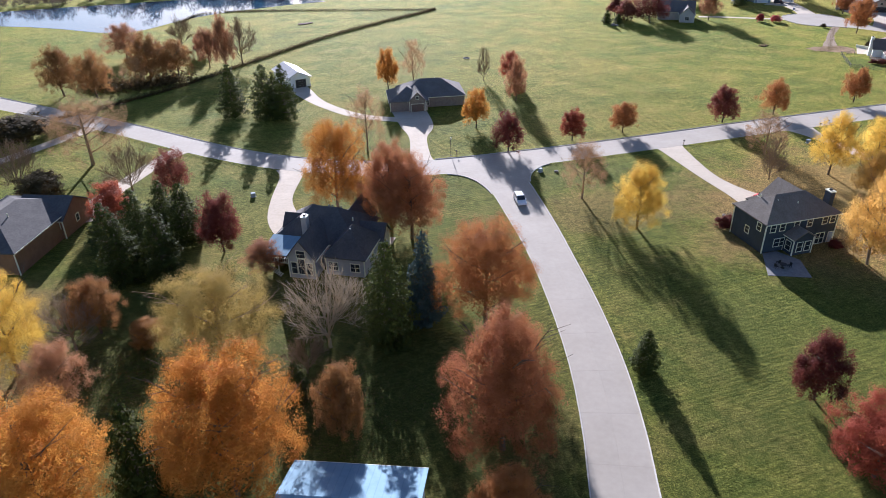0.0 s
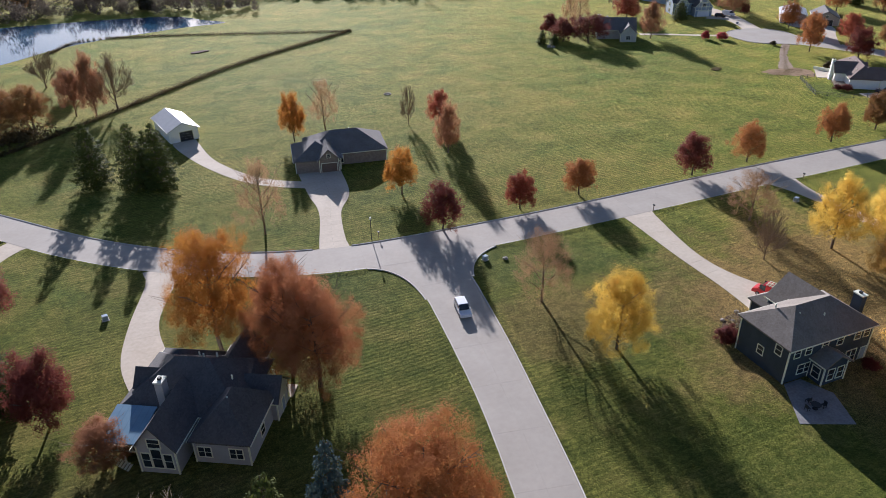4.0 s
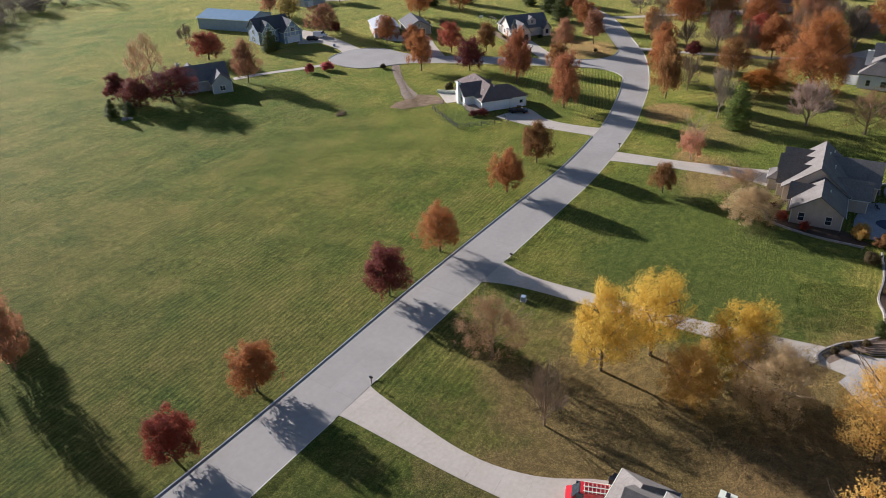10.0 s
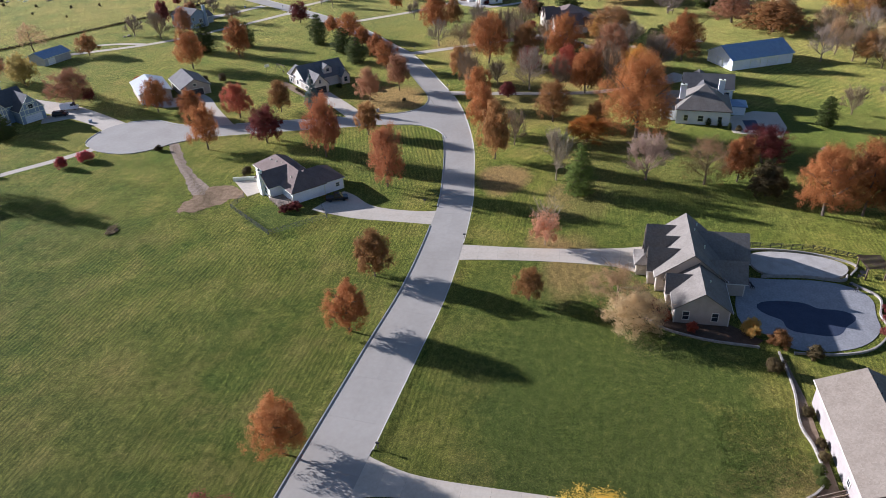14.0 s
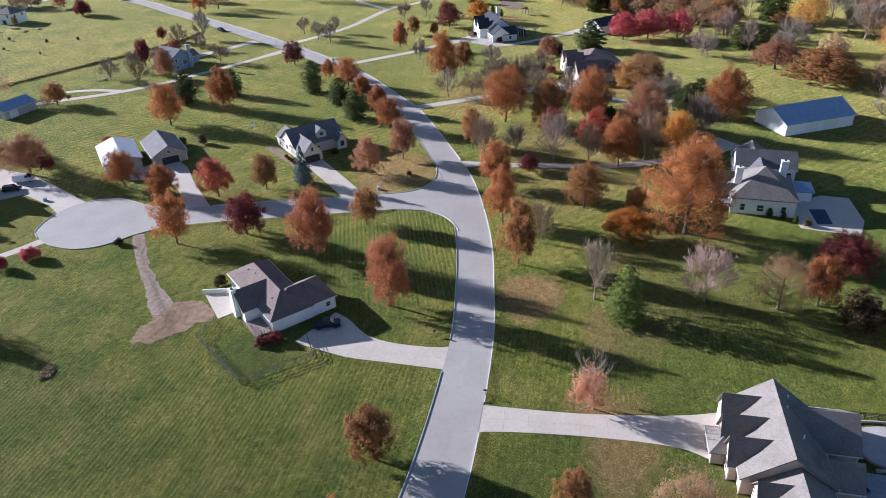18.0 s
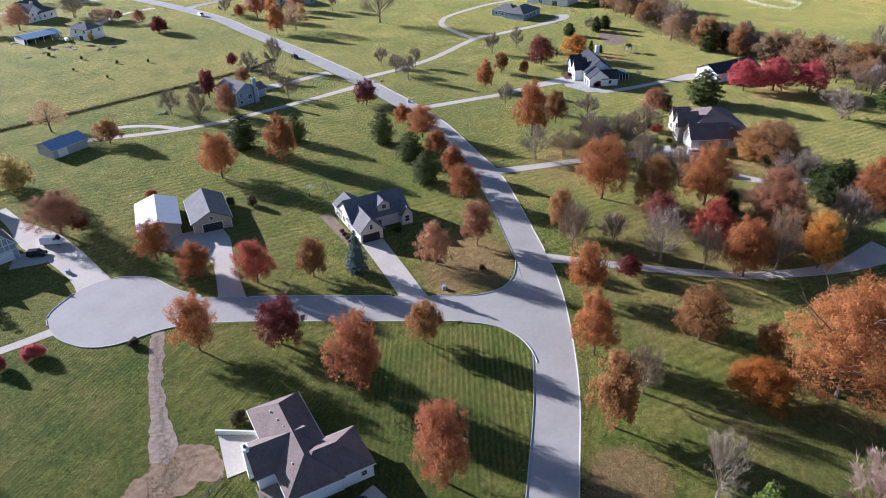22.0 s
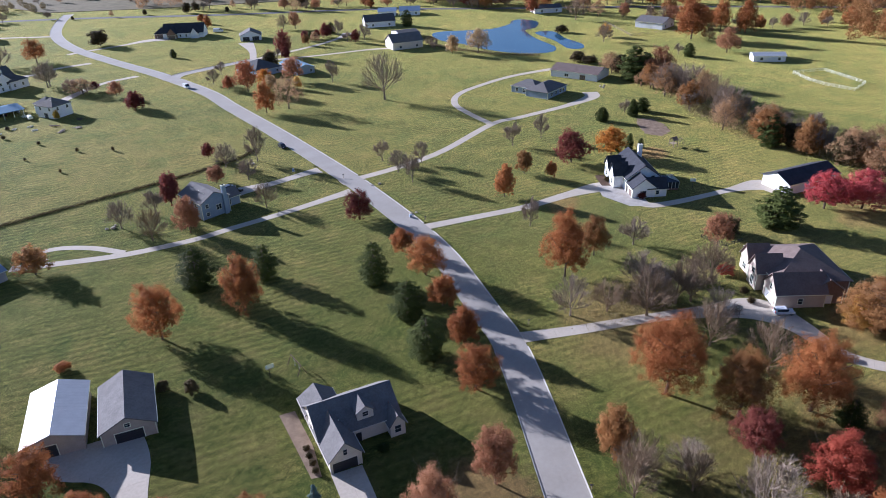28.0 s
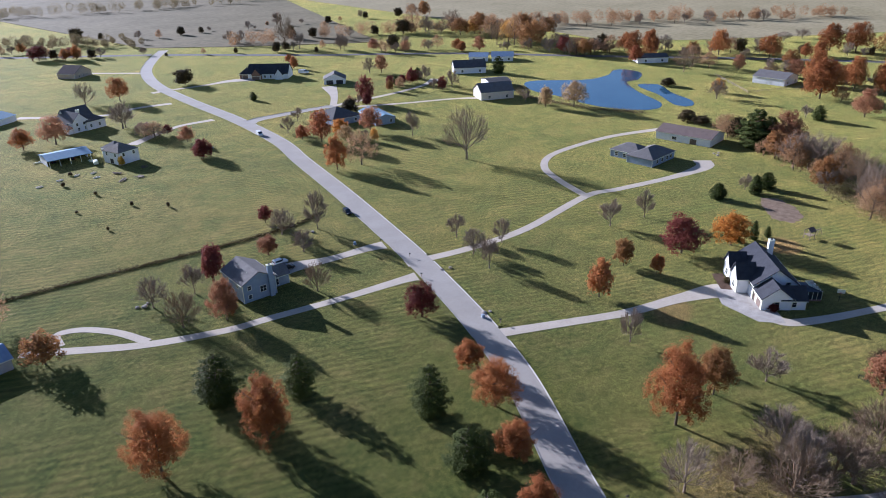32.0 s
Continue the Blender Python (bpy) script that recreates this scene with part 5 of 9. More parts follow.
# far west lots
GROVES.append(("far west lots", (
    ("rust", 496.2, 584.6, 16, 13.9), ("bare", 481.2, 597, 13.5, 13.2), ("rust", 408.3, 530.8, 10.7, 11.4), ("pink", 421.8, 526.1, 14.8, 16.5),
    ("maroon", 442.1, 442.2, 9.1, 9.2), ("pink", 456.4, 471.0, 8.4, 8.9), ("bare", 456.9, 523.7, 14.3, 13.2),
    ("bush", 549.6, 591.4, 11.2, 13.3), ("thin", 562.6, 784.8, 12.6, 11.4), ("bare", 554.6, 791.4, 10.1, 9.6), ("rust", 574.1, 759.1, 12.5, 9.3),
    ("rust", 568, 765.2, 10, 9.3), ("brown", 570.9, 837.4, 9.5, 9), ("bare", 564.7, 843, 7.6, 7.2), ("thin", 556.3, 843, 8.7, 8.3),
)))
# farmstead
GROVES.append(("farmstead", (
    ("russet", 488.2, 412.6, 16.1, 12.2), ("rust", 460.2, 378.4, 15.2, 10.2), ("orange", 502.2, 412.9, 9, 9.1), ("thin", 470.2, 373.4, 15.9, 15.3),
    ("gold", 501.1, 390.9, 7.1, 4.7), ("bare", 500.5, 396, 5.7, 4.7), ("pink", 513.6, 402.8, 14.2, 12.1), ("maroon", 564.5, 447.3, 16.3, 10.9),
    ("maroon", 556.9, 440.3, 8, 5.6), ("bare", 555.7, 445.9, 6.4, 5.6), ("thin", 550.1, 447.3, 7.4, 5.6), ("bush", 540.7, 439.3, 7.8, 9.6),
    ("bare", 499.1, 338, 24, 21), ("bare", 519.2, 381.5, 12.5, 7.3), ("bare", 493.4, 440.1, 8.6, 7.1), ("bare", 512.7, 452.1, 7.6, 6.3),
    ("bare", 623.7, 425.5, 11.6, 10.3), ("maroon", 614.2, 426.6, 8.7, 6.2), ("bare", 613.5, 432.7, 7, 6.2), ("maroon", 622.5, 455.4, 10.2, 9.1),
    ("bare", 630.8, 451.3, 11, 8.4), ("thin", 604.4, 452.2, 8.1, 6.6), ("brown", 596, 453.8, 7.7, 5.1), ("pine", 677.9, 422.3, 12.2, 9.7),
)))
# pond
GROVES.append(("pond", (
    ("tan", 609.8, 336.6, 15.5, 16.2), ("tan", 602.6, 350.3, 12.5, 7.8), ("bare", 736.5, 312.7, 17.7, 16.5), ("rust", 770, 360.7, 22.2, 15.3),
    ("rust", 782.7, 351.3, 21.2, 13.7), ("rust", 813.9, 308.9, 19.6, 17), ("rust", 811.6, 273.5, 18.5, 18.6), ("bare", 666.2, 273.9, 11.1, 12),
    ("pine", 640.1, 217.9, 8, 7.5), ("bare", 643.3, 224.3, 6.4, 6.1), ("pink", 657.2, 199.1, 15.1, 14.8), ("pine", 575.6, 235, 18.2, 16.6),
    ("pink", 576.4, 222.9, 18.2, 17.1), ("rust", 691.9, 224.3, 23.2, 21.9), ("rust", 721.1, 210.4, 21, 13.4), ("rust", 724.5, 221.9, 16.8, 13.4),
    ("rust", 719.6, 194.8, 22.2, 15.6), ("rust", 731.1, 232.6, 21.8, 15.9), ("rust", 867, 223.3, 24, 20.3), ("rust", 870, 240.9, 20.8, 19.8),
    ("thin", 687.8, 213.2, 9.3, 8.3), ("bush", 608, 274.1, 5.8, 9.2), ("bush", 605.7, 266.5, 4.3, 9.1),
)))
# hedgerow
GROVES.append(("hedgerow", (
    ("bare", 554.6, 210.3, 15.2, 15.5), ("bare", 550.2, 203.6, 16, 15.3), ("thin", 541.9, 197.7, 16.6, 13.9), ("bare", 528.2, 190.7, 19, 14.2),
    ("bare", 517.5, 184.5, 16.7, 13.7), ("bare", 565.3, 210.7, 8.5, 7.7), ("bare", 568.7, 217.1, 6.8, 6.5), ("pine", 585, 230.9, 12.9, 11.3),
)))
# house by the field
GROVES.append(("house by the field", (
    ("maroon", 161.6, 286.4, 9.6, 11.4), ("maroon", 162.2, 298.7, 8.6, 8), ("maroon", 169, 279.5, 12, 17.4), ("red", 208.5, 311.9, 11.5, 13.2),
    ("thin", 176.1, 306.3, 15, 7.5), ("thin", 184.3, 311.7, 15.6, 8.8), ("bare", 219.6, 339.4, 8.2, 6), ("pink", 195.4, 275.9, 14.9, 10.4),
    ("pine", 151.6, 285.5, 5.8, 5.6), ("pine", 155.2, 282.2, 4.6, 5.2), ("pine", 228.2, 299.9, 8.6, 10.1), ("crimson", 214, 265.8, 3.2, 3.4),
    ("crimson", 219.5, 262.8, 3, 4.4),
)))
# far tree line
GROVES.append(("far tree line", (
    ("brown", 938.5, 665.4, 18.3, 15.6), ("bare", 932.9, 678.2, 14.6, 13.9), ("bare", 821.9, 565, 17.3, 12.8), ("bare", 818, 575.9, 13.8, 12.8),
    ("pink", 719.9, 532.3, 11.1, 9.2), ("bare", 717.2, 540.4, 8.9, 8.4), ("thin", 709.9, 544.7, 10.2, 9.2), ("thin", 816.7, 595.9, 13, 9.8),
    ("bare", 813.9, 604.5, 10.4, 9.8), ("bare", 697.8, 645.5, 30.5, 18.8), ("pink", 642.4, 496.5, 13.6, 9.5), ("bare", 639.3, 504.7, 10.9, 9.5),
    ("bare", 848.6, 569.7, 21, 23.1), ("brown", 842.5, 534.1, 21.3, 22.4), ("thin", 794.9, 472.1, 26.6, 17.3), ("bare", 790.4, 486.7, 21.3, 17.3),
    ("brown", 786.6, 452.3, 24, 26), ("maroon", 772, 416.2, 14.1, 13.4), ("bare", 770.1, 428, 11.3, 10.7), ("brown", 766.3, 397, 14.6, 13.1),
    ("bare", 764.9, 408.7, 11.7, 11.1), ("thin", 786.4, 384.4, 14.9, 13.5), ("bare", 785.4, 396.4, 11.9, 11.3), ("thin", 765.9, 315.3, 14.3, 14.8),
)))
# far wooded edge
GROVES.append(("far wooded edge", (
    ("pine", 493.6, 166.4, 13.2, 9.3), ("bare", 541.4, 190.9, 8.7, 8.3), ("thin", 543.6, 206.1, 8, 7.6), ("bare", 519.3, 178.1, 12.3, 11.7),
    ("bare", 497.7, 152.4, 14, 11.8), ("bare", 504.5, 160.6, 11.2, 10.6), ("thin", 485.9, 139.7, 13.5, 11.4), ("bare", 493.3, 147, 10.8, 10.3),
    ("ashen", 490.2, 116.2, 12.2, 10), ("bare", 497.4, 121.9, 9.8, 9.3), ("thin", 499.6, 130.8, 11.2, 10), ("bare", 418.8, 114.2, 11.2, 11.6),
    ("brown", 472.9, 106.3, 13.7, 21.9), ("ashen", 495.7, 91.7, 17.8, 11.8), ("bare", 504.5, 97.9, 14.2, 11.8),
)))
# wood by the brick house
GROVES.append(("wood by the brick house", (
    ("bare", 308.1, 129.9, 15.6, 9.6), ("gold", 321.4, 120.8, 10.8, 9.4), ("pine", 355.6, 121, 6.8, 7.9), ("pine", 357.7, 115.6, 10, 9),
    ("bare", 361.3, 168.6, 8.4, 9.1), ("bare", 433, 117.9, 5.7, 8), ("bare", 366.5, 125.8, 7.9, 9.3),
)))
# pool house wood
GROVES.append(("pool house wood", (
    ("rust", 243.8, 93, 12.3, 8.1), ("thin", 240.7, 100.5, 12, 13), ("maroon", 256.6, 86.5, 10.7, 13), ("bush", 237.3, 87.2, 8.1, 7.9),
    ("bush", 235.7, 77.1, 3, 3), ("pine", 286.2, 68, 9.3, 6.7), ("pink", 404.9, 87.8, 11, 20.3), ("brown", 392.1, 72.7, 12.6, 27),
)))
# wood behind the long barn
GROVES.append(("wood behind the long barn", (
    ("rust", 230.2, 76.1, 17.1, 14.2), ("rust", 232, 68, 18.4, 12.2), ("brown", 232.1, 61, 14.2, 10.7), ("gold", 231.1, 56.6, 12.2, 9.2),
    ("bare", 351.9, 60.5, 13, 10), ("thin", 361.4, 54.6, 14, 11), ("bare", 353.5, 50.1, 13, 11), ("brown", 350.8, 46.4, 12, 10),
    ("bare", 346.5, 42.3, 13, 10), ("thin", 344.9, 37.7, 12, 11), ("bare", 350.1, 29.5, 13, 11), ("bare", 382.2, 54.3, 14, 11),
    ("thin", 388.2, 47.3, 14, 12), ("bare", 379, 41.3, 14, 12), ("tan", 375.2, 34.8, 13, 11), ("bare", 376.2, 27.8, 14, 12),
    ("bare", 313.2, 46.8, 8, 6), ("thin", 311.6, 41.3, 9, 6), ("bare", 297.5, 59.5, 9, 8),
)))
# shaded back yard
GROVES.append(("shaded back yard", (
    ("pine", -30.3, 128.2, 11, 9), ("pine", -26.4, 116.6, 14, 10.5), ("pine", -20.8, 134.8, 11.5, 9), ("bare", -31.5, 97.5, 9, 10),
    ("brown", -20.6, 95.5, 5, 6), ("pine", -0.4, 77.2, 6, 5),
)))

def along(pts, step, spread, kinds, low, high, seed):
    """Trees of an old hedgerow or wood edge, set along a line with some disorder."""
    rnd = random.Random(seed)
    rows = []
    for p in smooth_path([(x, y, 0) for x, y in pts], step):
        h = rnd.uniform(low, high)
        rows.append((rnd.choice(kinds), p[0] + rnd.uniform(-spread, spread), p[1] + rnd.uniform(-spread, spread), h, h * rnd.uniform(0.75, 1.1)))
    return rows


GROVES.append(("hedgerow", along([(596, 248), (572, 226), (545, 206), (520, 186), (500, 162), (485, 136), (470, 100)], 5.0, 6.5, ("bare", "thin", "brown", "thin", "thin", "bush", "bare"), 8, 15, 3)))
GROVES.append(("far paddock trees", (
    ("pine", 434, 99.4, 11, 9), ("pine", 439, 95.7, 8.9, 6.6), ("pine", 429.8, 90.6, 10.4, 8.9), ("pine", 486, 82.6, 18.8, 16.5), ("gold", 467.3, 69.8, 17.2, 17.2),
    ("thin", 473.9, 126.9, 13.6, 18.1), ("thin", 481.9, 139.5, 14, 16.6), ("thin", 461.4, 115, 14.2, 17.5), ("thin", 454.3, 105, 12.8, 13.7), ("brown", 479.6, 79.3, 6.1, 10.3),
    ("thin", 370.8, 133.7, 14.1, 14.6), ("thin", 331.7, 132, 15.3, 14.3), ("bare", 327.6, 116.5, 14.2, 10.6),
)))
GROVES.append(("far field wood", (
    ("brown", 828.6, 547.4, 16.3, 20.2), ("gold", 840.5, 539.1, 14.3, 17.6), ("thin", 815.2, 506.2, 21.8, 21.8), ("gold", 806.6, 484.3, 20.2, 18.6), ("brown", 820.4, 477.7, 25, 23.1),
    ("thin", 831.5, 469.4, 24.6, 21.7), ("brown", 852.3, 470.3, 18.4, 20), ("thin", 771.5, 405.5, 13.6, 18.8), ("thin", 776, 395.7, 12.3, 18.9), ("bare", 786.5, 386.1, 9.8, 14),
    ("thin", 869.4, 632.2, 22.4, 18.6), ("maroon", 558.1, 787, 12.7, 18), ("maroon", 576.2, 768, 10.5, 15.3), ("maroon", 444.4, 445.3, 8.2, 8.8), ("thin", 453.3, 491.9, 8.6, 14.4),
    ("maroon", 610, 464.5, 7, 5.5), ("pine", 614.6, 463.3, 6, 4.5), ("maroon", 616.6, 459.3, 6.5, 5), ("rust", 623.2, 458.2, 7.5, 6), ("pine", 636.6, 460.9, 8, 6.5),
)))
GROVES.append(("south wood edge", along([(655, 92), (600, 66), (545, 56), (490, 50), (440, 40), (400, 26)], 9, 9, ("brown", "tan", "thin", "bare", "gold", "brown"), 10, 17, 15)))
GROVES.append(("south wood edge", along([(650, 62), (560, 30), (470, 20), (410, 2)], 13, 9, ("brown", "thin", "bare", "brown"), 11, 17, 16)))
GROVES.append(("far wooded edge", along([(478, 128), (452, 100), (420, 78), (392, 58)], 11, 8, ("brown", "bare", "thin", "tan", "bare"), 9, 15, 5)))
GROVES.append(("far tree line", along([(1040, 330), (960, 420), (900, 500), (850, 570), (780, 640), (700, 720)], 24, 10, ("thin", "bare", "bare", "bush"), 9, 17, 7)))
GROVES.append(("west pond wood", along([(-200, 470), (-120, 500), (-40, 470), (20, 430)], 17, 9, ("bare", "brown", "bush"), 9, 15, 9)))
GROVES.append(("far street verge", along([(560, 800), (600, 745), (640, 690), (690, 610)], 27, 9, ("bush", "thin", "bare"), 3, 9, 11)))
GROVES.append(("far road belt", along([(690, 640), (725, 560), (760, 470), (800, 370), (836, 260), (880, 120)], 11, 9, ("bare", "thin", "pink", "bare", "rust", "bush"), 6, 14, 21)))
GROVES.append(("pasture belt", along([(760, 300), (740, 240), (742, 190), (770, 140)], 10, 8, ("bare", "thin", "pink", "rust"), 6, 13, 22)))
GROVES.append(("far meadow", along([(560, 950), (640, 860), (720, 800), (820, 760), (930, 700)], 22, 16, ("bare", "thin", "bush", "bare"), 4, 13, 23)))
count = 0
for grove, rows in GROVES:
    for kind, x, y, h, w in rows:
        plant(kind, x, y, h, w, grove, count)
        count += 1


# ---------------------------------------------------------------- houses
def roof_mesh(bm, x0, x1, y0, y1, eave, ridge, kind, over=0.45, thick=0.22):
    """A pitched roof as a closed shell. kind: g gable or h hip, then the ridge's axis."""
    if kind[1] == "y":
        x0, x1, y0, y1 = y0, y1, x0, x1
    half = (y1 - y0) / 2
    slope = (ridge - eave) / half
    ym = (y0 + y1) / 2
    zo = eave - slope * over
    run = 0 if kind[0] == "g" else min(half, (x1 - x0) / 2 - 0.05)
    a, b = x0 - over, x1 + over
    low = [(a, y0 - over, zo), (b, y0 - over, zo), (b, y1 + over, zo), (a, y1 + over, zo)]
    top = [(x0 + run - (over if kind[0] == "g" else 0), ym, ridge), (x1 - run + (over if kind[0] == "g" else 0), ym, ridge)]
    pts = low + top
    if kind[1] == "y":
        pts = [(q, p, z) for p, q, z in pts]
    hi = [bm.verts.new((p, q, z + thick)) for p, q, z in pts]
    lo = [bm.verts.new((p, q, z)) for p, q, z in pts]
    quads = [(0, 1, 5, 4), (2, 3, 4, 5)]
    if kind[0] == "h":
        quads += [(1, 2, 5), (3, 0, 4)]
        rim = [(0, 1), (1, 2), (2, 3), (3, 0)]
    else:
        rim = [(0, 1), (1, 5), (5, 2), (2, 3), (3, 4), (4, 0)]
    for q in quads:
        bm.faces.new([hi[i] for i in q])
        bm.faces.new([lo[i] for i in reversed(q)])
    for i, j in rim:
        bm.faces.new([lo[i], lo[j], hi[j], hi[i]])


def wall_mesh(bm, x0, x1, y0, y1, eave, ridge, kind):
    """Outer walls, run up into the gables."""
    box(bm, x0, x1, y0, y1, -0.1, eave)
    if kind[0] == "g":
        if kind[1] == "x":
            ym = (y0 + y1) / 2
            ends = [[(x, y0, eave), (x, y1, eave), (x, ym, ridge)] for x in (x0, x1)]
        else:
            xm = (x0 + x1) / 2
            ends = [[(x0, y, eave), (x1, y, eave), (xm, y, ridge)] for y in (y0, y1)]
        a = [bm.verts.new(p) for p in ends[0]]
        b = [bm.verts.new(p) for p in ends[1]]
        bm.faces.new(a), bm.faces.new(b[::-1])
        for i in range(3):
            j = (i + 1) % 3
            bm.faces.new([a[i], b[i], b[j], a[j]])


def face_frame(vol, side):
    """A matrix on a wall: x along it, y out of it, z up, from the wall's middle at the ground."""
    x0, x1, y0, y1 = vol[:4]
    spots = {"s": ((x0 + x1) / 2, y0, 180), "n": ((x0 + x1) / 2, y1, 0), "w": (x0, (y0 + y1) / 2, 90), "e": (x1, (y0 + y1) / 2, -90)}
    x, y, r = spots[side]
    return Matrix.Translation((x, y, 0)) @ Matrix.Rotation(radians(r), 4, "Z")


def add_window(parent, m, w, h, trim, cross=True):
    win = new("window")
    win.parent, win.matrix_local = parent, m
    t = 0.12
    fr = boxes((-w / 2 - t, w / 2 + t, 0, 0.09, -t, 0), (-w / 2 - t, w / 2 + t, 0, 0.09, h, h + t), (-w / 2 - t, -w / 2, 0, 0.09, 0, h), (w / 2, w / 2 + t, 0, 0.09, 0, h))
    if cross:
        box(fr, -w / 2, w / 2, 0.0, 0.06, h * 0.5 - 0.03, h * 0.5 + 0.03)
    if w > 1.5:
        box(fr, -0.05, 0.05, 0.0, 0.07, 0, h)
    part("frame", fr, trim, win)
    part("pane", boxes((-w / 2, w / 2, -0.02, 0.03, 0, h)), M["glass"], win)
    return win


def add_garage(parent, m, w, h, mat, trim):
    g = new("garage_door")
    g.parent, g.matrix_local = parent, m
    part("door_frame", boxes((-w / 2 - 0.14, -w / 2, 0, 0.1, 0, h + 0.14), (w / 2, w / 2 + 0.14, 0, 0.1, 0, h + 0.14), (-w / 2, w / 2, 0, 0.1, h, h + 0.14)), trim, g)
    for i in range(4):
        part("panel", boxes((-w / 2 + 0.01, w / 2 - 0.01, -0.02, 0.045, i * h / 4 + 0.015, (i + 1) * h / 4 - 0.015)), mat, g)


def add_door(parent, m, w, h, mat, trim):
    d = new("door")
    d.parent, d.matrix_local = parent, m
    part("door_frame", boxes((-w / 2 - 0.1, -w / 2, 0, 0.1, 0, h + 0.1), (w / 2, w / 2 + 0.1, 0, 0.1, 0, h + 0.1), (-w / 2, w / 2, 0, 0.1, h, h + 0.1)), trim, d)
    part("leaf", boxes((-w / 2, w / 2, -0.02, 0.05, 0, h)), mat, d)
    part("handle", boxes((w / 2 - 0.16, w / 2 - 0.1, 0.05, 0.1, 0.95, 1.1)), M["metal"], d)


def house(name, x, y, yaw, label, category, vols, walls="white", roof="r_grey", trim="trim", openings=(), chimneys=(), dormers=(), vents=(), chimney_mat=None, z=0.0, group="houses", roofs=None, wallmats=None):
    """vols: (x0, x1, y0, y1, eave, ridge, kind); openings: (volume, side, along, sill, width, height, what)."""
    h = base(name, pose(x, y, z, 0, 0, yaw), label, category, group)
    for i, v in enumerate(vols):
        bm = bmesh.new()
        wall_mesh(bm, *v)
        part("wall", bm, M[wallmats[i]] if wallmats else M[walls], h)
        bm = bmesh.new()
        roof_mesh(bm, *v)
        part("roof", bm, M[roofs[i]] if roofs else M[roof], h)
        # gutters and fascia along the eaves
        x0, x1, y0, y1, e, r, k = v
        if k[1] == "x":
            sl = (r - e) / ((y1 - y0) / 2)
            zz = e - sl * 0.45
            fb = ((x0 - 0.45, x1 + 0.45, y0 - 0.55, y0 - 0.452, zz + 0.02, zz + 0.18), (x0 - 0.45, x1 + 0.45, y1 + 0.452, y1 + 0.55, zz + 0.02, zz + 0.18))
        else:
            sl = (r - e) / ((x1 - x0) / 2)
            zz = e - sl * 0.45
            fb = ((x0 - 0.55, x0 - 0.452, y0 - 0.45, y1 + 0.45, zz + 0.02, zz + 0.18), (x1 + 0.452, x1 + 0.55, y0 - 0.45, y1 + 0.45, zz + 0.02, zz + 0.18))
        for f in fb:
            part("gutter", boxes(f), M[trim], h, "pale gutter")
        if k[0] == "h" or category != "barn":
            for cx in (x0, x1):
                for cy in (y0, y1):
                    part("corner_trim", boxes((cx - 0.09, cx + 0.09, cy - 0.09, cy + 0.09, 0, e - 0.1)), M[trim], h)
    for vi, side, along, sill, w, hh, what in openings:
        m = face_frame(vols[vi], side) @ Matrix.Translation((along, 0, sill))
        if what == "win":
            add_window(h, m, w, hh, M[trim])
        elif what == "door":
            add_door(h, m, w, hh, M["darkdoor"] if trim != "trim" else M["bluegrey"], M[trim])
        elif what == "open":
            # open bay: dark panels stand in for the shade inside
            add_garage(h, m, w, hh, M["darkdoor"], M[trim])
        else:
            add_garage(h, m, w, hh, M[what], M[trim])
    for cx, cy, w, d, top in chimneys:
        c = part("chimney", boxes((cx - w / 2, cx + w / 2, cy - d / 2, cy + d / 2, 0, top)), M[chimney_mat or walls], h)
        part("cap", boxes((cx - w / 2 - 0.1, cx + w / 2 + 0.1, cy - d / 2 - 0.1, cy + d / 2 + 0.1, top, top + 0.18)), M[trim], c)
        part("flue", boxes((cx - 0.2, cx + 0.2, cy - 0.2, cy + 0.2, top + 0.18, top + 0.5)), M["black"], c)
    for x0, x1, y0, y1, e, r, k, side in dormers:
        bm = bmesh.new()
        wall_mesh(bm, x0, x1, y0, y1, e, r, k)
        d = part("dormer", bm, M[walls], h)
        bm = bmesh.new()
        roof_mesh(bm, x0, x1, y0, y1, e, r, k, 0.25, 0.15)
        part("roof", bm, M[roof], d)
        m = face_frame((x0, x1, y0, y1), side) @ Matrix.Translation((0, 0, e - 1.15))
        add_window(h, m, 1.1, 1.0, M[trim])
    for vx, vy, vz in vents:
        rod("roof_vent", (vx, vy, vz - 0.3), (vx, vy, vz + 0.35), 0.12, M["trim"], h, "white roof vent pipe")
    return h


def win_row(vol, side, alongs, sill, w=1.0, h=1.4):
    return [(vol, side, a, sill, w, h, "win") for a in alongs]


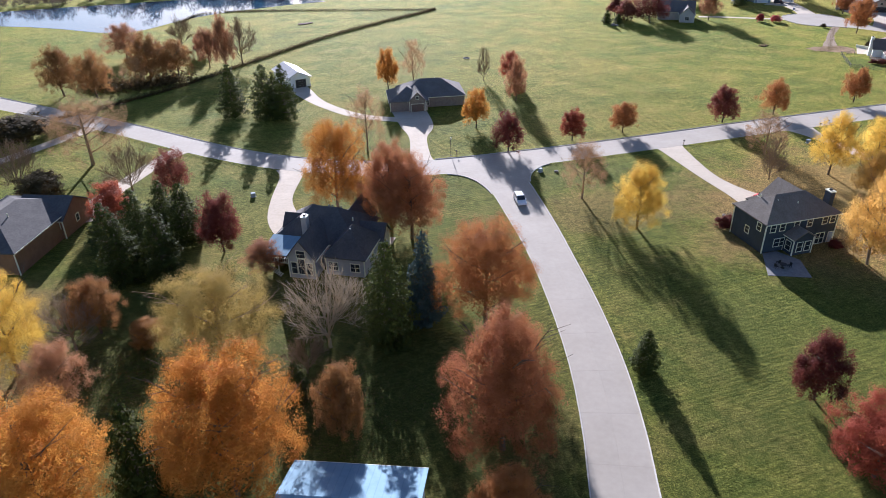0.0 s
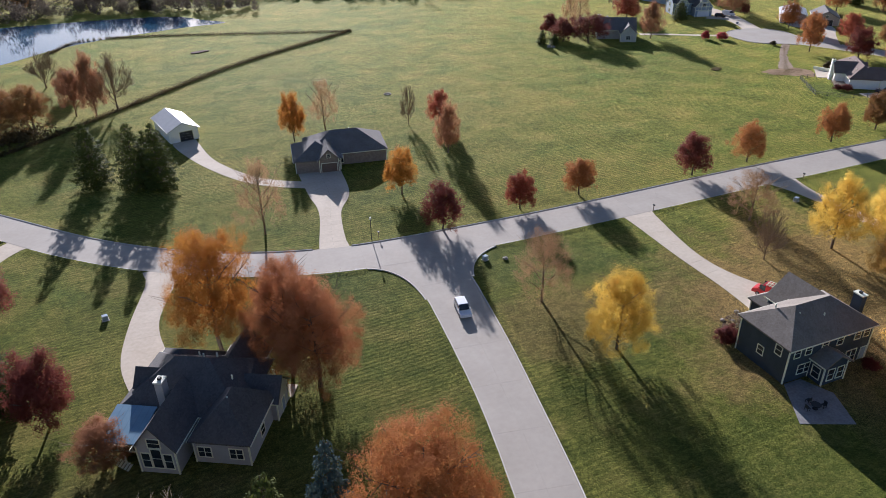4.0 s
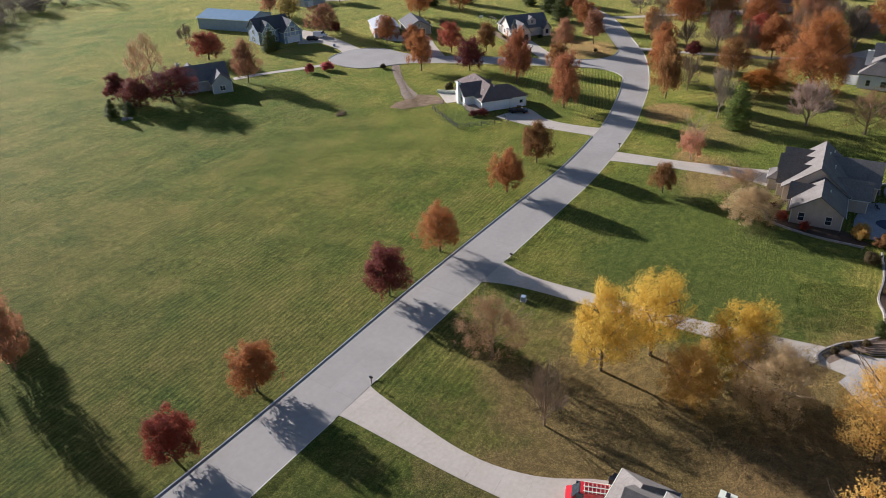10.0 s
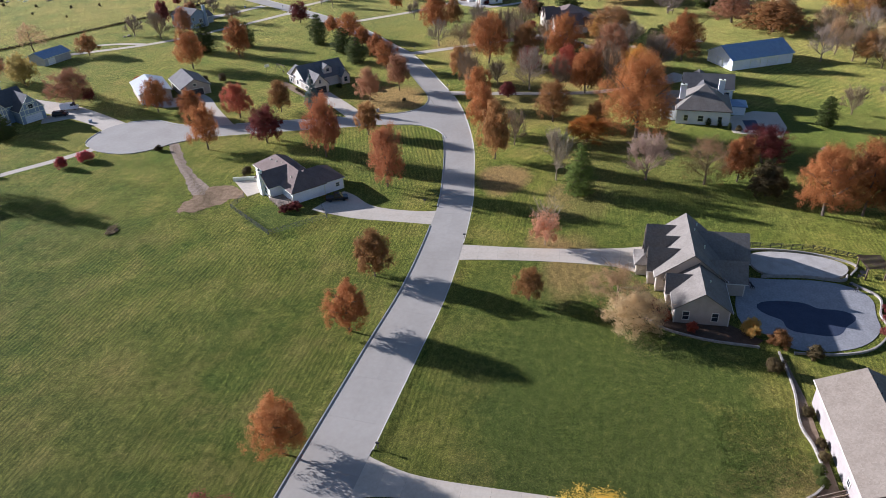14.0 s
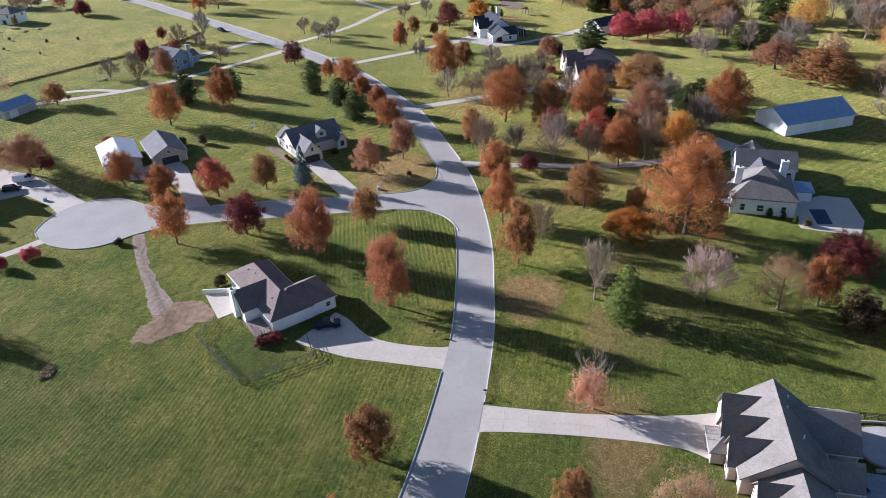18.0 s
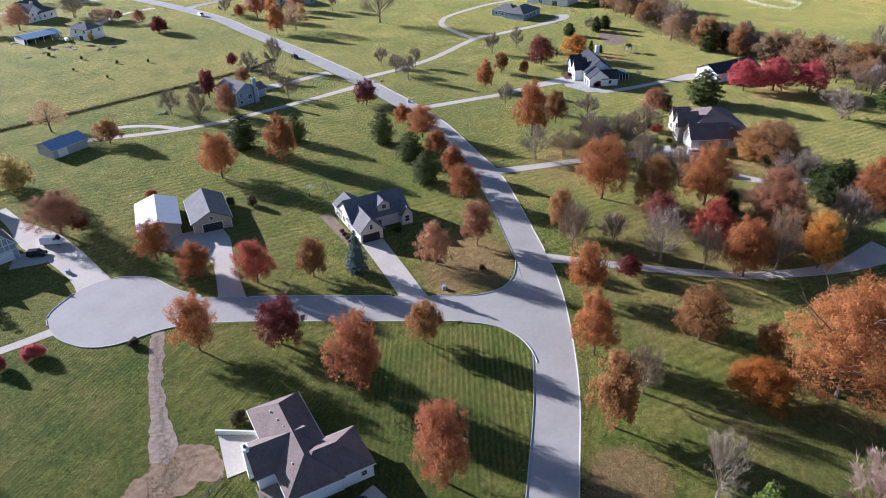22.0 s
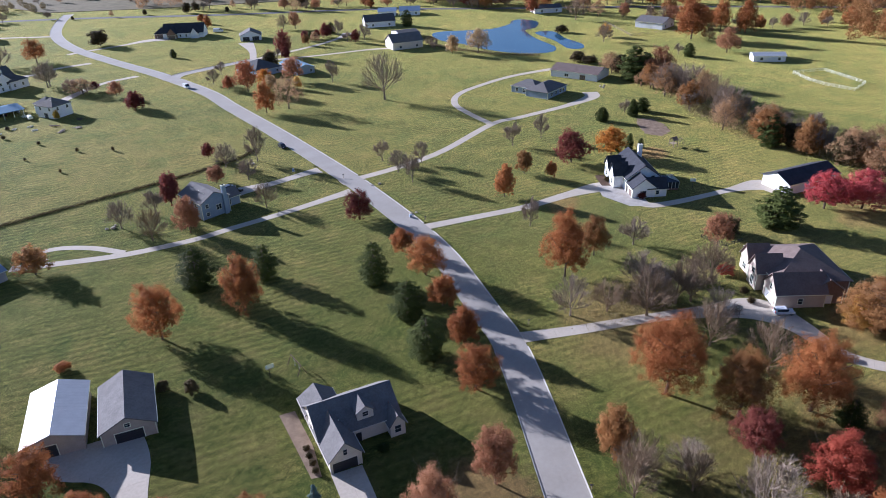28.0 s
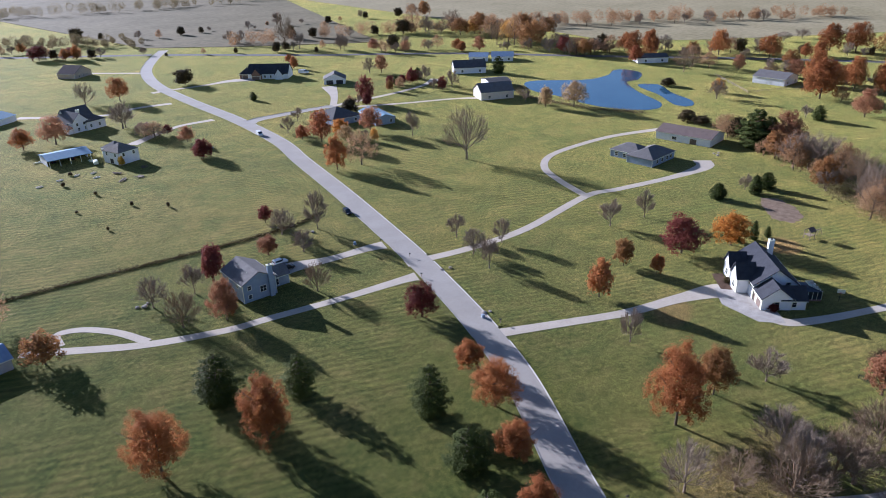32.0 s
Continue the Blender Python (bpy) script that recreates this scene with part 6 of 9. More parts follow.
# two-storey dark blue house
house("house", 84.4, 92.6, 0.5, "dark blue two-storey house with charcoal hip roof and white windows", "house",
      [(0, 15.4, 0, 9.0, 6.0, 8.9, "hx"), (8.5, 15.5, 5, 12.5, 5.0, 8.0, "gy"), (8.0, 18.5, 9.02, 15.0, 3.3, 5.6, "hx"), (4.5, 8.6, -2.4, 0.02, 3.4, 4.6, "gy")],
      walls="navy", roof="r_taupe",       openings=win_row(0, "s", (-6.6, -4.9, -1.6), 4.1) + win_row(0, "s", (1.2, 4.2, 6.2), 4.1) + [(0, "s", 4.2, 1.0, 2.4, 1.5, "win"), (0, "s", -4.6, 0.1, 1.8, 2.1, "win"), (3, "s", -1.0, 0.7, 1.1, 1.8, "win"), (3, "s", 0.7, 0.7, 1.1, 1.8, "win"),
                (3, "w", 0, 0.7, 1.2, 1.7, "win"), (0, "w", -2.7, 3.9, 1.0, 1.4, "win"), (0, "w", 0.2, 2.0, 1.0, 1.3, "win"), (0, "s", -6.9, 0, 1.0, 2.1, "door"), (2, "n", -2.6, 0, 4.6, 2.2, "garage_white"), (2, "n", 2.6, 0, 2.6, 2.2, "garage_white")],
      chimneys=[(15.9, 3.6, 0.9, 1.5, 8.6)], vents=[(3, 6.4, 8.3), (4.4, 3.5, 8.2), (8, 2.5, 7.8)])
# ranch house with stone front
house("house", 37.0, 194.5, -8, "single-storey ranch house with dark grey hip roof and grey-brown stone walls", "house",
      [(3, 22, 3.0, 15.5, 3.1, 6.6, "hx"), (0, 10.6, 0, 12, 3.05, 5.6, "hy"), (5.5, 10.0, -0.8, 6, 3.3, 5.6, "gy")], walls="rubble", roof="r_grey",
      openings=[(1, "s", -2.9, 0, 4.2, 2.2, "garage_brown"), (2, "s", 0, 0, 3.6, 2.2, "garage_brown"), (0, "s", 2.0, 0.6, 1.9, 1.7, "win"), (0, "s", 6.6, 0.6, 1.9, 1.7, "win"), (0, "s", 4.3, 0, 1.1, 2.1, "door"), (2, "s", 0, 3.6, 0.7, 0.8, "win"), (0, "e", 0, 0.9, 1.4, 1.3, "win")],
      vents=[(14, 10, 6.4), (9, 9, 6.2)])
house("shed", 10.4, 228.0, 13, "white gable-roofed outbuilding with a dark open door", "barn", [(0, 7.6, 0, 15, 3.2, 5.0, "gy")], walls="white", roof="r_white", openings=[(0, "s", -0.6, 0, 3.4, 2.6, "open")], group="outbuildings")
# corner house with screened porch
corner_house = house("house", 0.0, 118.5, -28, "grey house with charcoal gabled roof, tall rear windows", "house",
      [(0, 16, -1, 10.5, 4.0, 8.2, "hx"), (0.3, 8.6, 3.5, 11.8, 3.8, 7.0, "hy"), (5.4, 10.2, -7.2, 1.5, 4.3, 7.4, "gy"), (9.4, 14.6, 7, 13.6, 3.8, 7.0, "gy"), (11.4, 18.4, -5.0, 4, 3.9, 7.3, "hy"), (15.0, 19.2, 3.0, 7.4, 3.4, 5.6, "gx")], walls="grey", roof="r_dark",
      openings=[(2, "s", -1.4, 0.9, 1.0, 2.2, "win"), (2, "s", 0, 0.9, 1.2, 2.9, "win"), (2, "s", 1.4, 0.9, 1.0, 2.2, "win"), (2, "s", 0, 4.1, 1.5, 1.3, "win"), (2, "w", 1.6, 1.4, 1.0, 1.8, "win"), (4, "s", -1.8, 1.0, 1.6, 1.5, "win"), (4, "s", 2.2, 1.0, 1.6, 1.5, "win"),
                (1, "w", -2.5, 1.2, 1.2, 1.4, "win"), (1, "w", 2.5, 1.2, 1.2, 1.4, "win"), (1, "n", 0, 0, 4.8, 2.2, "garage_white"), (3, "n", 0, 0.9, 1.8, 1.8, "win"), (4, "e", 0, 1.0, 1.2, 1.4, "win"), (5, "e", 0, 0, 1.0, 2.1, "door")],
      chimneys=[(6.3, -0.6, 1.0, 1.3, 8.7)], dormers=[(0.7, 5.2, 2.2, 5.4, 5.0, 6.9, "gx", "w")], vents=[(9.2, 5.6, 8.0), (8.2, 6.4, 7.6), (10.4, 6.8, 7.3), (14.2, 2.4, 7.4), (15.0, -1.4, 7.2)])
part("entry_post", boxes((16.4, 16.7, 9.6, 9.9, 0, 2.9)), M["trim"], corner_house, "white porch post at the entry")
part("entry_slab", boxes((16.2, 19.6, 7.6, 10.2, -0.02, 0.12)), M["drive"], corner_house, "pale entry slab")
porch = new("screened_porch")
porch.parent = corner_house
porch["label"] = "white screened porch with blue metal roof on posts"
px0, px1, py0, py1 = 0.4, 5.3, -6.2, -1.1
part("deck", boxes((px0, px1, py0, py1, 1.9, 2.1)), M["wood"], porch)
for a, b in ((px0, py0), (px1, py0), (px0, py1), (px1, py1), ((px0 + px1) / 2, py0)):
    part("post", boxes((a - 0.09, a + 0.09, b - 0.09, b + 0.09, 0, 3.9)), M["trim"], porch)
pr = bmesh.new()
for q, z in (((px0 - 0.35, py0 - 0.6), 3.85), ((px1 + 0.05, py0 - 0.6), 3.85), ((px1 + 0.05, py1), 4.75), ((px0 - 0.35, py1), 4.75)):
    pr.verts.new((*q, z)), pr.verts.new((*q, z + 0.12))
pv_ = list(pr.verts)
for q in ((1, 3, 5, 7), (6, 4, 2, 0), (0, 2, 3, 1), (2, 4, 5, 3), (4, 6, 7, 5), (6, 0, 1, 7)):
    pr.faces.new([pv_[i] for i in q])
part("porch_roof", pr, M["r_sky"], porch, "ribbed pale blue metal roof")
for a0, a1, b0, b1 in ((px0, px1, py0, py0), (px0, px0, py0, py1)):
    part("rail", boxes((a0 - 0.04, a1 + 0.04, b0 - 0.04, b1 + 0.04, 3.0, 3.1), (a0 - 0.04, a1 + 0.04, b0 - 0.04, b1 + 0.04, 2.1, 2.22)), M["trim"], porch)
    k = 14
    for i in range(k):
        u, w_ = a0 + (a1 - a0) * i / (k - 1), b0 + (b1 - b0) * i / (k - 1)
        part("baluster", boxes((u - 0.03, u + 0.03, w_ - 0.03, w_ + 0.03, 2.2, 3.0)), M["trim"], porch)
for i in range(9):
    part("step", boxes((px0 + 0.6 + 0.3 * i, px0 + 0.9 + 0.3 * i, py0 - 1.2, py0 - 0.1, 1.9 - 0.21 * (i + 1), 1.96 - 0.21 * (i + 1))), M["trim"], porch)
# brown house, west
house("house", -45.0, 124.5, -20, "brown-sided house with charcoal roof and a white rear balcony", "house",
      [(-16, 0, 0, 23, 4.6, 7.6, "hy"), (-9, 0.6, 14, 24, 4.0, 6.8, "gx")], walls="brownsiding", roof="r_dark",
      openings=[(0, "e", -3, 2.2, 1.0, 1.3, "win"), (0, "s", 3, 2.6, 2.2, 1.4, "win"), (0, "s", -3, 2.6, 2.2, 1.4, "win"), (0, "s", 5.5, 0.4, 1.0, 1.3, "win"), (1, "e", 0, 1.6, 1.0, 1.4, "win")], vents=[(-6, 9, 7.4)])
house("barn", -3.6, 55.6, -21, "long shed with pale blue-white metal roof", "barn", [(0, 14.6, -6, 6, 3.6, 5.2, "gx")], walls="white", roof="r_sky", openings=[(0, "n", 0, 0, 3, 2.4, "garage_white")], vents=[(7, -3.5, 4.4)], group="outbuildings")
# house by the open field
house("house", 176, 285, -30, "grey stone house half hidden among maroon trees", "house", [(0, 15, 0, 9, 3.6, 7.4, "gx"), (9, 15, -5, 3, 3.4, 6.2, "gy"), (1, 8, 6, 13, 3.4, 6.4, "gy")], walls="grey", roof="r_grey",
      openings=win_row(0, "s", (-5, -2), 1.0) + [(1, "s", 0, 0.9, 1.6, 1.4, "win"), (1, "e", 0, 0.9, 1.2, 1.4, "win")], chimneys=[(1.0, 9.5, 1.0, 1.2, 7.4)])
# white house with brown roof
white_house = house("house", 208.5, 193.0, -36.6, "white house with brown shingled hip roof and rear deck", "house",
      [(0, 8.4, 0, 21.5, 3.2, 6.0, "hy"), (1.5, 13.6, 0.2, 8.6, 3.15, 5.7, "hx"), (-3.0, 6, 6.2, 13.8, 3.2, 5.8, "gx")], walls="white", roof="r_brown",
      openings=[(1, "s", 1.5, 0, 4.8, 2.2, "garage_white"), (1, "s", 4.9, 0, 0.9, 2.1, "door"), (1, "s", -4.5, 1.1, 0.9, 0.9, "win"), (0, "w", 8.5, 1.0, 1.3, 1.3, "win"), (2, "w", 1.5, 0.8, 1.4, 1.6, "win"), (2, "w", -1.5, 0.8, 1.4, 1.6, "win"), (2, "s", -3.0, 0.4, 1.8, 2.0, "win"), (1, "e", 0, 1, 1.2, 1.2, "win")],
      chimneys=[(-3.4, 10.2, 0.9, 1.4, 6.2)], vents=[(2.6, 17, 5.2), (3.0, 14.4, 5.4), (3.4, 12.2, 5.5), (5.4, 10, 5.6), (5.2, 4, 5.0), (2.2, 4.5, 4.8)])
deck = new("deck")
deck.parent = white_house
deck["label"] = "weathered timber deck with railing and furniture"
for i in range(16):
    part("board", boxes((-3.6 + i * 0.235, -3.38 + i * 0.235, 0.4, 6.0, 0.5, 0.56)), M["wood"], deck)
for i in range(7):
    part("post", boxes((-3.66, -3.56, 0.4 + i * 0.93, 0.5 + i * 0.93, 0, 1.5)), M["wood"], deck)
    part("post", boxes((-3.66 + i * 0.62, -3.56 + i * 0.62, 0.36, 0.46, 0, 1.5)), M["wood"], deck)
part("rail", boxes((-3.68, -3.54, 0.36, 6.1, 1.5, 1.57), (-3.68, 0.2, 0.34, 0.48, 1.5, 1.57), (-3.65, -3.57, 0.36, 6.1, 1.0, 1.05), (-3.68, 0.2, 0.38, 0.44, 1.0, 1.05)), M["wood"], deck)
for name, ring, z0, z1, mat, words in (("terrace", [(-6.9, 11.5), (-3.1, 11.6), (-3.1, 13.9), (-0.05, 13.9), (-0.1, 18.2), (-5.9, 22.0)], -0.02, 0.10, "drive", "pale beige concrete terrace"),
                                       ("garden_wall", [(-6.2, 22.2), (-0.1, 18.3), (0.06, 18.55), (-6.04, 22.45)], 0, 1.0, "trim", "low white garden wall")):
    piece = prism(name, ring, z0, z1, M[mat])
    piece.parent = white_house
    piece["label"] = words
# stone house with pool
pool_house = house("house", 183.8, 97.2, 6, "tan and grey stone house with weathered grey gabled roofs", "house",
      [(9.5, 25, -0.5, 11.5, 3.4, 8.2, "gx"), (0, 12, 0, 9.0, 3.2, 6.4, "gx"), (11.8, 15.4, 5.5, 12.8, 3.6, 6.8, "gy"), (16.2, 19.6, 5.5, 13.2, 3.6, 7.0, "gy"), (20.6, 24.6, 5.5, 12.6, 3.6, 6.8, "gy"),
       (16.6, 25.4, -5.5, 4, 3.3, 6.8, "gy"), (9.7, 14.6, -4.0, 2, 3.2, 5.8, "gy"), (5.0, 8.6, 4.5, 9.9, 3.2, 5.6, "gy"), (14.6, 19.4, 11.6, 14.8, 2.7, 3.9, "hx")], walls="tansiding", roof="r_taupe", trim="creamtrim",
      openings=[(1, "w", -2.2, 0.9, 1.0, 1.6, "win"), (1, "w", 2.6, 0.9, 1.0, 1.6, "win"), (2, "n", 0, 0.8, 1.6, 1.6, "win"), (3, "n", 0, 0.8, 1.8, 2.2, "win"), (4, "n", 0, 0, 3.2, 2.2, "garage_tan"), (1, "n", -1, 0, 4.6, 2.2, "garage_tan"), (5, "s", 0, 0.8, 2.4, 1.8, "win"), (6, "s", 0, 0.8, 1.8, 1.8, "win"), (2, "w", 0, 1, 1.0, 1.4, "win")],
      vents=[(15, 3, 6.9), (20, 4.4, 7.6), (23, 3.6, 7.1), (5, 3, 5.6)])
tagged(prism("patio", smooth_ring([(179.6, 87.2), (180.7, 81.1), (183.7, 75.7), (188.9, 72.3), (193.4, 72.6), (198.7, 71.8), (202.3, 75.4), (202.6, 81.8), (201.0, 88.6), (200.6, 95.0), (184.6, 96.0), (182.8, 89.6)]), -0.03, 0.07, M["patio"]), "pale grey concrete pool terrace behind the stone house", "patio", kind="structure")
tagged(prism("garden_bed", smooth_ring([(201.8, 90.0), (203.4, 83.2), (203.6, 76.2), (209.6, 73.8), (212.0, 82.0), (210.4, 92.2), (205.2, 92.6)]), -0.03, 0.42, M["gravel"]), "raised gravel bed above the pool terrace", "bed", kind="structure")
pool = blob("swimming_pool", 189.8, 83.8, 6.6, 5.0, 105, 0.085, M["pool_cover"], "kidney-shaped swimming pool under a dark winter cover", "pool", 0.3, 12, "thing")
# pergola at the terrace's end
pg = base("pergola", pose(205.6, 68.9, 0.02, 0, 0, 12), "dark timber pergola over a seating corner", "pergola")
for a in (0, 4):
    for b in (0, 3.4):
        part("post", boxes((a - 0.1, a + 0.1, b - 0.1, b + 0.1, 0, 2.5)), M["darkwood"], pg)
for b in (0, 3.4):
    part("beam", boxes((-0.5, 4.5, b - 0.07, b + 0.07, 2.5, 2.75)), M["darkwood"], pg)
for i in range(12):
    part("rafter", boxes((-0.4 + i * 0.42, -0.32 + i * 0.42, -0.5, 3.9, 2.75, 2.92)), M["darkwood"], pg)
# machine shed
machine_shed = house("barn", 148.0, 71.5, 7, "long tan-roofed machine shed with taupe walls", "barn", [(0, 20.9, 0, 12.0, 4.2, 7.0, "gx")], walls="white", roof="r_tan", trim="creamtrim", wallmats=["taupe"],
      openings=[(0, "w", 0.0, 0, 4.8, 3.4, "garage_tan"), (0, "w", 4.3, 0, 1.0, 2.1, "door"), (0, "n", -6, 1.2, 0.9, 0.9, "win")], group="outbuildings")
for yy in (2.6, 9.4):
    part("batten", boxes((-0.05, 0.01, yy - 0.07, yy + 0.07, 0, 5.0)), M["trim"], machine_shed, "pale wall batten")
for yy, zz in ((3.3, 3.5), (8.7, 3.5)):
    part("door_surround", boxes((-0.06, 0.01, yy - 0.1, yy + 0.1, 0, zz)), M["trim"], machine_shed, "pale door surround")
part("door_surround", boxes((-0.06, 0.01, 3.9, 8.1, 3.95, 4.15)), M["trim"], machine_shed, "pale door surround")
for a, b in (((3.3, 3.5), (3.9, 4.05)), ((8.7, 3.5), (8.1, 4.05))):
    rod("door_surround", (-0.03, a[0], a[1]), (-0.03, b[0], b[1]), 0.1, M["trim"], machine_shed, "pale door surround", 4)
for i in range(11):
    rod("ridge_vent", (1.5 + i * 1.8, 5.9, 7.15), (1.5 + i * 1.8, 5.9, 7.42), 0.1, M["black"], machine_shed, "small dark ridge vent")
# white house in the east wood, and its barn
house("house", 281.0, 93.5, 2, "large white house with grey hip roofs and brick chimneys", "house",
      [(0, 14, 0, 14.4, 4.4, 9.6, "hx"), (15.5, 24, -1.5, 12.5, 5.8, 8.8, "gy"), (11, 17, 3, 11, 4.4, 7.6, "gx"), (2.5, 6.5, 12, 18.4, 3.4, 5.6, "gy"), (8, 12.5, 12, 18.8, 3.6, 6.2, "gy"), (23.8, 31, 3, 12, 3.6, 6.6, "gx"), (9.5, 15, -5.0, 0.2, 2.7, 3.6, "hx")], walls="white", roof="r_dark",
      roofs=["r_taupe", "r_dark", "r_dark", "r_dark", "r_dark", "r_taupe", "r_blue"],
      openings=[(0, "w", 4.6, 1.0, 1.0, 1.6, "win"), (0, "w", 0.6, 1.0, 1.4, 1.6, "win"), (0, "w", -4.6, 1.0, 1.0, 1.6, "win"), (1, "w", -5.5, 3.4, 1.2, 1.3, "win"), (0, "s", -3, 0.9, 1.6, 1.8, "win"), (0, "s", 3.6, 0.9, 1.6, 1.8, "win"), (3, "n", 0, 0.9, 1.4, 1.5, "win"), (4, "n", 0, 0, 3.4, 2.2, "garage_white"), (1, "s", 0, 1.0, 1.6, 1.5, "win")],
      chimneys=[(5.0, 13.2, 1.2, 1.6, 9.8), (10.5, 2.4, 1.2, 1.6, 9.9)], chimney_mat="white", vents=[(4, 5, 7.0)])
tagged(prism("patio", [(275, 80), (283, 78), (295, 79.5), (295, 86), (289, 93), (281, 93.3), (276, 92.4)], -0.03, 0.06, M["drive"]), "pale terrace round a small pool", "patio", kind="structure")
tagged(prism("swimming_pool", [(278.8, 88.6), (279.6, 85.2), (287.2, 85.9), (286.4, 89.6)], -0.03, 0.08, M["pool_cover"]), "small rectangular swimming pool with dark cover", "pool")
house("barn", 334.7, 90.6, -56, "long white barn with blue metal roof", "barn", [(0, 24.5, 0, 14, 3.6, 7.0, "gx")], walls="white", roof="r_blue", openings=[(0, "s", -4, 0, 4, 2.8, "garage_white"), (0, "s", 3, 0, 4, 2.8, "garage_white"), (0, "w", 0, 0, 3, 2.8, "garage_white")], group="outbuildings")
# half-timbered blue house
timber_house = house("house", 232.5, 310.7, -19, "blue-grey house with white half-timbered gables", "house",
      [(0, 14, 0, 10, 5.4, 9.2, "gx"), (8.5, 16, -5, 5, 4.4, 8.6, "gy"), (1, 6, -2, 4, 5.4, 8.6, "gy")], walls="bluegrey", roof="r_dark",
      openings=[(1, "s", 0, 0, 5.0, 2.3, "garage_white"), (1, "s", 0, 4.2, 1.4, 1.4, "win"), (2, "s", 0, 3.8, 1.4, 1.4, "win"), (2, "s", 0, 0.9, 1.4, 1.6, "win"), (0, "w", 0, 3.6, 1.2, 1.4, "win"), (0, "w", 0, 0.9, 1.2, 1.4, "win")])
for gx0, gx1, gy, ge, gr in ((8.5, 16, -5, 4.4, 8.6), (1, 6, -2, 5.4, 8.6)):
    gm_ = (gx0 + gx1) / 2
    for lev in (0.0, 0.45):
        inset = (gx1 - gx0) / 2 * lev
        part("timber", boxes((gx0 + inset, gx1 - inset, gy - 0.06, gy + 0.01, ge + (gr - ge) * lev - 0.25, ge + (gr - ge) * lev)), M["trim"], timber_house, "white timber")
    for f in (-0.6, -0.3, 0.3, 0.6):
        u = gm_ + f * (gx1 - gx0) / 2
        part("timber", boxes((u - 0.09, u + 0.09, gy - 0.05, gy + 0.01, ge - 1.6 if gy < -3 else ge - 4.6, ge + (gr - ge) * (1 - abs(f)) - 0.3)), M["trim"], timber_house, "white timber")
    part("timber", boxes((gx0, gx1, gy - 0.06, gy + 0.01, ge - 1.85, ge - 1.62)), M["trim"], timber_house, "white timber")
    for s, a in ((-1, gx0), (1, gx1)):
        rod("bargeboard", (a + s * 0.4, gy - 0.5, ge - 0.42), (gm_, gy - 0.5, gr + 0.02), 0.14, M["trim"], timber_house, "white bargeboard", 4)
house("barn", 246.5, 331.7, 12, "grey pole barn with pale blue metal roof", "barn", [(0, 16, 0, 27, 4.6, 6.8, "gy")], walls="bluegrey", roof="r_sky", openings=[(0, "s", 3, 0, 4, 3, "garage_white")], group="outbuildings")
# two sheds at the court
house("shed", 262.6, 277.0, -43, "pole shed with white ribbed metal roof", "barn", [(0, 10.0, 0, 16.8, 3.5, 5.2, "gy")], walls="tansiding", roof="r_white", openings=[(0, "s", 1.4, 0, 3.6, 2.7, "open"), (0, "s", 4.2, 0, 1.0, 2.0, "door")], group="outbuildings")
house("garage", 271.0, 267.3, -41, "detached tan garage with grey shingled gable roof", "garage", [(0.3, 9.9, 0.3, 15.6, 3.1, 5.6, "gy")], walls="tansiding", roof="r_grey", openings=[(0, "s", 0, 0, 5.0, 2.3, "open"), (0, "s", 0, 3.3, 1.0, 0.8, "win"), (0, "w", 3, 1, 1.2, 1.1, "win")], group="outbuildings")
# gabled house with dormer
house("house", 283.4, 224.4, -38, "cream house with grey gabled roof, dormer and open garage", "house",
      [(0, 15.6, 5.6, 16.2, 3.3, 7.2, "gx"), (0, 5.8, 0, 9, 3.1, 6.2, "gy"), (13.0, 15.8, 3.6, 9, 3.1, 5.0, "gy"), (0, 6.4, 14, 19, 3.2, 5.4, "gy")], walls="cream", roof="r_grey", trim="creamtrim",
      openings=[(1, "s", 0.2, 0, 4.6, 2.2, "open"), (1, "s", 0, 3.3, 0.7, 1.2, "win"), (2, "s", 0, 0.9, 1.2, 1.6, "win"), (0, "s", 3, 0.9, 1.6, 1.4, "win"), (0, "s", 0.5, 0, 1.1, 2.1, "door"), (3, "w", 0, 0.7, 2.0, 1.8, "win"), (0, "w", 1, 0.9, 1.2, 1.4, "win")],
      dormers=[(7.6, 10.8, 6.4, 10.4, 5.9, 7.0, "gy", "s")], vents=[(3.4, 8, 5.0), (4.2, 7.2, 4.8)])
house("shed", 294.7, 346.5, -8, "long low shed with dark blue metal roof", "barn", [(0, 12.2, 0, 9.4, 3.0, 4.8, "gx")], walls="grey", roof="r_blue", openings=[(0, "s", 3, 0, 3, 2.4, "garage_white")], group="outbuildings")
# blue-grey house with brick chimney
house("house", 357.2, 321.8, -17, "blue-grey two-storey house with grey gable roof and brick chimney", "house",
      [(0, 9.8, 0, 13, 5.6, 8.2, "gy"), (8.8, 15.5, 3.4, 9, 3.2, 5.2, "gx")], walls="bluegrey", roof="r_grey",
      openings=[(0, "s", 3.0, 1.0, 1.0, 1.1, "win"), (0, "s", 3.0, 3.6, 1.0, 1.2, "win"), (0, "s", -1.0, 2.0, 1.7, 1.7, "win"), (0, "w", -3, 3.6, 1.1, 1.2, "win"), (0, "w", 3, 3.6, 1.1, 1.2, "win"), (0, "w", 0, 1.0, 1.1, 1.3, "win"), (1, "s", 1.0, 0.6, 2.0, 1.8, "win"), (1, "e", 0, 0, 4.6, 2.2, "garage_white")],
      chimneys=[(8.2, -0.45, 1.3, 0.9, 9.4)], chimney_mat="bluegrey", vents=[(3, 3, 7.2), (3.2, 6, 7.3), (3.4, 9, 7.4)])
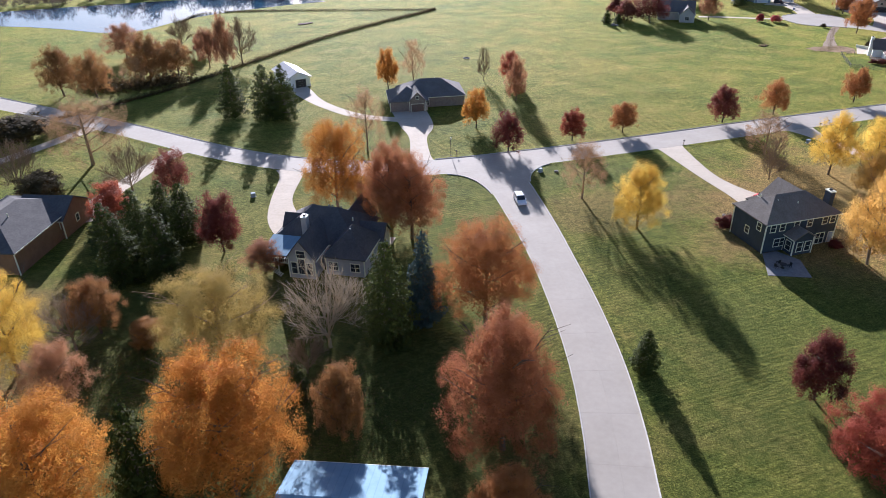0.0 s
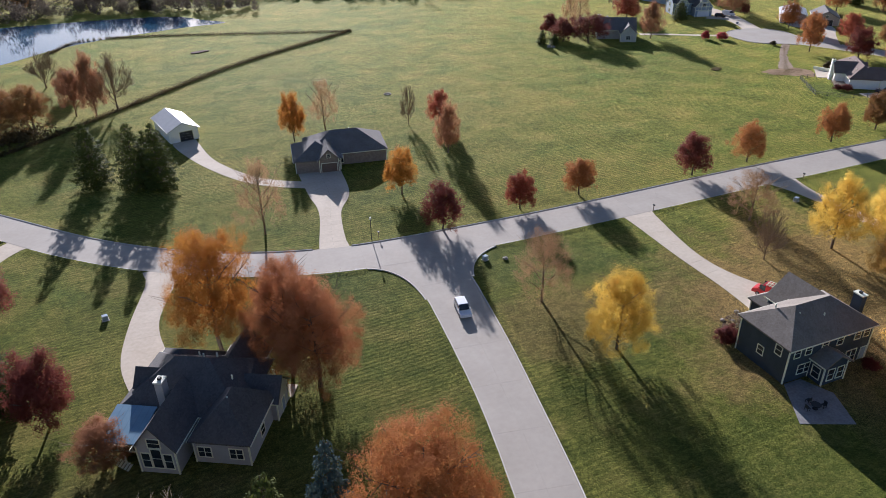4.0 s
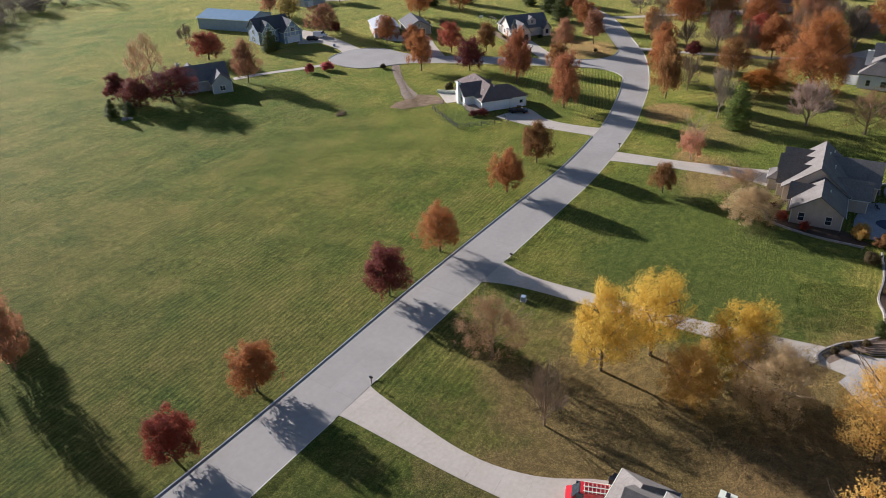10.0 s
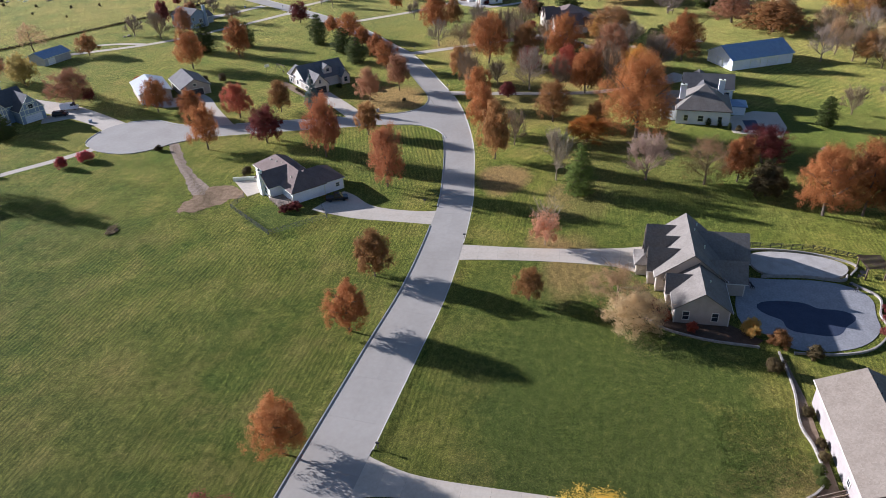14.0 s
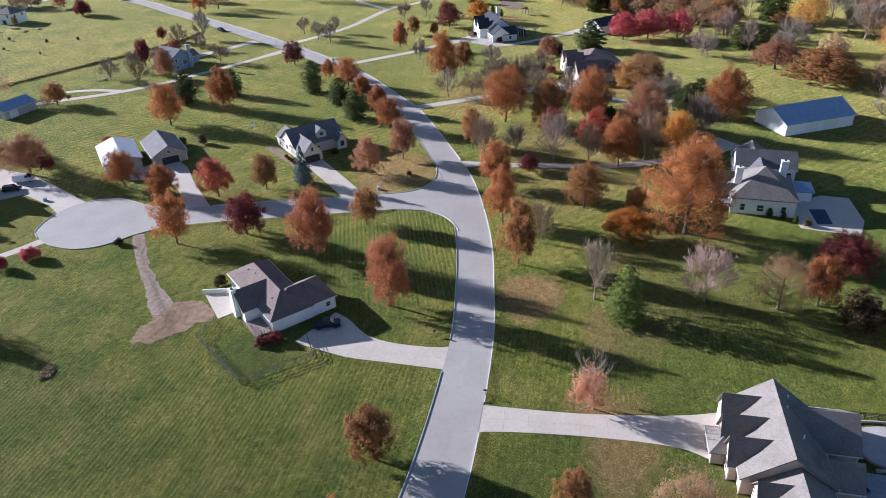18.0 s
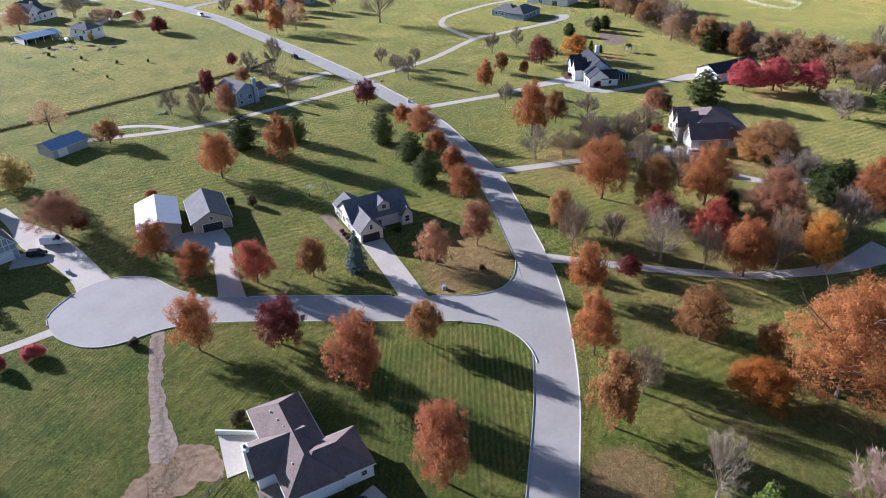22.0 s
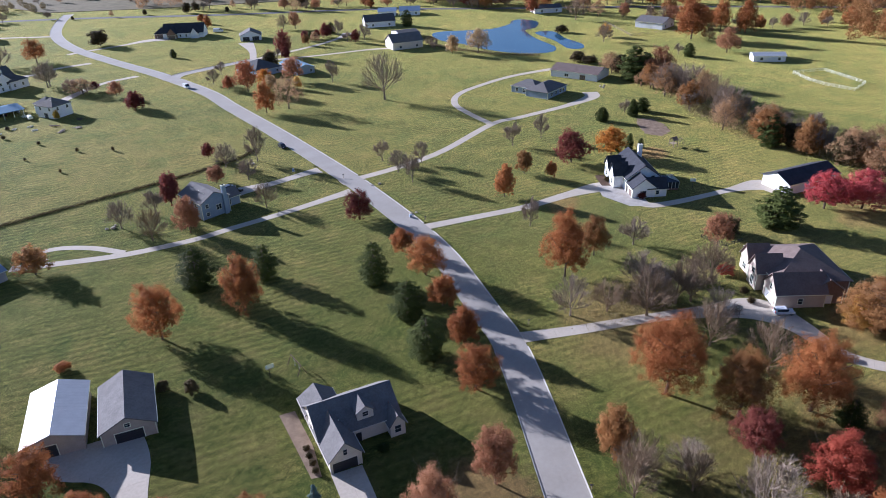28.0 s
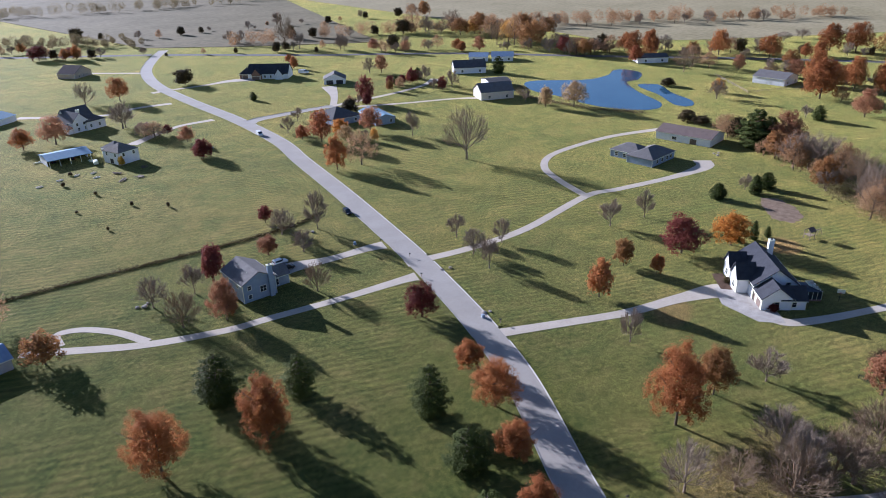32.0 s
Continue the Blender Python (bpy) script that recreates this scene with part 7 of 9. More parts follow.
# house with glass sun room
sun_house = house("house", 425.0, 202.6, 30, "white house with steep charcoal roofs and a glass sun room", "house",
      [(6, 24, -11, 0.5, 4.4, 8.6, "gx"), (0, 9, -7.4, 0.2, 3.4, 6.4, "gx"), (9.5, 14.5, -1, 3.6, 4.6, 8.0, "gy"), (17, 22, -1, 3.2, 4.4, 7.6, "gy"), (0.2, 5.5, -11, -5, 3.0, 5.6, "gy")], walls="white", roof="r_black",
      openings=[(1, "n", -2.3, 0, 2.7, 2.2, "garage_brown"), (1, "n", 1.6, 0, 2.7, 2.2, "garage_brown"), (2, "n", 0, 0.9, 1.6, 1.6, "win"), (3, "n", 0, 0.9, 1.6, 1.6, "win"), (0, "w", -3, 3.6, 1.1, 1.4, "win"), (0, "s", -4, 3.2, 1.1, 1.4, "win"), (4, "w", 0, 0.9, 1.2, 1.3, "win"), (1, "w", 0, 1, 1.2, 1.3, "win")],
      chimneys=[(21.5, -8.5, 1.2, 1.4, 10.4)], chimney_mat="white")
room = new("sun_room")
room.parent = sun_house
room["label"] = "glazed sun room with white bars"
part("plinth", boxes((5, 11.6, -17, -11.05, 0, 0.5)), M["brick"], room)
part("pane", boxes((5.1, 11.5, -16.9, -11.05, 0.5, 2.7)), M["glass"], room)
rb = bmesh.new()
roof_mesh(rb, 5, 11.6, -17, -11.05, 2.75, 3.6, "hx", 0.1, 0.08)
part("glass_roof", rb, M["glass"], room)
for i in range(8):
    u = 5 + 6.6 * i / 7
    part("bar", boxes((u - 0.06, u + 0.06, -17.06, -16.94, 0.5, 2.75)), M["trim"], room)
    rod("bar", (u, -17.1, 2.85), (5 + 2.1 + 2.4 * i / 7, -14.0, 3.72), 0.06, M["trim"], room)
for i in range(6):
    u = -17 + 5.95 * i / 5
    part("bar", boxes((11.54, 11.66, u - 0.06, u + 0.06, 0.5, 2.75)), M["trim"], room)
    part("bar", boxes((4.94, 5.06, u - 0.06, u + 0.06, 0.5, 2.75)), M["trim"], room)
# brick house with white gables
house("house", 373.6, 153.0, 26, "tan house with cream gabled front and brown roofs", "house",
      [(4, 23, -14, 3.5, 5.2, 9.2, "hx"), (0.5, 7.5, -7, 4.6, 4.0, 7.6, "gy"), (9, 14, 0, 6, 5.2, 8.8, "gy"), (16.5, 21.5, 0, 5.0, 4.6, 7.8, "gy"), (2, 9, -12, -4, 3.6, 6.6, "gx")], walls="brick", roof="r_brown",
      wallmats=["brick", "peach", "peach", "peach", "brick"],
      openings=[(1, "n", 0, 0, 4.8, 2.3, "garage_white"), (1, "n", 0, 3.4, 1.0, 1.4, "win"), (2, "n", 0, 0.6, 1.6, 2.4, "win"), (2, "n", 0, 3.8, 1.4, 1.4, "win"), (3, "n", 0, 0.9, 1.8, 1.6, "win"), (1, "w", 0, 1, 1.1, 1.4, "win"), (4, "w", 0, 0, 2.8, 2.2, "garage_white")])
house("barn", 445.9, 157.5, -40, "white barn with black roof", "barn", [(0, 22, 0, 11, 3.6, 6.0, "gx")], walls="white", roof="r_black", openings=[(0, "w", 0, 0, 5, 2.8, "garage_white")], group="outbuildings")
house("house", 526.4, 265.0, -12, "long grey-blue ranch house with hip roof", "house", [(0, 18, 0, 12, 3.2, 6.0, "hx"), (3, 14, 8, 22, 3.2, 5.8, "hy")], walls="bluegrey", roof="r_grey", openings=win_row(0, "s", (-6, -3, 1, 5), 0.9, 1.4, 1.4) + win_row(1, "w", (-4, 0, 4), 0.9, 1.3, 1.4) + [(0, "e", 0, 0, 4.6, 2.2, "garage_white")], vents=[(9, 6.5, 5.8)])
house("barn", 566.8, 252.0, -8, "long low white barn with brown shingle roof", "barn", [(0, 15.6, 0, 26, 3.4, 5.6, "gy")], walls="white", roof="r_brown", openings=[(0, "w", -5, 0, 3, 2.4, "garage_brown"), (0, "w", 4, 0.9, 2, 1.3, "win")], group="outbuildings")
pole_barn = base("pole_barn", pose(398.4, 490.6, 0, 0, 0, -14), "open-fronted pole barn with light blue metal roof", "barn", "outbuildings")
bm = bmesh.new()
roof_mesh(bm, 0, 18, 0, 14, 3.2, 4.5, "gx")
part("roof", bm, M["r_sky"], pole_barn, "light blue ribbed metal roof")
for ends_ in ((0, 18, 13.85, 14), (0, 0.15, 3.0, 13.85), (17.85, 18, 6.0, 13.85)):
    part("wall", boxes((*ends_, 0, 3.2)), M["white"], pole_barn)
for i in range(5):
    part("post", boxes((0.2 + 4.35 * i, 0.4 + 4.35 * i, 0.1, 0.3, 0, 3.25)), M["trim"], pole_barn)


def scrap_pile(x, y, yaw, k, mat, words):
    p = base("scrap_pile", pose(x, y, 0, 0, 0, yaw), words, "pile", "yard clutter")
    for i in range(k):
        u, w = random.uniform(-1.6, 1.6), random.uniform(-1.0, 1.0)
        z = 0.14 * (i % 4)
        o = part("board", boxes((-1.3, 1.3, -0.16, 0.16, 0, 0.13), bevel=0.02), mat, p)
        o.matrix_local = pose(u, w, z, 0, random.uniform(-4, 4), random.uniform(-50, 50))
    return p


for x, y, yaw, k, mat, words in ((404.6, 447.2, 20, 12, "wood", "loose heap of weathered timber beside the white house"), (411.2, 444.9, 70, 10, "wood", "loose heap of weathered timber beside the white house"), (409.0, 457.5, 120, 12, "bark", "dark heap of old boards on the lawn"),
                                 (400.4, 503.6, 10, 9, "trim", "heap of pale boards behind the pole barn"), (420.4, 455.0, 40, 11, "bark", "dark heap of old boards on the lawn"), (414.4, 484.5, 95, 9, "trim", "heap of pale boards by the white house")):
    scrap_pile(x, y, yaw, k, M[mat], words)
for x, y, yaw in ((391.0, 470.2, 10), (398.8, 470.5, 40), (401.4, 460.3, -20), (382.0, 469.4, 0), (404.1, 467.0, 15)):
    b = base("raised_bed", pose(x, y, 0, 0, 0, yaw), "small pale-edged raised garden bed on the lawn", "garden bed", "yard clutter")
    part("edge", boxes((-1.2, 1.2, -0.7, -0.6, 0, 0.35), (-1.2, 1.2, 0.6, 0.7, 0, 0.35), (-1.2, -1.1, -0.6, 0.6, 0, 0.35), (1.1, 1.2, -0.6, 0.6, 0, 0.35)), M["trim"], b)
    part("earth", boxes((-1.1, 1.1, -0.6, 0.6, -0.02, 0.27)), M["soil"], b)
trailer = base("boat_trailer", pose(412.6, 478.4, 0.1, 0, 0, 62), "white covered boat on a trailer", "boat", "yard clutter")
hull = prism("hull", [(-2.9, -1.0), (1.4, -1.0), (2.6, -0.5), (3.2, 0), (2.6, 0.5), (1.4, 1.0), (-2.9, 1.0)], 0.55, 1.35, M["trim"])
hull.parent = trailer
part("cover", boxes((-2.6, 1.2, -0.8, 0.8, 1.35, 1.75), bevel=0.15), M["trim"], trailer, "white cover")
rod("tow_bar", (3.0, 0, 0.5), (4.4, 0, 0.45), 0.06, M["black"], trailer)
for q in (-1.05, 1.05):
    rod("wheel", (-0.8, q - 0.1, 0.3), (-0.8, q + 0.1, 0.3), 0.34, M["black"], trailer, sides=12)
house("house", 416.9, 466.6, 2, "white two-storey house with grey hip roof", "house", [(0, 10, 0, 11, 5.6, 8.4, "hx"), (3.5, 12, 9, 17, 5.0, 7.4, "hy")], walls="white", roof="r_taupe", roofs=["r_taupe", "r_grey"], openings=win_row(0, "s", (-2.6, 2.6), 3.6) + win_row(0, "s", (3.4,), 0.9) + win_row(0, "w", (-3, 3), 3.6) + [(0, "w", 0, 0.1, 2.4, 2.2, "open")], vents=[(3, 4, 7.4)])
house("house", 438.2, 536.6, 3, "tall white house with grey gabled roofs and white chimney", "house", [(7, 18, 0, 12, 4.4, 7.6, "hx"), (0, 9, 1, 15, 5.4, 9.6, "gy"), (3, 17, 8, 19, 5.0, 10.2, "gx"), (-2.6, 0.2, 1.5, 9, 2.9, 4.2, "hy")], walls="white", roof="r_grey", roofs=["r_dark", "r_grey", "r_dark", "r_grey"], openings=win_row(0, "s", (-2, 3), 1.4) + win_row(1, "s", (-2, 2), 3.4) + win_row(1, "s", (-2.5, 1.5), 0.9) + win_row(1, "w", (-3, 3), 3.4) + [(0, "e", 0, 0, 4.6, 2.2, "garage_white")], chimneys=[(6.2, 4.2, 1.5, 1.3, 10.6)], chimney_mat="trim")
house("house", 525.0, 681.0, 20, "tan house with a broad brown roof", "house", [(0, 18, 0, 14, 3.4, 8.0, "gy"), (12, 22, 8, 20, 3.2, 6.5, "hx")], walls="tansiding", roof="r_brown", openings=win_row(0, "s", (-4, 0, 4), 0.9))
house("shed", 425.0, 589.0, 20, "white shed with light blue metal roof", "barn", [(0, 14, 0, 18, 3.2, 5.0, "gx")], walls="white", roof="r_sky", openings=[(0, "s", 0, 0, 5, 2.6, "garage_white")], group="outbuildings")
house("house", 580.0, 572.0, -60, "long dark-roofed house with brick walls and front gables", "house", [(6, 34, 0, 13, 3.6, 9.0, "gx"), (0, 8, 1, 11, 3.4, 6.8, "hx"), (10, 16, -4, 5, 3.6, 7.4, "gy"), (26, 31, -3, 5, 3.6, 7.0, "gy")], walls="brick", roof="r_black", wallmats=["white", "brick", "brick", "white"], openings=win_row(0, "s", (-2, 2, 6), 0.9) + [(2, "s", 0, 0, 4.6, 2.4, "garage_brown"), (1, "s", 0, 0, 4.6, 2.4, "garage_brown")])
house("garage", 592.8, 505.6, -50, "white detached garage with two dark doors", "garage", [(0, 14, 0, 12, 3.4, 6.6, "gy")], walls="white", roof="r_grey", openings=[(0, "s", -3.2, 0, 4.4, 2.6, "open"), (0, "s", 3.2, 0, 4.4, 2.6, "open")], group="outbuildings")
FARM = (("house", 513.5, 427.5, -18, 17, 20, 3.4, 7.4, "hx", "bluegrey", "r_dark", "farmhouse with dark blue-grey roof among trees"), ("barn", 525.1, 409, -28, 11, 22, 3.4, 5.2, "gy", "bluegrey", "r_sky", "grey barn with pale blue roof"),
        ("house", 662, 448, -50, 22, 14, 4.0, 8.0, "gx", "white", "r_dark", "white farmhouse with dark gabled roof"), ("house", 600, 390, -40, 20, 14, 4.5, 8.6, "gx", "cream", "r_grey", "cream farmhouse with grey roof"),
        ("shed", 630, 401, -40, 14, 18, 3.4, 5.0, "gx", "white", "r_dark", "white machinery shed with dark roof"), ("barn", 709, 465, -62, 14, 14, 3.4, 5.4, "gx", "white", "r_blue", "white greenhouse shed with glazed roof"),
        ("barn", 717, 450, -62, 16, 14, 3.4, 6.0, "gx", "white", "r_blue", "white barn with blue-grey roof"), ("shed", 717, 247, -15, 18, 20, 4.0, 6.8, "gy", "white", "r_grey", "small white house by the orange trees"),
        ("house", 755, 350.6, -52, 22, 12, 3.6, 5.6, "gx", "white", "r_dark", "low building by the pond's far bank"), ("shed", 637.7, 183.2, -70, 17, 8, 3, 4.4, "gx", "white", "r_white", "low white shed in a paddock"),
        ("shed", -112, 262, 10, 9, 12, 3.4, 5.2, "gy", "white", "r_grey", "white outbuilding beyond the west road"), ("house", 300, 560, 0, 20, 12, 3.6, 7, "gx", "white", "r_grey", "white house on the far lots"))
for nm, x, y, yaw, lx, ly, e, r, k, wmat, rmat, lab in FARM:
    house(nm, x, y, yaw, lab, "barn" if nm in ("barn", "shed") else "house", [(0, lx, 0, ly, e, r, k)], walls=wmat, roof=rmat, openings=win_row(0, "s", (-lx * 0.3, lx * 0.25), 0.9, 1.3, 1.4) + [(0, "w", 0, 0, 2.6, 2.3, "garage_white")], group="farmstead")


# ---------------------------------------------------------------- ways of cast slabs
paved("road", "main", 0.060, M["road"], "grey concrete residential street with jointed slabs and kerbs", "road", 2, 6, gap=0.007)
paved("road_stem", "stem", 0.056, M["road"], "grey concrete side street meeting the main street", "road", 2, 6, gap=0.007)
paved("road_court", "court", 0.052, M["road"], "grey concrete court with a turning circle", "road", 2, 6, gap=0.007)
paved("road_lane", "side_lane", 0.052, M["road"], "side street leaving towards the farm", "road", 2, 6, True)
turn_area = sum(p[0] * q[1] - q[0] * p[1] for p, q in zip(TURNING, TURNING[1:] + TURNING[:1]))
TURN_CCW = TURNING if turn_area > 0 else TURNING[::-1]
circle = tagged(prism("turning_circle", TURN_CCW, -0.05, 0.048, M["road"]), "rounded concrete turning place at the end of the court", "road", kind="structure")
kv, kf, run = [], [], 0
for p, q in zip(TURN_CCW, TURN_CCW[1:] + TURN_CCW[:1]):
    d = (np.array(q) - np.array(p)) / math.dist(p, q)
    out = np.array([d[1], -d[0]])
    if inside_paving(np.array(p) + out * 0.4, "ring"):
        run = 0
        continue
    for off, h in ((0.0, 0.03), (0.03, 0.17), (0.19, 0.18), (0.22, -0.02)):
        kv.append((*(np.array(p) + out * off), h))
    if run:
        k = len(kv) - 8
        for e in range(3):
            kf.append((k + e, k + 1 + e, k + 5 + e, k + 4 + e))
    run += 1
link_mesh("kerb", kv, kf, M["kerb"], circle)
for key in DRIVES:
    paved("driveway", key, 0.044 - 0.0003 * (list(DRIVES).index(key) % 8), M["drive"], "pale concrete driveway of jointed slabs", "driveway", 2 if key in ("drive_ranch", "drive_gabled", "drive_white", "drive_pool") else 1, 2, False)
for ring in CORNERS:
    c = tagged(prism("road_corner", ring, -0.05, 0.050, M["road"]), "rounded concrete street corner", "road", kind="structure")
    k, arc = ring[0], ring[1:]
    v, f = [], []
    for i, p in enumerate(arc):
        q0, q1 = np.array(arc[max(0, i - 1)]), np.array(arc[min(len(arc) - 1, i + 1)])
        d = (q1 - q0) / np.linalg.norm(q1 - q0)
        out = np.array([-d[1], d[0]])
        if out @ (np.array(p) - np.array(k)) < 0:
            out = -out
        for off, h in ((0.0, 0.03), (0.03, 0.18), (0.19, 0.19), (0.22, -0.02)):
            v.append((*(np.array(p) + out * off), h))
    for q in range(len(arc) - 1):
        for e in range(3):
            f.append((q * 4 + e, q * 4 + 4 + e, q * 4 + 5 + e, q * 4 + 1 + e))
    link_mesh("kerb", v, f, M["kerb"], c)


# ---------------------------------------------------------------- vehicles
def vehicle(name, x, y, yaw, paint, label, category, L=4.7, Wd=1.9, Ht=1.7, style="suv", z=0.06):
    v = base(name, pose(x, y, z, 0, 0, yaw), label, category, "vehicles")
    hw = Wd / 2
    belt = 0.55 * Ht if style != "van" else 0.5 * Ht
    prof = {"suv": ((-L / 2, 0.32), (-L / 2, belt), (-L / 2 + 0.25, Ht - 0.08), (-L / 2 + 0.5, Ht), (L * 0.08, Ht), (L * 0.24, belt + 0.06), (L / 2 - 0.12, belt - 0.1), (L / 2, 0.62), (L / 2, 0.32)),
            "van": ((-L / 2, 0.35), (-L / 2, Ht - 0.1), (-L / 2 + 0.15, Ht), (L * 0.20, Ht), (L * 0.36, belt + 0.12), (L / 2 - 0.08, belt - 0.1), (L / 2, 0.7), (L / 2, 0.35)),
            "pickup": ((-L / 2, 0.4), (-L / 2, belt), (-L * 0.12, belt), (-L * 0.1, Ht), (L * 0.12, Ht), (L * 0.25, belt + 0.05), (L / 2 - 0.1, belt - 0.06), (L / 2, 0.7), (L / 2, 0.4))}[style]
    bm = bmesh.new()
    rows = []
    for s, inset in ((-1, 0.0), (1, 0.0)):
        row = []
        for px, pz in prof:
            tuck = 0.16 * max(0.0, (pz - belt) / max(0.1, Ht - belt))
            row.append(bm.verts.new((px, s * (hw - tuck), pz)))
        rows.append(row)
    n = len(prof)
    for i in range(n):
        j = (i + 1) % n
        bm.faces.new([rows[0][i], rows[0][j], rows[1][j], rows[1][i]])
    bm.faces.new(rows[0][::-1]), bm.faces.new(rows[1])
    bmesh.ops.recalc_face_normals(bm, faces=bm.faces[:])
    bmesh.ops.bevel(bm, geom=bm.edges[:], offset=0.05, segments=2, affect="EDGES")
    part("body", bm, paint, v)
    front = L * 0.2 if style != "van" else L * 0.3
    gx0, gx1 = (-L / 2 + 0.5, L * 0.16) if style == "suv" else ((L * 0.12, L * 0.3) if style == "van" else (-L * 0.07, L * 0.18))
    for s in (-1, 1):
        y0 = s * (hw - 0.045)
        part("side_window", boxes((gx0, gx1 - 0.05, min(y0, y0 - s * 0.12), max(y0, y0 - s * 0.12) + 0.012, belt + 0.06, Ht - 0.14)), M["glass"], v)
    i5 = [p for p in prof if p[1] >= Ht - 0.01][-1]
    i6 = prof[prof.index(i5) + 1]
    a, b = Vector((i5[0] + 0.06, 0, i5[1] + 0.0)), Vector((i6[0] + 0.02, 0, i6[1] + 0.02))
    link_mesh("windscreen", [(a.x, -hw + 0.24, a.z), (a.x, hw - 0.24, a.z), (b.x, hw - 0.1, b.z), (b.x, -hw + 0.1, b.z)], [(0, 3, 2, 1)], M["glass"], v).location = (0.035, 0, 0.03)
    if style != "pickup":
        part("rear_window", boxes((-L / 2 + 0.06, -L / 2 + 0.2, -hw + 0.3, hw - 0.3, belt + 0.1, Ht - 0.22)), M["glass"], v)
    else:
        part("bed", boxes((-L / 2 + 0.12, -L * 0.14, -hw + 0.14, hw - 0.14, belt - 0.02, belt + 0.012)), M["black"], v)
    for sx in (-1, 1):
        for s in (-1, 1):
            w = new("wheel")
            w.parent, w.location = v, (sx * L * 0.31, s * (hw - 0.08), 0.34)
            rod("tyre", (0, -0.12, 0), (0, 0.12, 0), 0.34, M["rubber"], w, sides=14)
            rod("rim", (0, -0.13, 0), (0, 0.13, 0), 0.2, M["metal"], w, sides=10)
    for s in (-1, 1):
        part("headlight", boxes((L / 2 - 0.12, L / 2 + 0.01, s * hw * 0.72 - 0.18, s * hw * 0.72 + 0.18, 0.66, 0.82)), M["lamp_glass"], v)
        part("tail_light", boxes((-L / 2 - 0.012, -L / 2 + 0.1, s * hw * 0.84 - 0.09, s * hw * 0.84 + 0.09, 0.75, 1.15)), M["tail"], v)
        part("mirror", boxes((front - 0.1, front + 0.08, s * (hw + 0.08) - 0.09, s * (hw + 0.08) + 0.09, belt + 0.05, belt + 0.22)), paint, v)
    return v


vehicle("suv", 50.6, 126.2, 262, M["car_white"], "white suv driving on the side street", "car")
van = vehicle("van", 99.2, 110.4, 112, M["car_red"], "red work van with white ladder rack in the driveway", "van", 5.6, 2.0, 2.2, "van")
rack = new("ladder_rack")
rack.parent, rack.location = van, (-0.8, 0, 2.2)
for s in (-0.7, 0, 0.7):
    part("rail", boxes((-1.9, 1.6, s - 0.05, s + 0.05, 0.16, 0.22)), M["trim"], rack)
for i in range(8):
    part("rung", boxes((-1.8 + i * 0.46, -1.74 + i * 0.46, -0.8, 0.8, 0.0, 0.18)), M["trim"], rack)
vehicle("car", 403.6, 497.0, 76, M["car_black"], "short dark car parked under the pole barn", "car", 3.6, 1.8, 1.9)
vehicle("car", 410.6, 494.6, 76, M["car_black"], "dark car parked under the pole barn", "car", 4.4)
vehicle("pickup", 213.1, 183.9, -64, M["car_black"], "black pickup parked before the garage", "car", 5.3, 1.95, 1.8, "pickup")
vehicle("car", 370.3, 155.3, -65, M["car_white"], "white car before the brick house", "car")
vehicle("car", 356.9, 146, 100, M["car_black"], "dark car on the brick house's driveway", "car")
vehicle("van", 482.5, 449, 245, M["car_white"], "white van on the street", "van", 5.4, 2.0, 2.2, "van")
vehicle("car", 423.2, 341.4, 242, M["car_black"], "dark car driving along the street", "car")
vehicle("suv", 380.6, 332.0, -15, M["car_white"], "white suv beside the blue-grey house", "car")
vehicle("car", 379, 327.4, -15, M["car_black"], "dark car beside the white suv", "car")
vehicle("van", 254, 298.7, -60, M["car_white"], "white van on the timbered house's driveway", "van", 5.4, 2.0, 2.2, "van")
vehicle("car", 248.2, 297.2, -60, M["car_black"], "dark car near the timbered house's garage", "car")
vehicle("caravan", 616, 546, -60, M["car_white"], "white trailer parked beside the long house", "caravan", 7.0, 2.3, 2.6, "van")


# ---------------------------------------------------------------- small things along the street
def mailbox(x, y, yaw):
    b = base("mailbox", pose(x, y, 0, 0, 0, yaw), "black roadside mailbox on a post", "mailbox", "mailboxes")
    part("post", boxes((-0.06, 0.06, -0.06, 0.06, 0, 1.1)), M["wood"], b)
    part("box", boxes((-0.14, 0.14, -0.3, 0.3, 1.1, 1.36), bevel=0.05), M["black"], b)
    part("flag", boxes((0.14, 0.17, -0.05, 0.2, 1.2, 1.3)), M["tail"], b)


for x, y, yaw in ((101.5, 145.2, 0), (202.2, 149.3, 10), (215.6, 162.6, 10), (45.5, 156.2, 0), (298.6, 181.8, 30), (342.3, 208.6, 40), (384.2, 257.2, 60), (404.8, 300.6, 60), (395.4, 289.6, 60), (510.8, 556.5, 70), (524, 552, 70), (142.0, 145.4, 0)):
    mailbox(x, y, yaw)


def street_lamp(x, y, yaw):
    b = base("street_lamp", pose(x, y, 0, 0, 0, yaw), "slim dark street lamp post", "street lamp", "street lamps")
    rod("pole", (0, 0, 0), (0, 0, 4.4), 0.07, M["black"], b, sides=8)
    rod("base_plate", (0, 0, 0), (0, 0, 0.25), 0.16, M["black"], b, sides=8)
    part("lamp_head", boxes((-0.18, 0.18, -0.18, 0.18, 4.4, 4.85), bevel=0.06), M["trim"], b)


street_lamp(44.0, 156.0, 0)


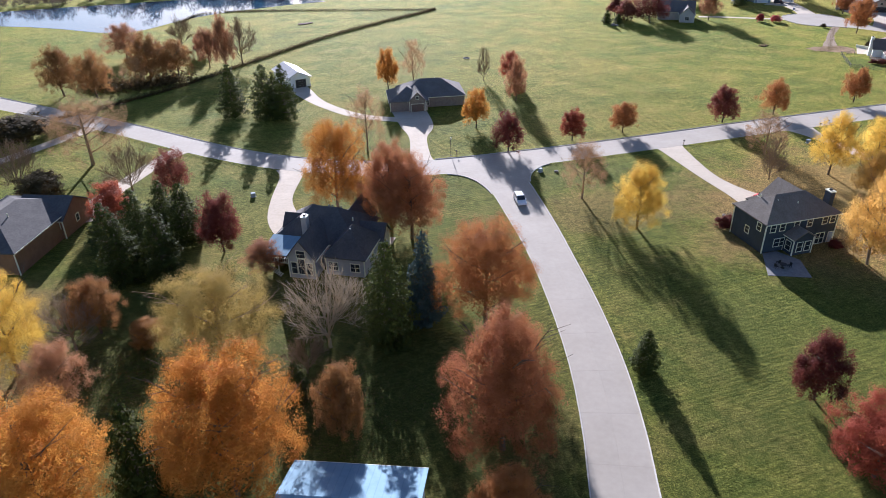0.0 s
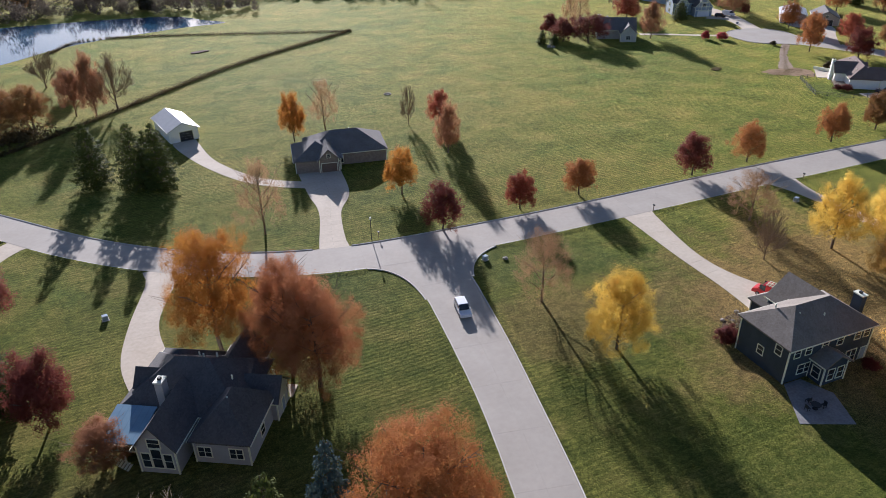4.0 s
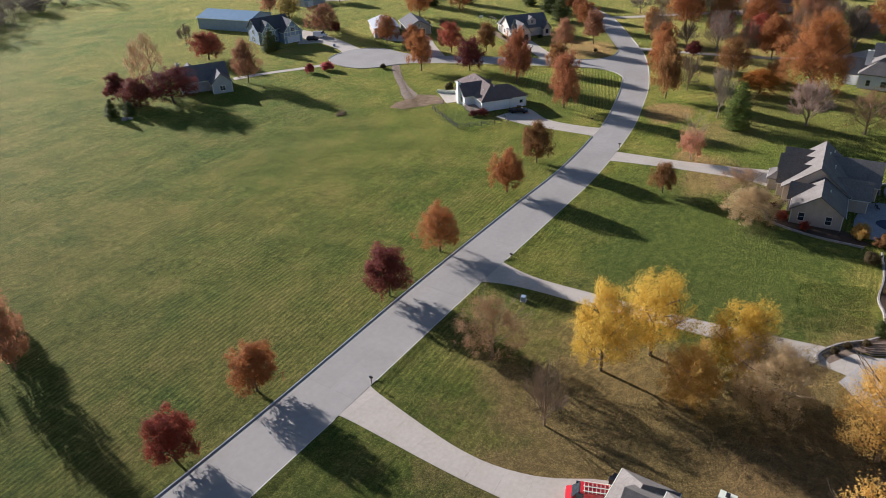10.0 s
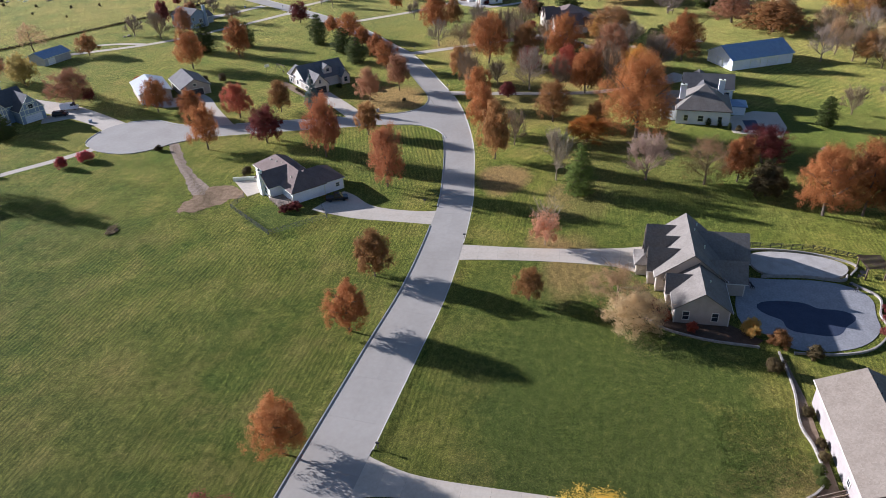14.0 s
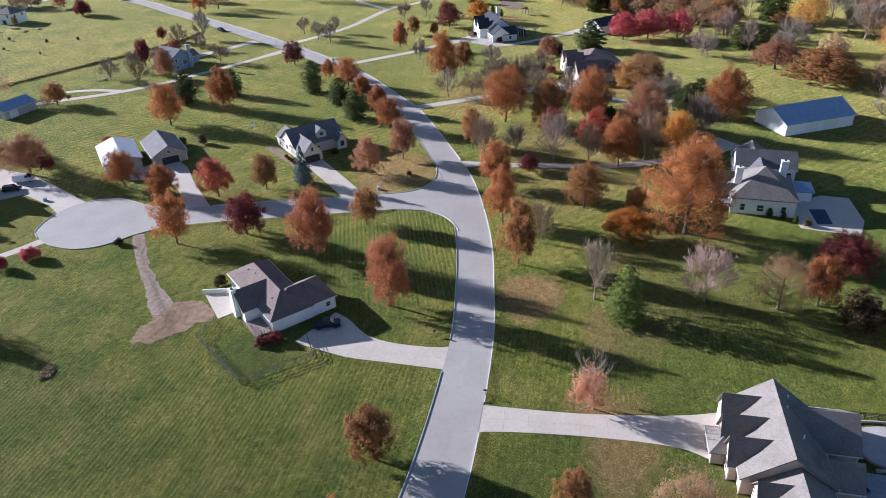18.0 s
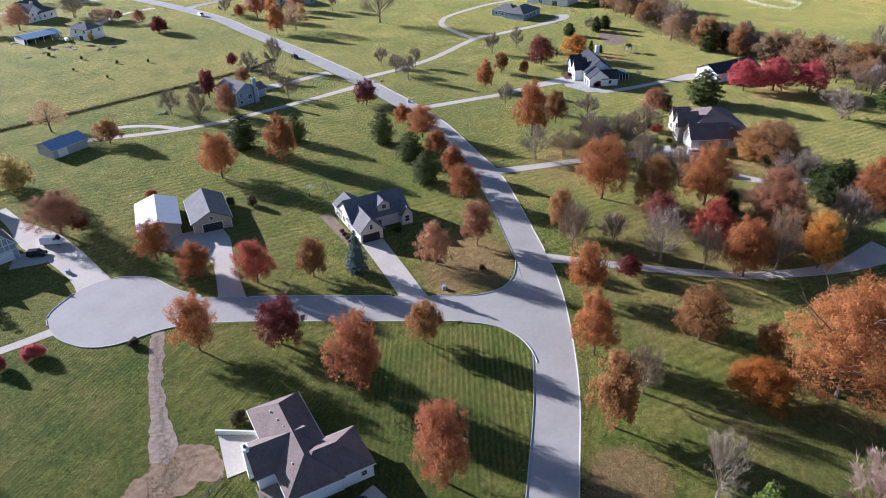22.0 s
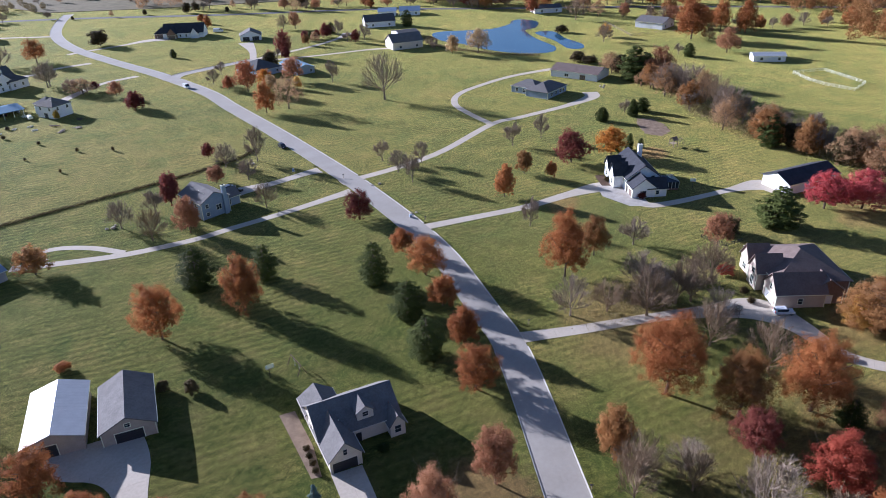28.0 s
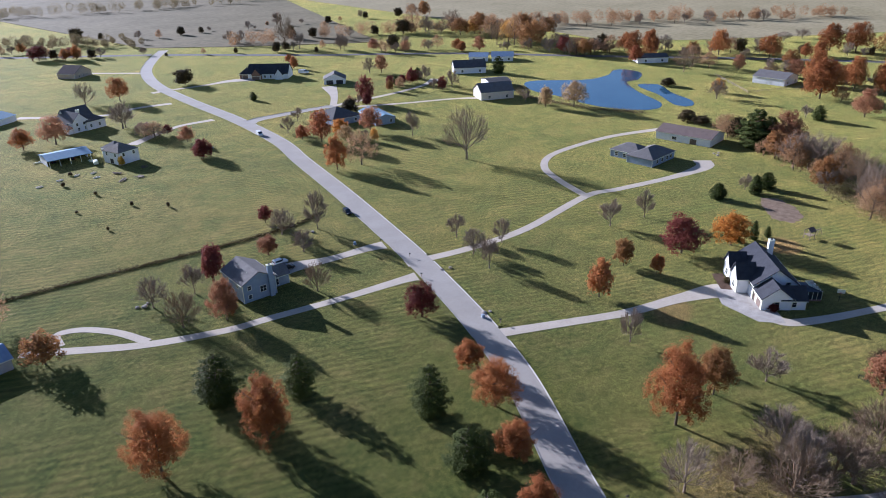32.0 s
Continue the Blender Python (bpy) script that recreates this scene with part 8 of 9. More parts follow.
def utility_box(x, y, yaw, s=1.0):
    b = base("utility_box", pose(x, y, 0, 0, 0, yaw), "small green-grey utility cabinet on the verge", "utility box", "utility boxes")
    part("cabinet", boxes((-0.45 * s, 0.45 * s, -0.4 * s, 0.4 * s, 0.08, 0.9 * s), bevel=0.05), M["bluegrey"], b)
    part("plinth", boxes((-0.55 * s, 0.55 * s, -0.5 * s, 0.5 * s, 0, 0.08)), M["kerb"], b)


for x, y, yaw in ((61.0, 140.2, 20), (-3.6, 146.5, 10), (131.5, 137.0, 15), (272.5, 196.8, 30), (245.2, 283.0, 30), (403.5, 321.5, 40), (384.5, 262.5, 50)):
    utility_box(x, y, yaw)


def wire_fence(name, pts, label, h=1.3, step=2.4, mat="black", thick=0.08):
    f = base(name, pose(0, 0, 0), label, "fence")
    for (x0, y0), (x1, y1) in zip(pts, pts[1:]):
        n = max(1, int(math.hypot(x1 - x0, y1 - y0) / step))
        for i in range(n):
            rod("post", (x0 + (x1 - x0) * i / n, y0 + (y1 - y0) * i / n, 0), (x0 + (x1 - x0) * i / n, y0 + (y1 - y0) * i / n, h), thick, M[mat], f)
        for z in (0.25, h * 0.5, h * 0.75, h - 0.05):
            rod("rail", (x0, y0, z), (x1, y1, z), thick * 0.6, M[mat], f, sides=4)


wire_fence("yard_fence", [(209.0, 206.7), (203.2, 206.8), (193.9, 191.7), (198.8, 187.2), (204.0, 182.3), (208.6, 186.0)], "thin dark wire fence round the white house's back yard", mat="darkwire", thick=0.065)
wire_fence("paddock_fence", [(616.7, 162.5), (604, 155), (596.9, 148), (590.2, 135), (606, 130), (628, 148), (616.7, 162.5)], "white paddock rail fence", 1.5, 5, "trim")
wire_fence("farm_fence", [(735, 292), (690, 262), (720, 235)], "grey post-and-wire farm fence", 1.3, 6, "wood")


def play_set(x, y, yaw):
    b = base("play_set", pose(x, y, 0, 0, 0, yaw), "timber play house with swing beam on the lawn", "play set")
    for a in (0, 2.2):
        for c in (0, 2.2):
            part("post", boxes((a - 0.08, a + 0.08, c - 0.08, c + 0.08, 0, 2.8)), M["wood"], b)
    part("floor", boxes((0, 2.2, 0, 2.2, 1.3, 1.4)), M["wood"], b)
    r = bmesh.new()
    roof_mesh(r, 0, 2.2, 0, 2.2, 2.8, 3.8, "gx", 0.2, 0.08)
    part("roof", r, M["r_brown"], b)
    part("beam", boxes((2.2, 6.2, 1.0, 1.15, 2.3, 2.45)), M["wood"], b)
    rod("leg", (6.1, 0.1, 0), (6.1, 1.08, 2.4), 0.06, M["wood"], b)
    rod("leg", (6.1, 2.1, 0), (6.1, 1.08, 2.4), 0.06, M["wood"], b)
    for u in (3.4, 4.8):
        rod("chain", (u, 0.95, 2.3), (u, 0.95, 0.5), 0.02, M["metal"], b)
        rod("chain", (u, 1.2, 2.3), (u, 1.2, 0.5), 0.02, M["metal"], b)
        part("seat", boxes((u - 0.1, u + 0.1, 0.85, 1.3, 0.45, 0.5)), M["black"], b)


play_set(479, 199, -30)
play_set(418.2, 112, 10)


# kitchen plot of thick green growth in rows
plot = np.random.default_rng(77)
pu, pv = plot.uniform(0, 1, 3400), np.floor(plot.uniform(0, 9, 3400)) / 9 + plot.normal(size=3400) * 0.05
keep = (np.abs(pu - 0.52) > 0.02)
pc = [np.array(q) for q in ((161.7, 99.3), (165.7, 88.6), (151.2, 87.4), (146.2, 98.4))]
pxy = np.stack([(pc[0] * (1 - u) + pc[3] * u) * (1 - w) + (pc[1] * (1 - u) + pc[2] * u) * w for u, w in zip(pu[keep], pv[keep])])
pxyz = np.concatenate([pxy, np.abs(plot.normal(size=(len(pxy), 1))) * 0.07 + 0.02], 1)
tagged(new("kitchen_plot", cloud_mesh("kitchen_plot", leaf_cloud(pxyz, 0.10, plot, 0.0), LEAF["herb"])), "thick green growth in rows on the lawn", "garden plot", kind="stuff")


# weeds, ditches and hedges: uncountable growth
def weed_strip(name, pts, label, wide, high, per, mat="weed", size=0.3):
    rng = np.random.default_rng(len(pts) * 13 + per)
    p = smooth_path([(x, y, 0) for x, y in pts], 1.5)
    idx = rng.integers(0, len(p), per)
    q = np.stack([p[idx, 0] + rng.normal(size=per) * wide, p[idx, 1] + rng.normal(size=per) * wide, np.abs(rng.normal(size=per)) * high * 0.5 + 0.05], 1)
    ob = new(name, cloud_mesh(name, leaf_cloud(q, size, rng), LEAF[mat]))
    return tagged(ob, label, "undergrowth", kind="stuff")


weed_strip("hedge", [(-62, 214), (-26, 240), (1, 268), (38, 305), (89, 342)], "dark weedy hedge along an old fence line", 0.5, 1.1, 15000, "bush", 0.2)
weed_strip("hedge", [(-30, 352), (-8, 373), (89, 342)], "thin weedy fence line", 0.4, 0.9, 6000, "bush", 0.2)
weed_strip("ditch_growth", [(300, 392), (322, 382), (342, 374), (365, 364), (385, 356), (405, 350), (417, 350)], "dark growth along a narrow ditch", 0.5, 0.7, 5000, "bush", 0.25)
weed_strip("undergrowth", [(-50, 250), (-38, 248), (-24, 250)], "brown undergrowth below the trees", 3.0, 2.4, 4200, "bush", 0.4)
weed_strip("undergrowth", [(350, 195), (365, 187), (382, 178)], "grey-brown undergrowth of a thicket", 4.0, 1.2, 3600, "weed", 0.16)
weed_strip("undergrowth", [(545, 205), (520, 186), (500, 160), (480, 130)], "brown undergrowth along the hedgerow", 3.5, 2.2, 6000, "weed", 0.3)
weed_strip("undergrowth", [(-35, 78), (-20, 92), (-5, 76), (8, 72)], "dark brown undergrowth in the shaded yard", 6.0, 0.9, 7000, "bush", 0.13)
weed_strip("undergrowth", [(174, 111), (178, 111), (183, 114)], "tangle of dry stems", 1.8, 0.9, 1500, "weed", 0.10)
weed_strip("dry_straw", [(234, 244.4), (226, 236.4), (215.2, 225.3), (209, 218.5)], "dry straw and leaf litter on the worn track", 0.6, 0.06, 900, "weed", 0.10)
weed_strip("dry_straw", [(199, 213.5), (204, 215), (211, 216.5)], "dry straw over bare soil", 1.8, 0.06, 1100, "weed", 0.10)
weed_strip("dry_straw", [(186.4, 227.6), (188.4, 228.4)], "dry stalks over a brush heap", 0.6, 0.4, 300, "weed", 0.16)
weed_strip("reeds", [(616, 300), (612, 330), (622, 372), (645, 388)], "pale reeds on the pond's bank", 1.6, 1.0, 2600, "weed", 0.35)


def wood_strip(name, pts, label, wide, high, trees, mat, seed, size=0.42, k=300):
    """A distant wood: many ragged crowns along a line, as one mass."""
    rng = np.random.default_rng(seed)
    p = smooth_path([(x, y, 0) for x, y in pts], 4)
    q = []
    for i in range(trees):
        c = p[rng.integers(0, len(p))]
        h = high * rng.uniform(0.6, 1.15)
        d = rng.normal(size=(k, 3))
        d /= np.linalg.norm(d, axis=1)[:, None]
        q.append(d * rng.uniform(0.5, 1.0, (k, 1)) * (h * 0.42, h * 0.42, h * 0.48) + (c[0] + rng.normal() * wide, c[1] + rng.normal() * wide, h * 0.52))
    ob = new(name, cloud_mesh(name, leaf_cloud(np.concatenate(q), size, rng, 0.4, 1.3), LEAF[mat]))
    return tagged(ob, label, "wood", kind="stuff")


wood_strip("far_wood", [(-330, 470), (-180, 520), (-60, 480), (40, 440)], "dark distant wood beyond the west pond", 16, 13, 150, "thicket", 1)
wood_strip("far_wood", [(30, 470), (80, 458), (110, 446), (140, 432), (172, 422), (205, 466), (262, 474)], "dark grey-brown wood along the brushy field edge", 9, 10, 220, "thicket", 9, 0.26, 320)
wood_strip("far_wood", [(84, 440), (112, 428), (136, 414), (158, 406)], "low tan brush before the dark wood", 3, 3, 90, "weed", 12, 0.3, 90)
wood_strip("far_wood", [(-170, 436), (-100, 432), (-40, 436), (10, 432), (50, 420)], "dark bank of brush beyond the pond", 6, 8, 130, "thicket", 10, 0.30, 220)
wood_strip("far_wood", [(690, 700), (860, 570), (980, 440), (1100, 260)], "distant brown tree line along the fields", 9, 13, 130, "thin", 2)
wood_strip("far_wood", [(520, 1080), (580, 900), (640, 800)], "distant grey-brown thicket", 16, 11, 90, "weed", 3)
wood_strip("far_wood", [(920, 190), (800, 120), (690, 76)], "distant brown woodland edge", 22, 14, 110, "brown", 4, 0.55, 300)
wood_strip("far_wood", [(900, 130), (760, 50), (640, 10), (520, -10)], "distant faded brown woodland", 22, 15, 90, "thin", 5, 0.55, 300)
wood_strip("far_wood", [(700, 1180), (900, 1050), (1150, 980), (1400, 760)], "very distant wood across the fields", 14, 15, 130, "weed", 6)


# ---------------------------------------------------------------- yards and gardens
gravel_yard = tagged(prism("gravel_yard", [(128, 70), (147.6, 66), (147.6, 84), (144, 87.5), (137, 90), (129, 82)], -0.04, 0.055, M["gravel"]), "pale gravel yard before the machine shed", "yard", kind="structure")
tagged(prism("gravel_yard", [(421, 196), (427, 200), (434, 207), (438, 212), (431, 216), (423, 212), (418.5, 202)], -0.04, 0.047, M["gravel"]), "worn pale gravel forecourt beside the garage", "yard", kind="structure")
tagged(prism("flower_bed", [(140.5, 91.8), (144.6, 89.4), (147.8, 86.0), (150.2, 84.6), (168.4, 86.8), (177.8, 88.9), (169.8, 87.9), (162.1, 87.8), (157.8, 86.5), (152.6, 85.9), (149.4, 87.3), (146.0, 90.9), (142.2, 93.2)], -0.04, 0.05, M["soil"]), "planted bed of bare soil along the machine shed", "flower bed", kind="structure")
tagged(prism("flower_bed", [(85.2, 102.0), (91.6, 102.4), (91.8, 108.8), (88.6, 108.6), (85.4, 106.2)], -0.04, 0.05, M["mulch"]), "mulched front bed of the dark blue house", "flower bed", kind="structure")
tagged(prism("patio", [(80.6, 85.6), (87.2, 82.8), (89.4, 88.4), (87.5, 92.4), (84.6, 92.4)], -0.04, 0.06, M["slate"]), "grey concrete patio behind the dark blue house", "patio", kind="structure")
tagged(prism("flower_bed", [(179.4, 93), (181.2, 91.6), (184.4, 96.8), (183.4, 106.4), (187.6, 108.4), (186.6, 111.4), (181.4, 108.6), (179.4, 101)], -0.04, 0.05, M["mulch"]), "mulched bed curving round the stone house", "flower bed", kind="structure")
tagged(prism("flower_bed", [(282.2, 225.6), (288.0, 231.6), (294.6, 240.6), (292.2, 242.6), (285.6, 233.4), (281.0, 227.0)], -0.04, 0.05, M["soil"]), "planted side bed of the cream house", "flower bed", kind="structure")
tagged(prism("flower_bed", [(432.6, 211.6), (441.6, 216.4), (439.8, 219.0), (431.6, 214.4)], -0.04, 0.05, M["mulch"]), "mulched front bed of the white house", "flower bed", kind="structure")


def stone_edge(label, pts, n, layers=1):
    """Edging of separate stone blocks along a curve."""
    p = smooth_path([(x, y, 0) for x, y in pts], 0.5)
    w = base("garden_wall", pose(0, 0, 0), label, "wall", "garden walls")
    step = max(1, len(p) // n)
    mesh = None
    for lay in range(layers):
        for i in range((lay % 2) * (step // 2), len(p) - step, step):
            a, b = p[i], p[i + step]
            yaw, ln = math.degrees(math.atan2(b[1] - a[1], b[0] - a[0])), math.hypot(b[0] - a[0], b[1] - a[1])
            if mesh is None:
                o = part("stone", boxes((-0.48, 0.48, -0.5, 0.5, 0, 0.30), bevel=0.05), M["stone"], w)
                mesh = o.data
            else:
                o = new("stone", mesh)
                o.parent = w
            o.matrix_local = pose((a[0] + b[0]) / 2, (a[1] + b[1]) / 2, 0.21 * lay, 0, 0, yaw) @ Matrix.Diagonal((ln * 1.0, 0.30, 0.68, 1))


stone_edge("low serpentine wall of tan stone blocks beside the lawn", [(139.7, 93.3), (142.2, 93.5), (146.1, 91.2), (149.5, 87.6), (152.5, 86.2), (157.8, 86.8), (162.1, 88.1), (169.8, 88.2), (178.5, 89.5)], 44, 2)
stone_edge("curved stone edging of the stone house's bed", [(179.0, 92.4), (179.0, 101.4), (181.2, 109.2), (186.4, 112.0)], 26, 2)
stone_edge("stone wall stepping along the pool terrace", [(201.3, 90.6), (203.0, 83.2), (203.3, 76.4), (205.4, 75.2)], 20, 3)
stone_edge("outer stone edging of the raised bed above the pool", [(204.6, 93.0), (210.9, 92.6), (212.5, 82.0), (210.0, 73.3), (205.6, 74.6)], 30, 2)
stone_edge("curved stone edging along the pool terrace", [(203.0, 75.0), (199.0, 71.0), (193.4, 71.8), (188.8, 71.4), (183.0, 74.9), (180.0, 80.8), (178.8, 87.2)], 40, 2)

# shrubs against the houses
for kind, x, y, h, w, grove in (("red", 183.4, 107.6, 2.0, 2.2, "stone house bed"), ("red", 181.0, 103.0, 1.9, 2.0, "stone house bed"), ("maroon", 186.8, 109.8, 1.8, 2.4, "stone house bed"), ("gold", 182.2, 93.6, 3.4, 3.2, "pool terrace"),
                                ("brown", 180.4, 89.4, 3.2, 3.4, "pool terrace"), ("bush", 178.6, 84.2, 2.4, 2.6, "pool terrace"), ("maroon", 191.5, 70.6, 1.8, 2.6, "pool terrace"), ("maroon", 187.6, 71.8, 1.6, 2.4, "pool terrace"), ("maroon", 195.0, 70.2, 1.6, 2.2, "pool terrace"),
                                ("bush", 156.0, 85.8, 1.4, 1.8, "machine shed bed"), ("bush", 158.6, 85.9, 1.3, 1.5, "machine shed bed"), ("pine", 153.4, 86.8, 1.8, 2.4, "machine shed bed"), ("pine", 151.4, 86.6, 1.6, 2.2, "machine shed bed"), ("bush", 164.4, 86.9, 1.6, 2.0, "machine shed bed"), ("bush", 173.5, 90.6, 2.4, 2.8, "machine shed bed"),
                                ("bush", 145.6, 90.2, 1.2, 1.3, "machine shed bed"), ("bush", 147.6, 88.0, 1.2, 1.3, "machine shed bed"), ("bush", 143.4, 91.6, 1.2, 1.3, "machine shed bed"),
                                ("maroon", 84.4, 103.4, 2.6, 3.6, "blue house bed"), ("weed", 88.0, 105.6, 1.6, 4.0, "blue house bed"), ("maroon", 98.5, 90.4, 1.6, 2.4, "blue house bed"),
                                ("maroon", 206.4, 191.6, 2.0, 3.2, "white house deck"), ("maroon", 204.6, 193.6, 1.6, 2.4, "white house deck"), ("bush", 223.4, 207.4, 2.2, 3.6, "white house bed"), ("bush", 220.8, 212.6, 2.6, 2.8, "white house bed"),
                                ("bush", 286.6, 232.0, 1.1, 1.3, "cream house bed"), ("bush", 285.2, 230.4, 1.1, 1.3, "cream house bed"), ("bush", 284.0, 228.8, 1.1, 1.3, "cream house bed"), ("bush", 282.6, 227.2, 1.1, 1.3, "cream house bed"), ("pine", 292.6, 219.0, 1.4, 2.2, "cream house bed"),
                                ("red", 384.6, 169.6, 3.0, 4.2, "brick house bed"), ("pine", 388.0, 173.4, 3.0, 3.0, "brick house bed"), ("bush", 376.6, 164.6, 1.6, 2.2, "brick house bed"), ("bush", 372.6, 162.6, 1.4, 2.0, "brick house bed"),
                                ("maroon", 426.4, 200.2, 2.2, 3.2, "sun room house"), ("bush", 436.4, 214.0, 1.6, 2.4, "sun room house"), ("pine", 470.6, 214.0, 7.0, 3.0, "sun room house"), ("pine", 475.0, 210.6, 4.0, 2.2, "sun room house"), ("pine", 466.4, 217.6, 3.6, 2.0, "sun room house"),
                                ("pine", 280.6, 99.0, 2.4, 1.8, "white house wall"), ("pine", 279.6, 96.0, 2.2, 1.6, "white house wall"), ("pine", 278.4, 93.4, 2.2, 1.6, "white house wall"), ("bush", 277.4, 91.0, 1.8, 1.8, "white house wall"),
                                ("bush", 230.2, 246.8, 1.6, 2.4, "turning circle"), ("bush", 290.6, 263.6, 3.2, 3.0, "detached garage"), ("bush", 288.6, 269.6, 2.6, 2.6, "detached garage")):
    if kind == "weed":
        weed_strip("dry_flower_bed", [(x - 1.5, y - 2), (x, y), (x + 1, y + 1.8)], "dry pale stems in a front bed", 0.9, 1.0, 700, "weed", 0.14)
    else:
        t = plant(kind, x, y, h, w, grove, int(x * 7 + y))
        t.name = "shrub"
        t["category"] = "shrub"


# young shrubs on the far lawn
for x, y in ((373.0, 428.1), (388.5, 417.3), (544.3, 518.2), (397.3, 472.9), (387.6, 461.8), (369.3, 403.0), (394.7, 404.1), (388.4, 440.4)):
    t = plant("bush", x, y, 1.2 + (x % 1) * 1.2, 1.1 + (y % 1), "far lawn", int(x))
    t.name = "shrub"


# stacked poles beside the shed, boulders on the lawns, fire rings
def boulder(x, y, s, label="grey field boulder on the lawn"):
    bm = bmesh.new()
    bmesh.ops.create_icosphere(bm, subdivisions=2, radius=s)
    for v in bm.verts:
        v.co *= 1 + 0.35 * (noise.noise(v.co * 1.3 / s + Vector((x, y, 0))))
        v.co.z = max(v.co.z * 0.62 + s * 0.3, -0.05)
    me = bpy.data.meshes.new("boulder")
    bm.to_mesh(me)
    bm.free()
    me.materials.append(M["stone"])
    o = new("boulder", me)
    o.location = (x, y, 0)
    tagged(o, label, "boulder", "boulders")


for x, y, s in ((64.5, 139.0, 0.5), (152.0, 280.2, 1.0), (153.4, 279.4, 0.7), (386.6, 263.4, 0.7), (388.0, 262.4, 0.5), (404.6, 285.6, 0.6), (402.4, 287.2, 0.5), (341.8, 344.2, 0.8), (340.4, 345.6, 0.6), (343.4, 345.2, 0.5), (455.6, 452.0, 0.7), (556.0, 246.0, 0.7), (558.0, 248.0, 0.6), (560.2, 246.6, 0.6), (404.0, 340.4, 0.7)):
    boulder(x, y, s)
poles = base("pole_stack", pose(147.0, 88.0, 0, 0, 0, -60), "loose stack of grey timber poles by the shed wall", "timber stack")
for i in range(16):
    rod("pole", (random.uniform(-0.6, 0.4), -1.6 + 0.2 * i, 0.12 + 0.2 * (i % 3)), (random.uniform(5.0, 6.4), -1.7 + 0.21 * i, 0.12 + 0.2 * (i % 3)), 0.09, M["twig_pale"], poles)


def garden_chair(x, y, yaw, mat="black", z=0.07):
    c = base("garden_chair", pose(x, y, z, 0, 0, yaw), "dark metal garden chair on a terrace", "chair", "garden chairs")
    part("seat", boxes((-0.26, 0.26, -0.26, 0.26, 0.42, 0.47)), M[mat], c)
    part("backrest", boxes((-0.26, 0.26, 0.22, 0.27, 0.47, 0.95)), M[mat], c)
    for a in (-0.23, 0.23):
        for b in (-0.23, 0.23):
            part("leg", boxes((a - 0.03, a + 0.03, b - 0.03, b + 0.03, 0, 0.42)), M[mat], c)


def garden_table(x, y, z=0.07):
    t = base("garden_table", pose(x, y, z, 0, 0, 20), "round dark garden table on a terrace", "table")
    rod("tabletop", (0, 0, 0.70), (0, 0, 0.75), 0.65, M["black"], t, sides=18)
    rod("stem", (0, 0, 0), (0, 0, 0.70), 0.06, M["black"], t)
    rod("foot", (0, 0, 0), (0, 0, 0.05), 0.35, M["black"], t, sides=14)


garden_table(84.6, 87.0)
garden_table(206.4, 72.4)
for x, y, yaw in ((83.4, 87.2, 90), (85.8, 86.8, -90), (84.7, 88.3, 180), (205.2, 73.2, 60), (207.4, 71.6, -120), (197, 92.4, 30), (198.2, 92.8, 10), (200.4, 74.6, 200), (202, 75.2, 170)):
    garden_chair(x, y, yaw)


def basketball_hoop(x, y, yaw):
    b = base("basketball_hoop", pose(x, y, 0, 0, 0, yaw), "basketball hoop with white backboard by a driveway", "basketball hoop", "basketball hoops")
    rod("pole", (0, 0, 0), (0, 0, 3.2), 0.07, M["black"], b)
    rod("arm", (0, 0, 3.1), (0, 0.7, 3.3), 0.05, M["black"], b)
    part("backboard", boxes((-0.9, 0.9, 0.7, 0.75, 2.9, 3.95)), M["trim"], b)
    v, f = [], []
    for i in range(12):
        a0, a1 = i * math.pi / 6, (i + 1) * math.pi / 6
        tube(v, f, (0.23 * math.cos(a0), 1.0 + 0.23 * math.sin(a0), 3.05), (0.23 * math.cos(a1), 1.0 + 0.23 * math.sin(a1), 3.05), 0.02, 0.02, 4)
    link_mesh("rim", v, f, M["tail"], b)


basketball_hoop(301.2, 251.8, 150)
basketball_hoop(362.4, 164.6, -60)
basketball_hoop(440.0, 186.4, 100)


def wheelie_bin(x, y, yaw):
    b = base("wheelie_bin", pose(x, y, 0.05, 0, 0, yaw), "dark wheeled rubbish bin by a garage", "bin", "rubbish bins")
    part("body", boxes((-0.28, 0.28, -0.32, 0.32, 0.08, 0.98), bevel=0.04), M["black"], b)
    part("lid", boxes((-0.31, 0.31, -0.36, 0.36, 0.98, 1.06), bevel=0.02), M["black"], b)
    for s in (-0.26, 0.26):
        rod("wheel", (s - 0.04, -0.3, 0.12), (s + 0.04, -0.3, 0.12), 0.12, M["rubber"], b, sides=10)


for x, y, yaw in ((102.9, 109.2, 10), (103.6, 109.0, 0), (221.0, 187.6, -36), (290.0, 222.4, -38), (264.4, 274.8, -43)):
    wheelie_bin(x, y, yaw)


def bench(x, y, yaw):
    b = base("picnic_bench", pose(x, y, 0, 0, 0, yaw), "weathered timber picnic bench on the grass", "bench")
    part("tabletop", boxes((-0.9, 0.9, -0.35, 0.35, 0.72, 0.77)), M["wood"], b)
    for s in (-0.75, 0.75):
        part("seat", boxes((-0.9, 0.9, s - 0.14, s + 0.14, 0.43, 0.47)), M["wood"], b)
    for u in (-0.7, 0.7):
        part("leg", boxes((u - 0.05, u + 0.05, -0.8, 0.8, 0.37, 0.43), (u - 0.05, u + 0.05, -0.3, -0.2, 0, 0.72), (u - 0.05, u + 0.05, 0.2, 0.3, 0, 0.72)), M["wood"], b)


bench(268.0, 70.5, 20)


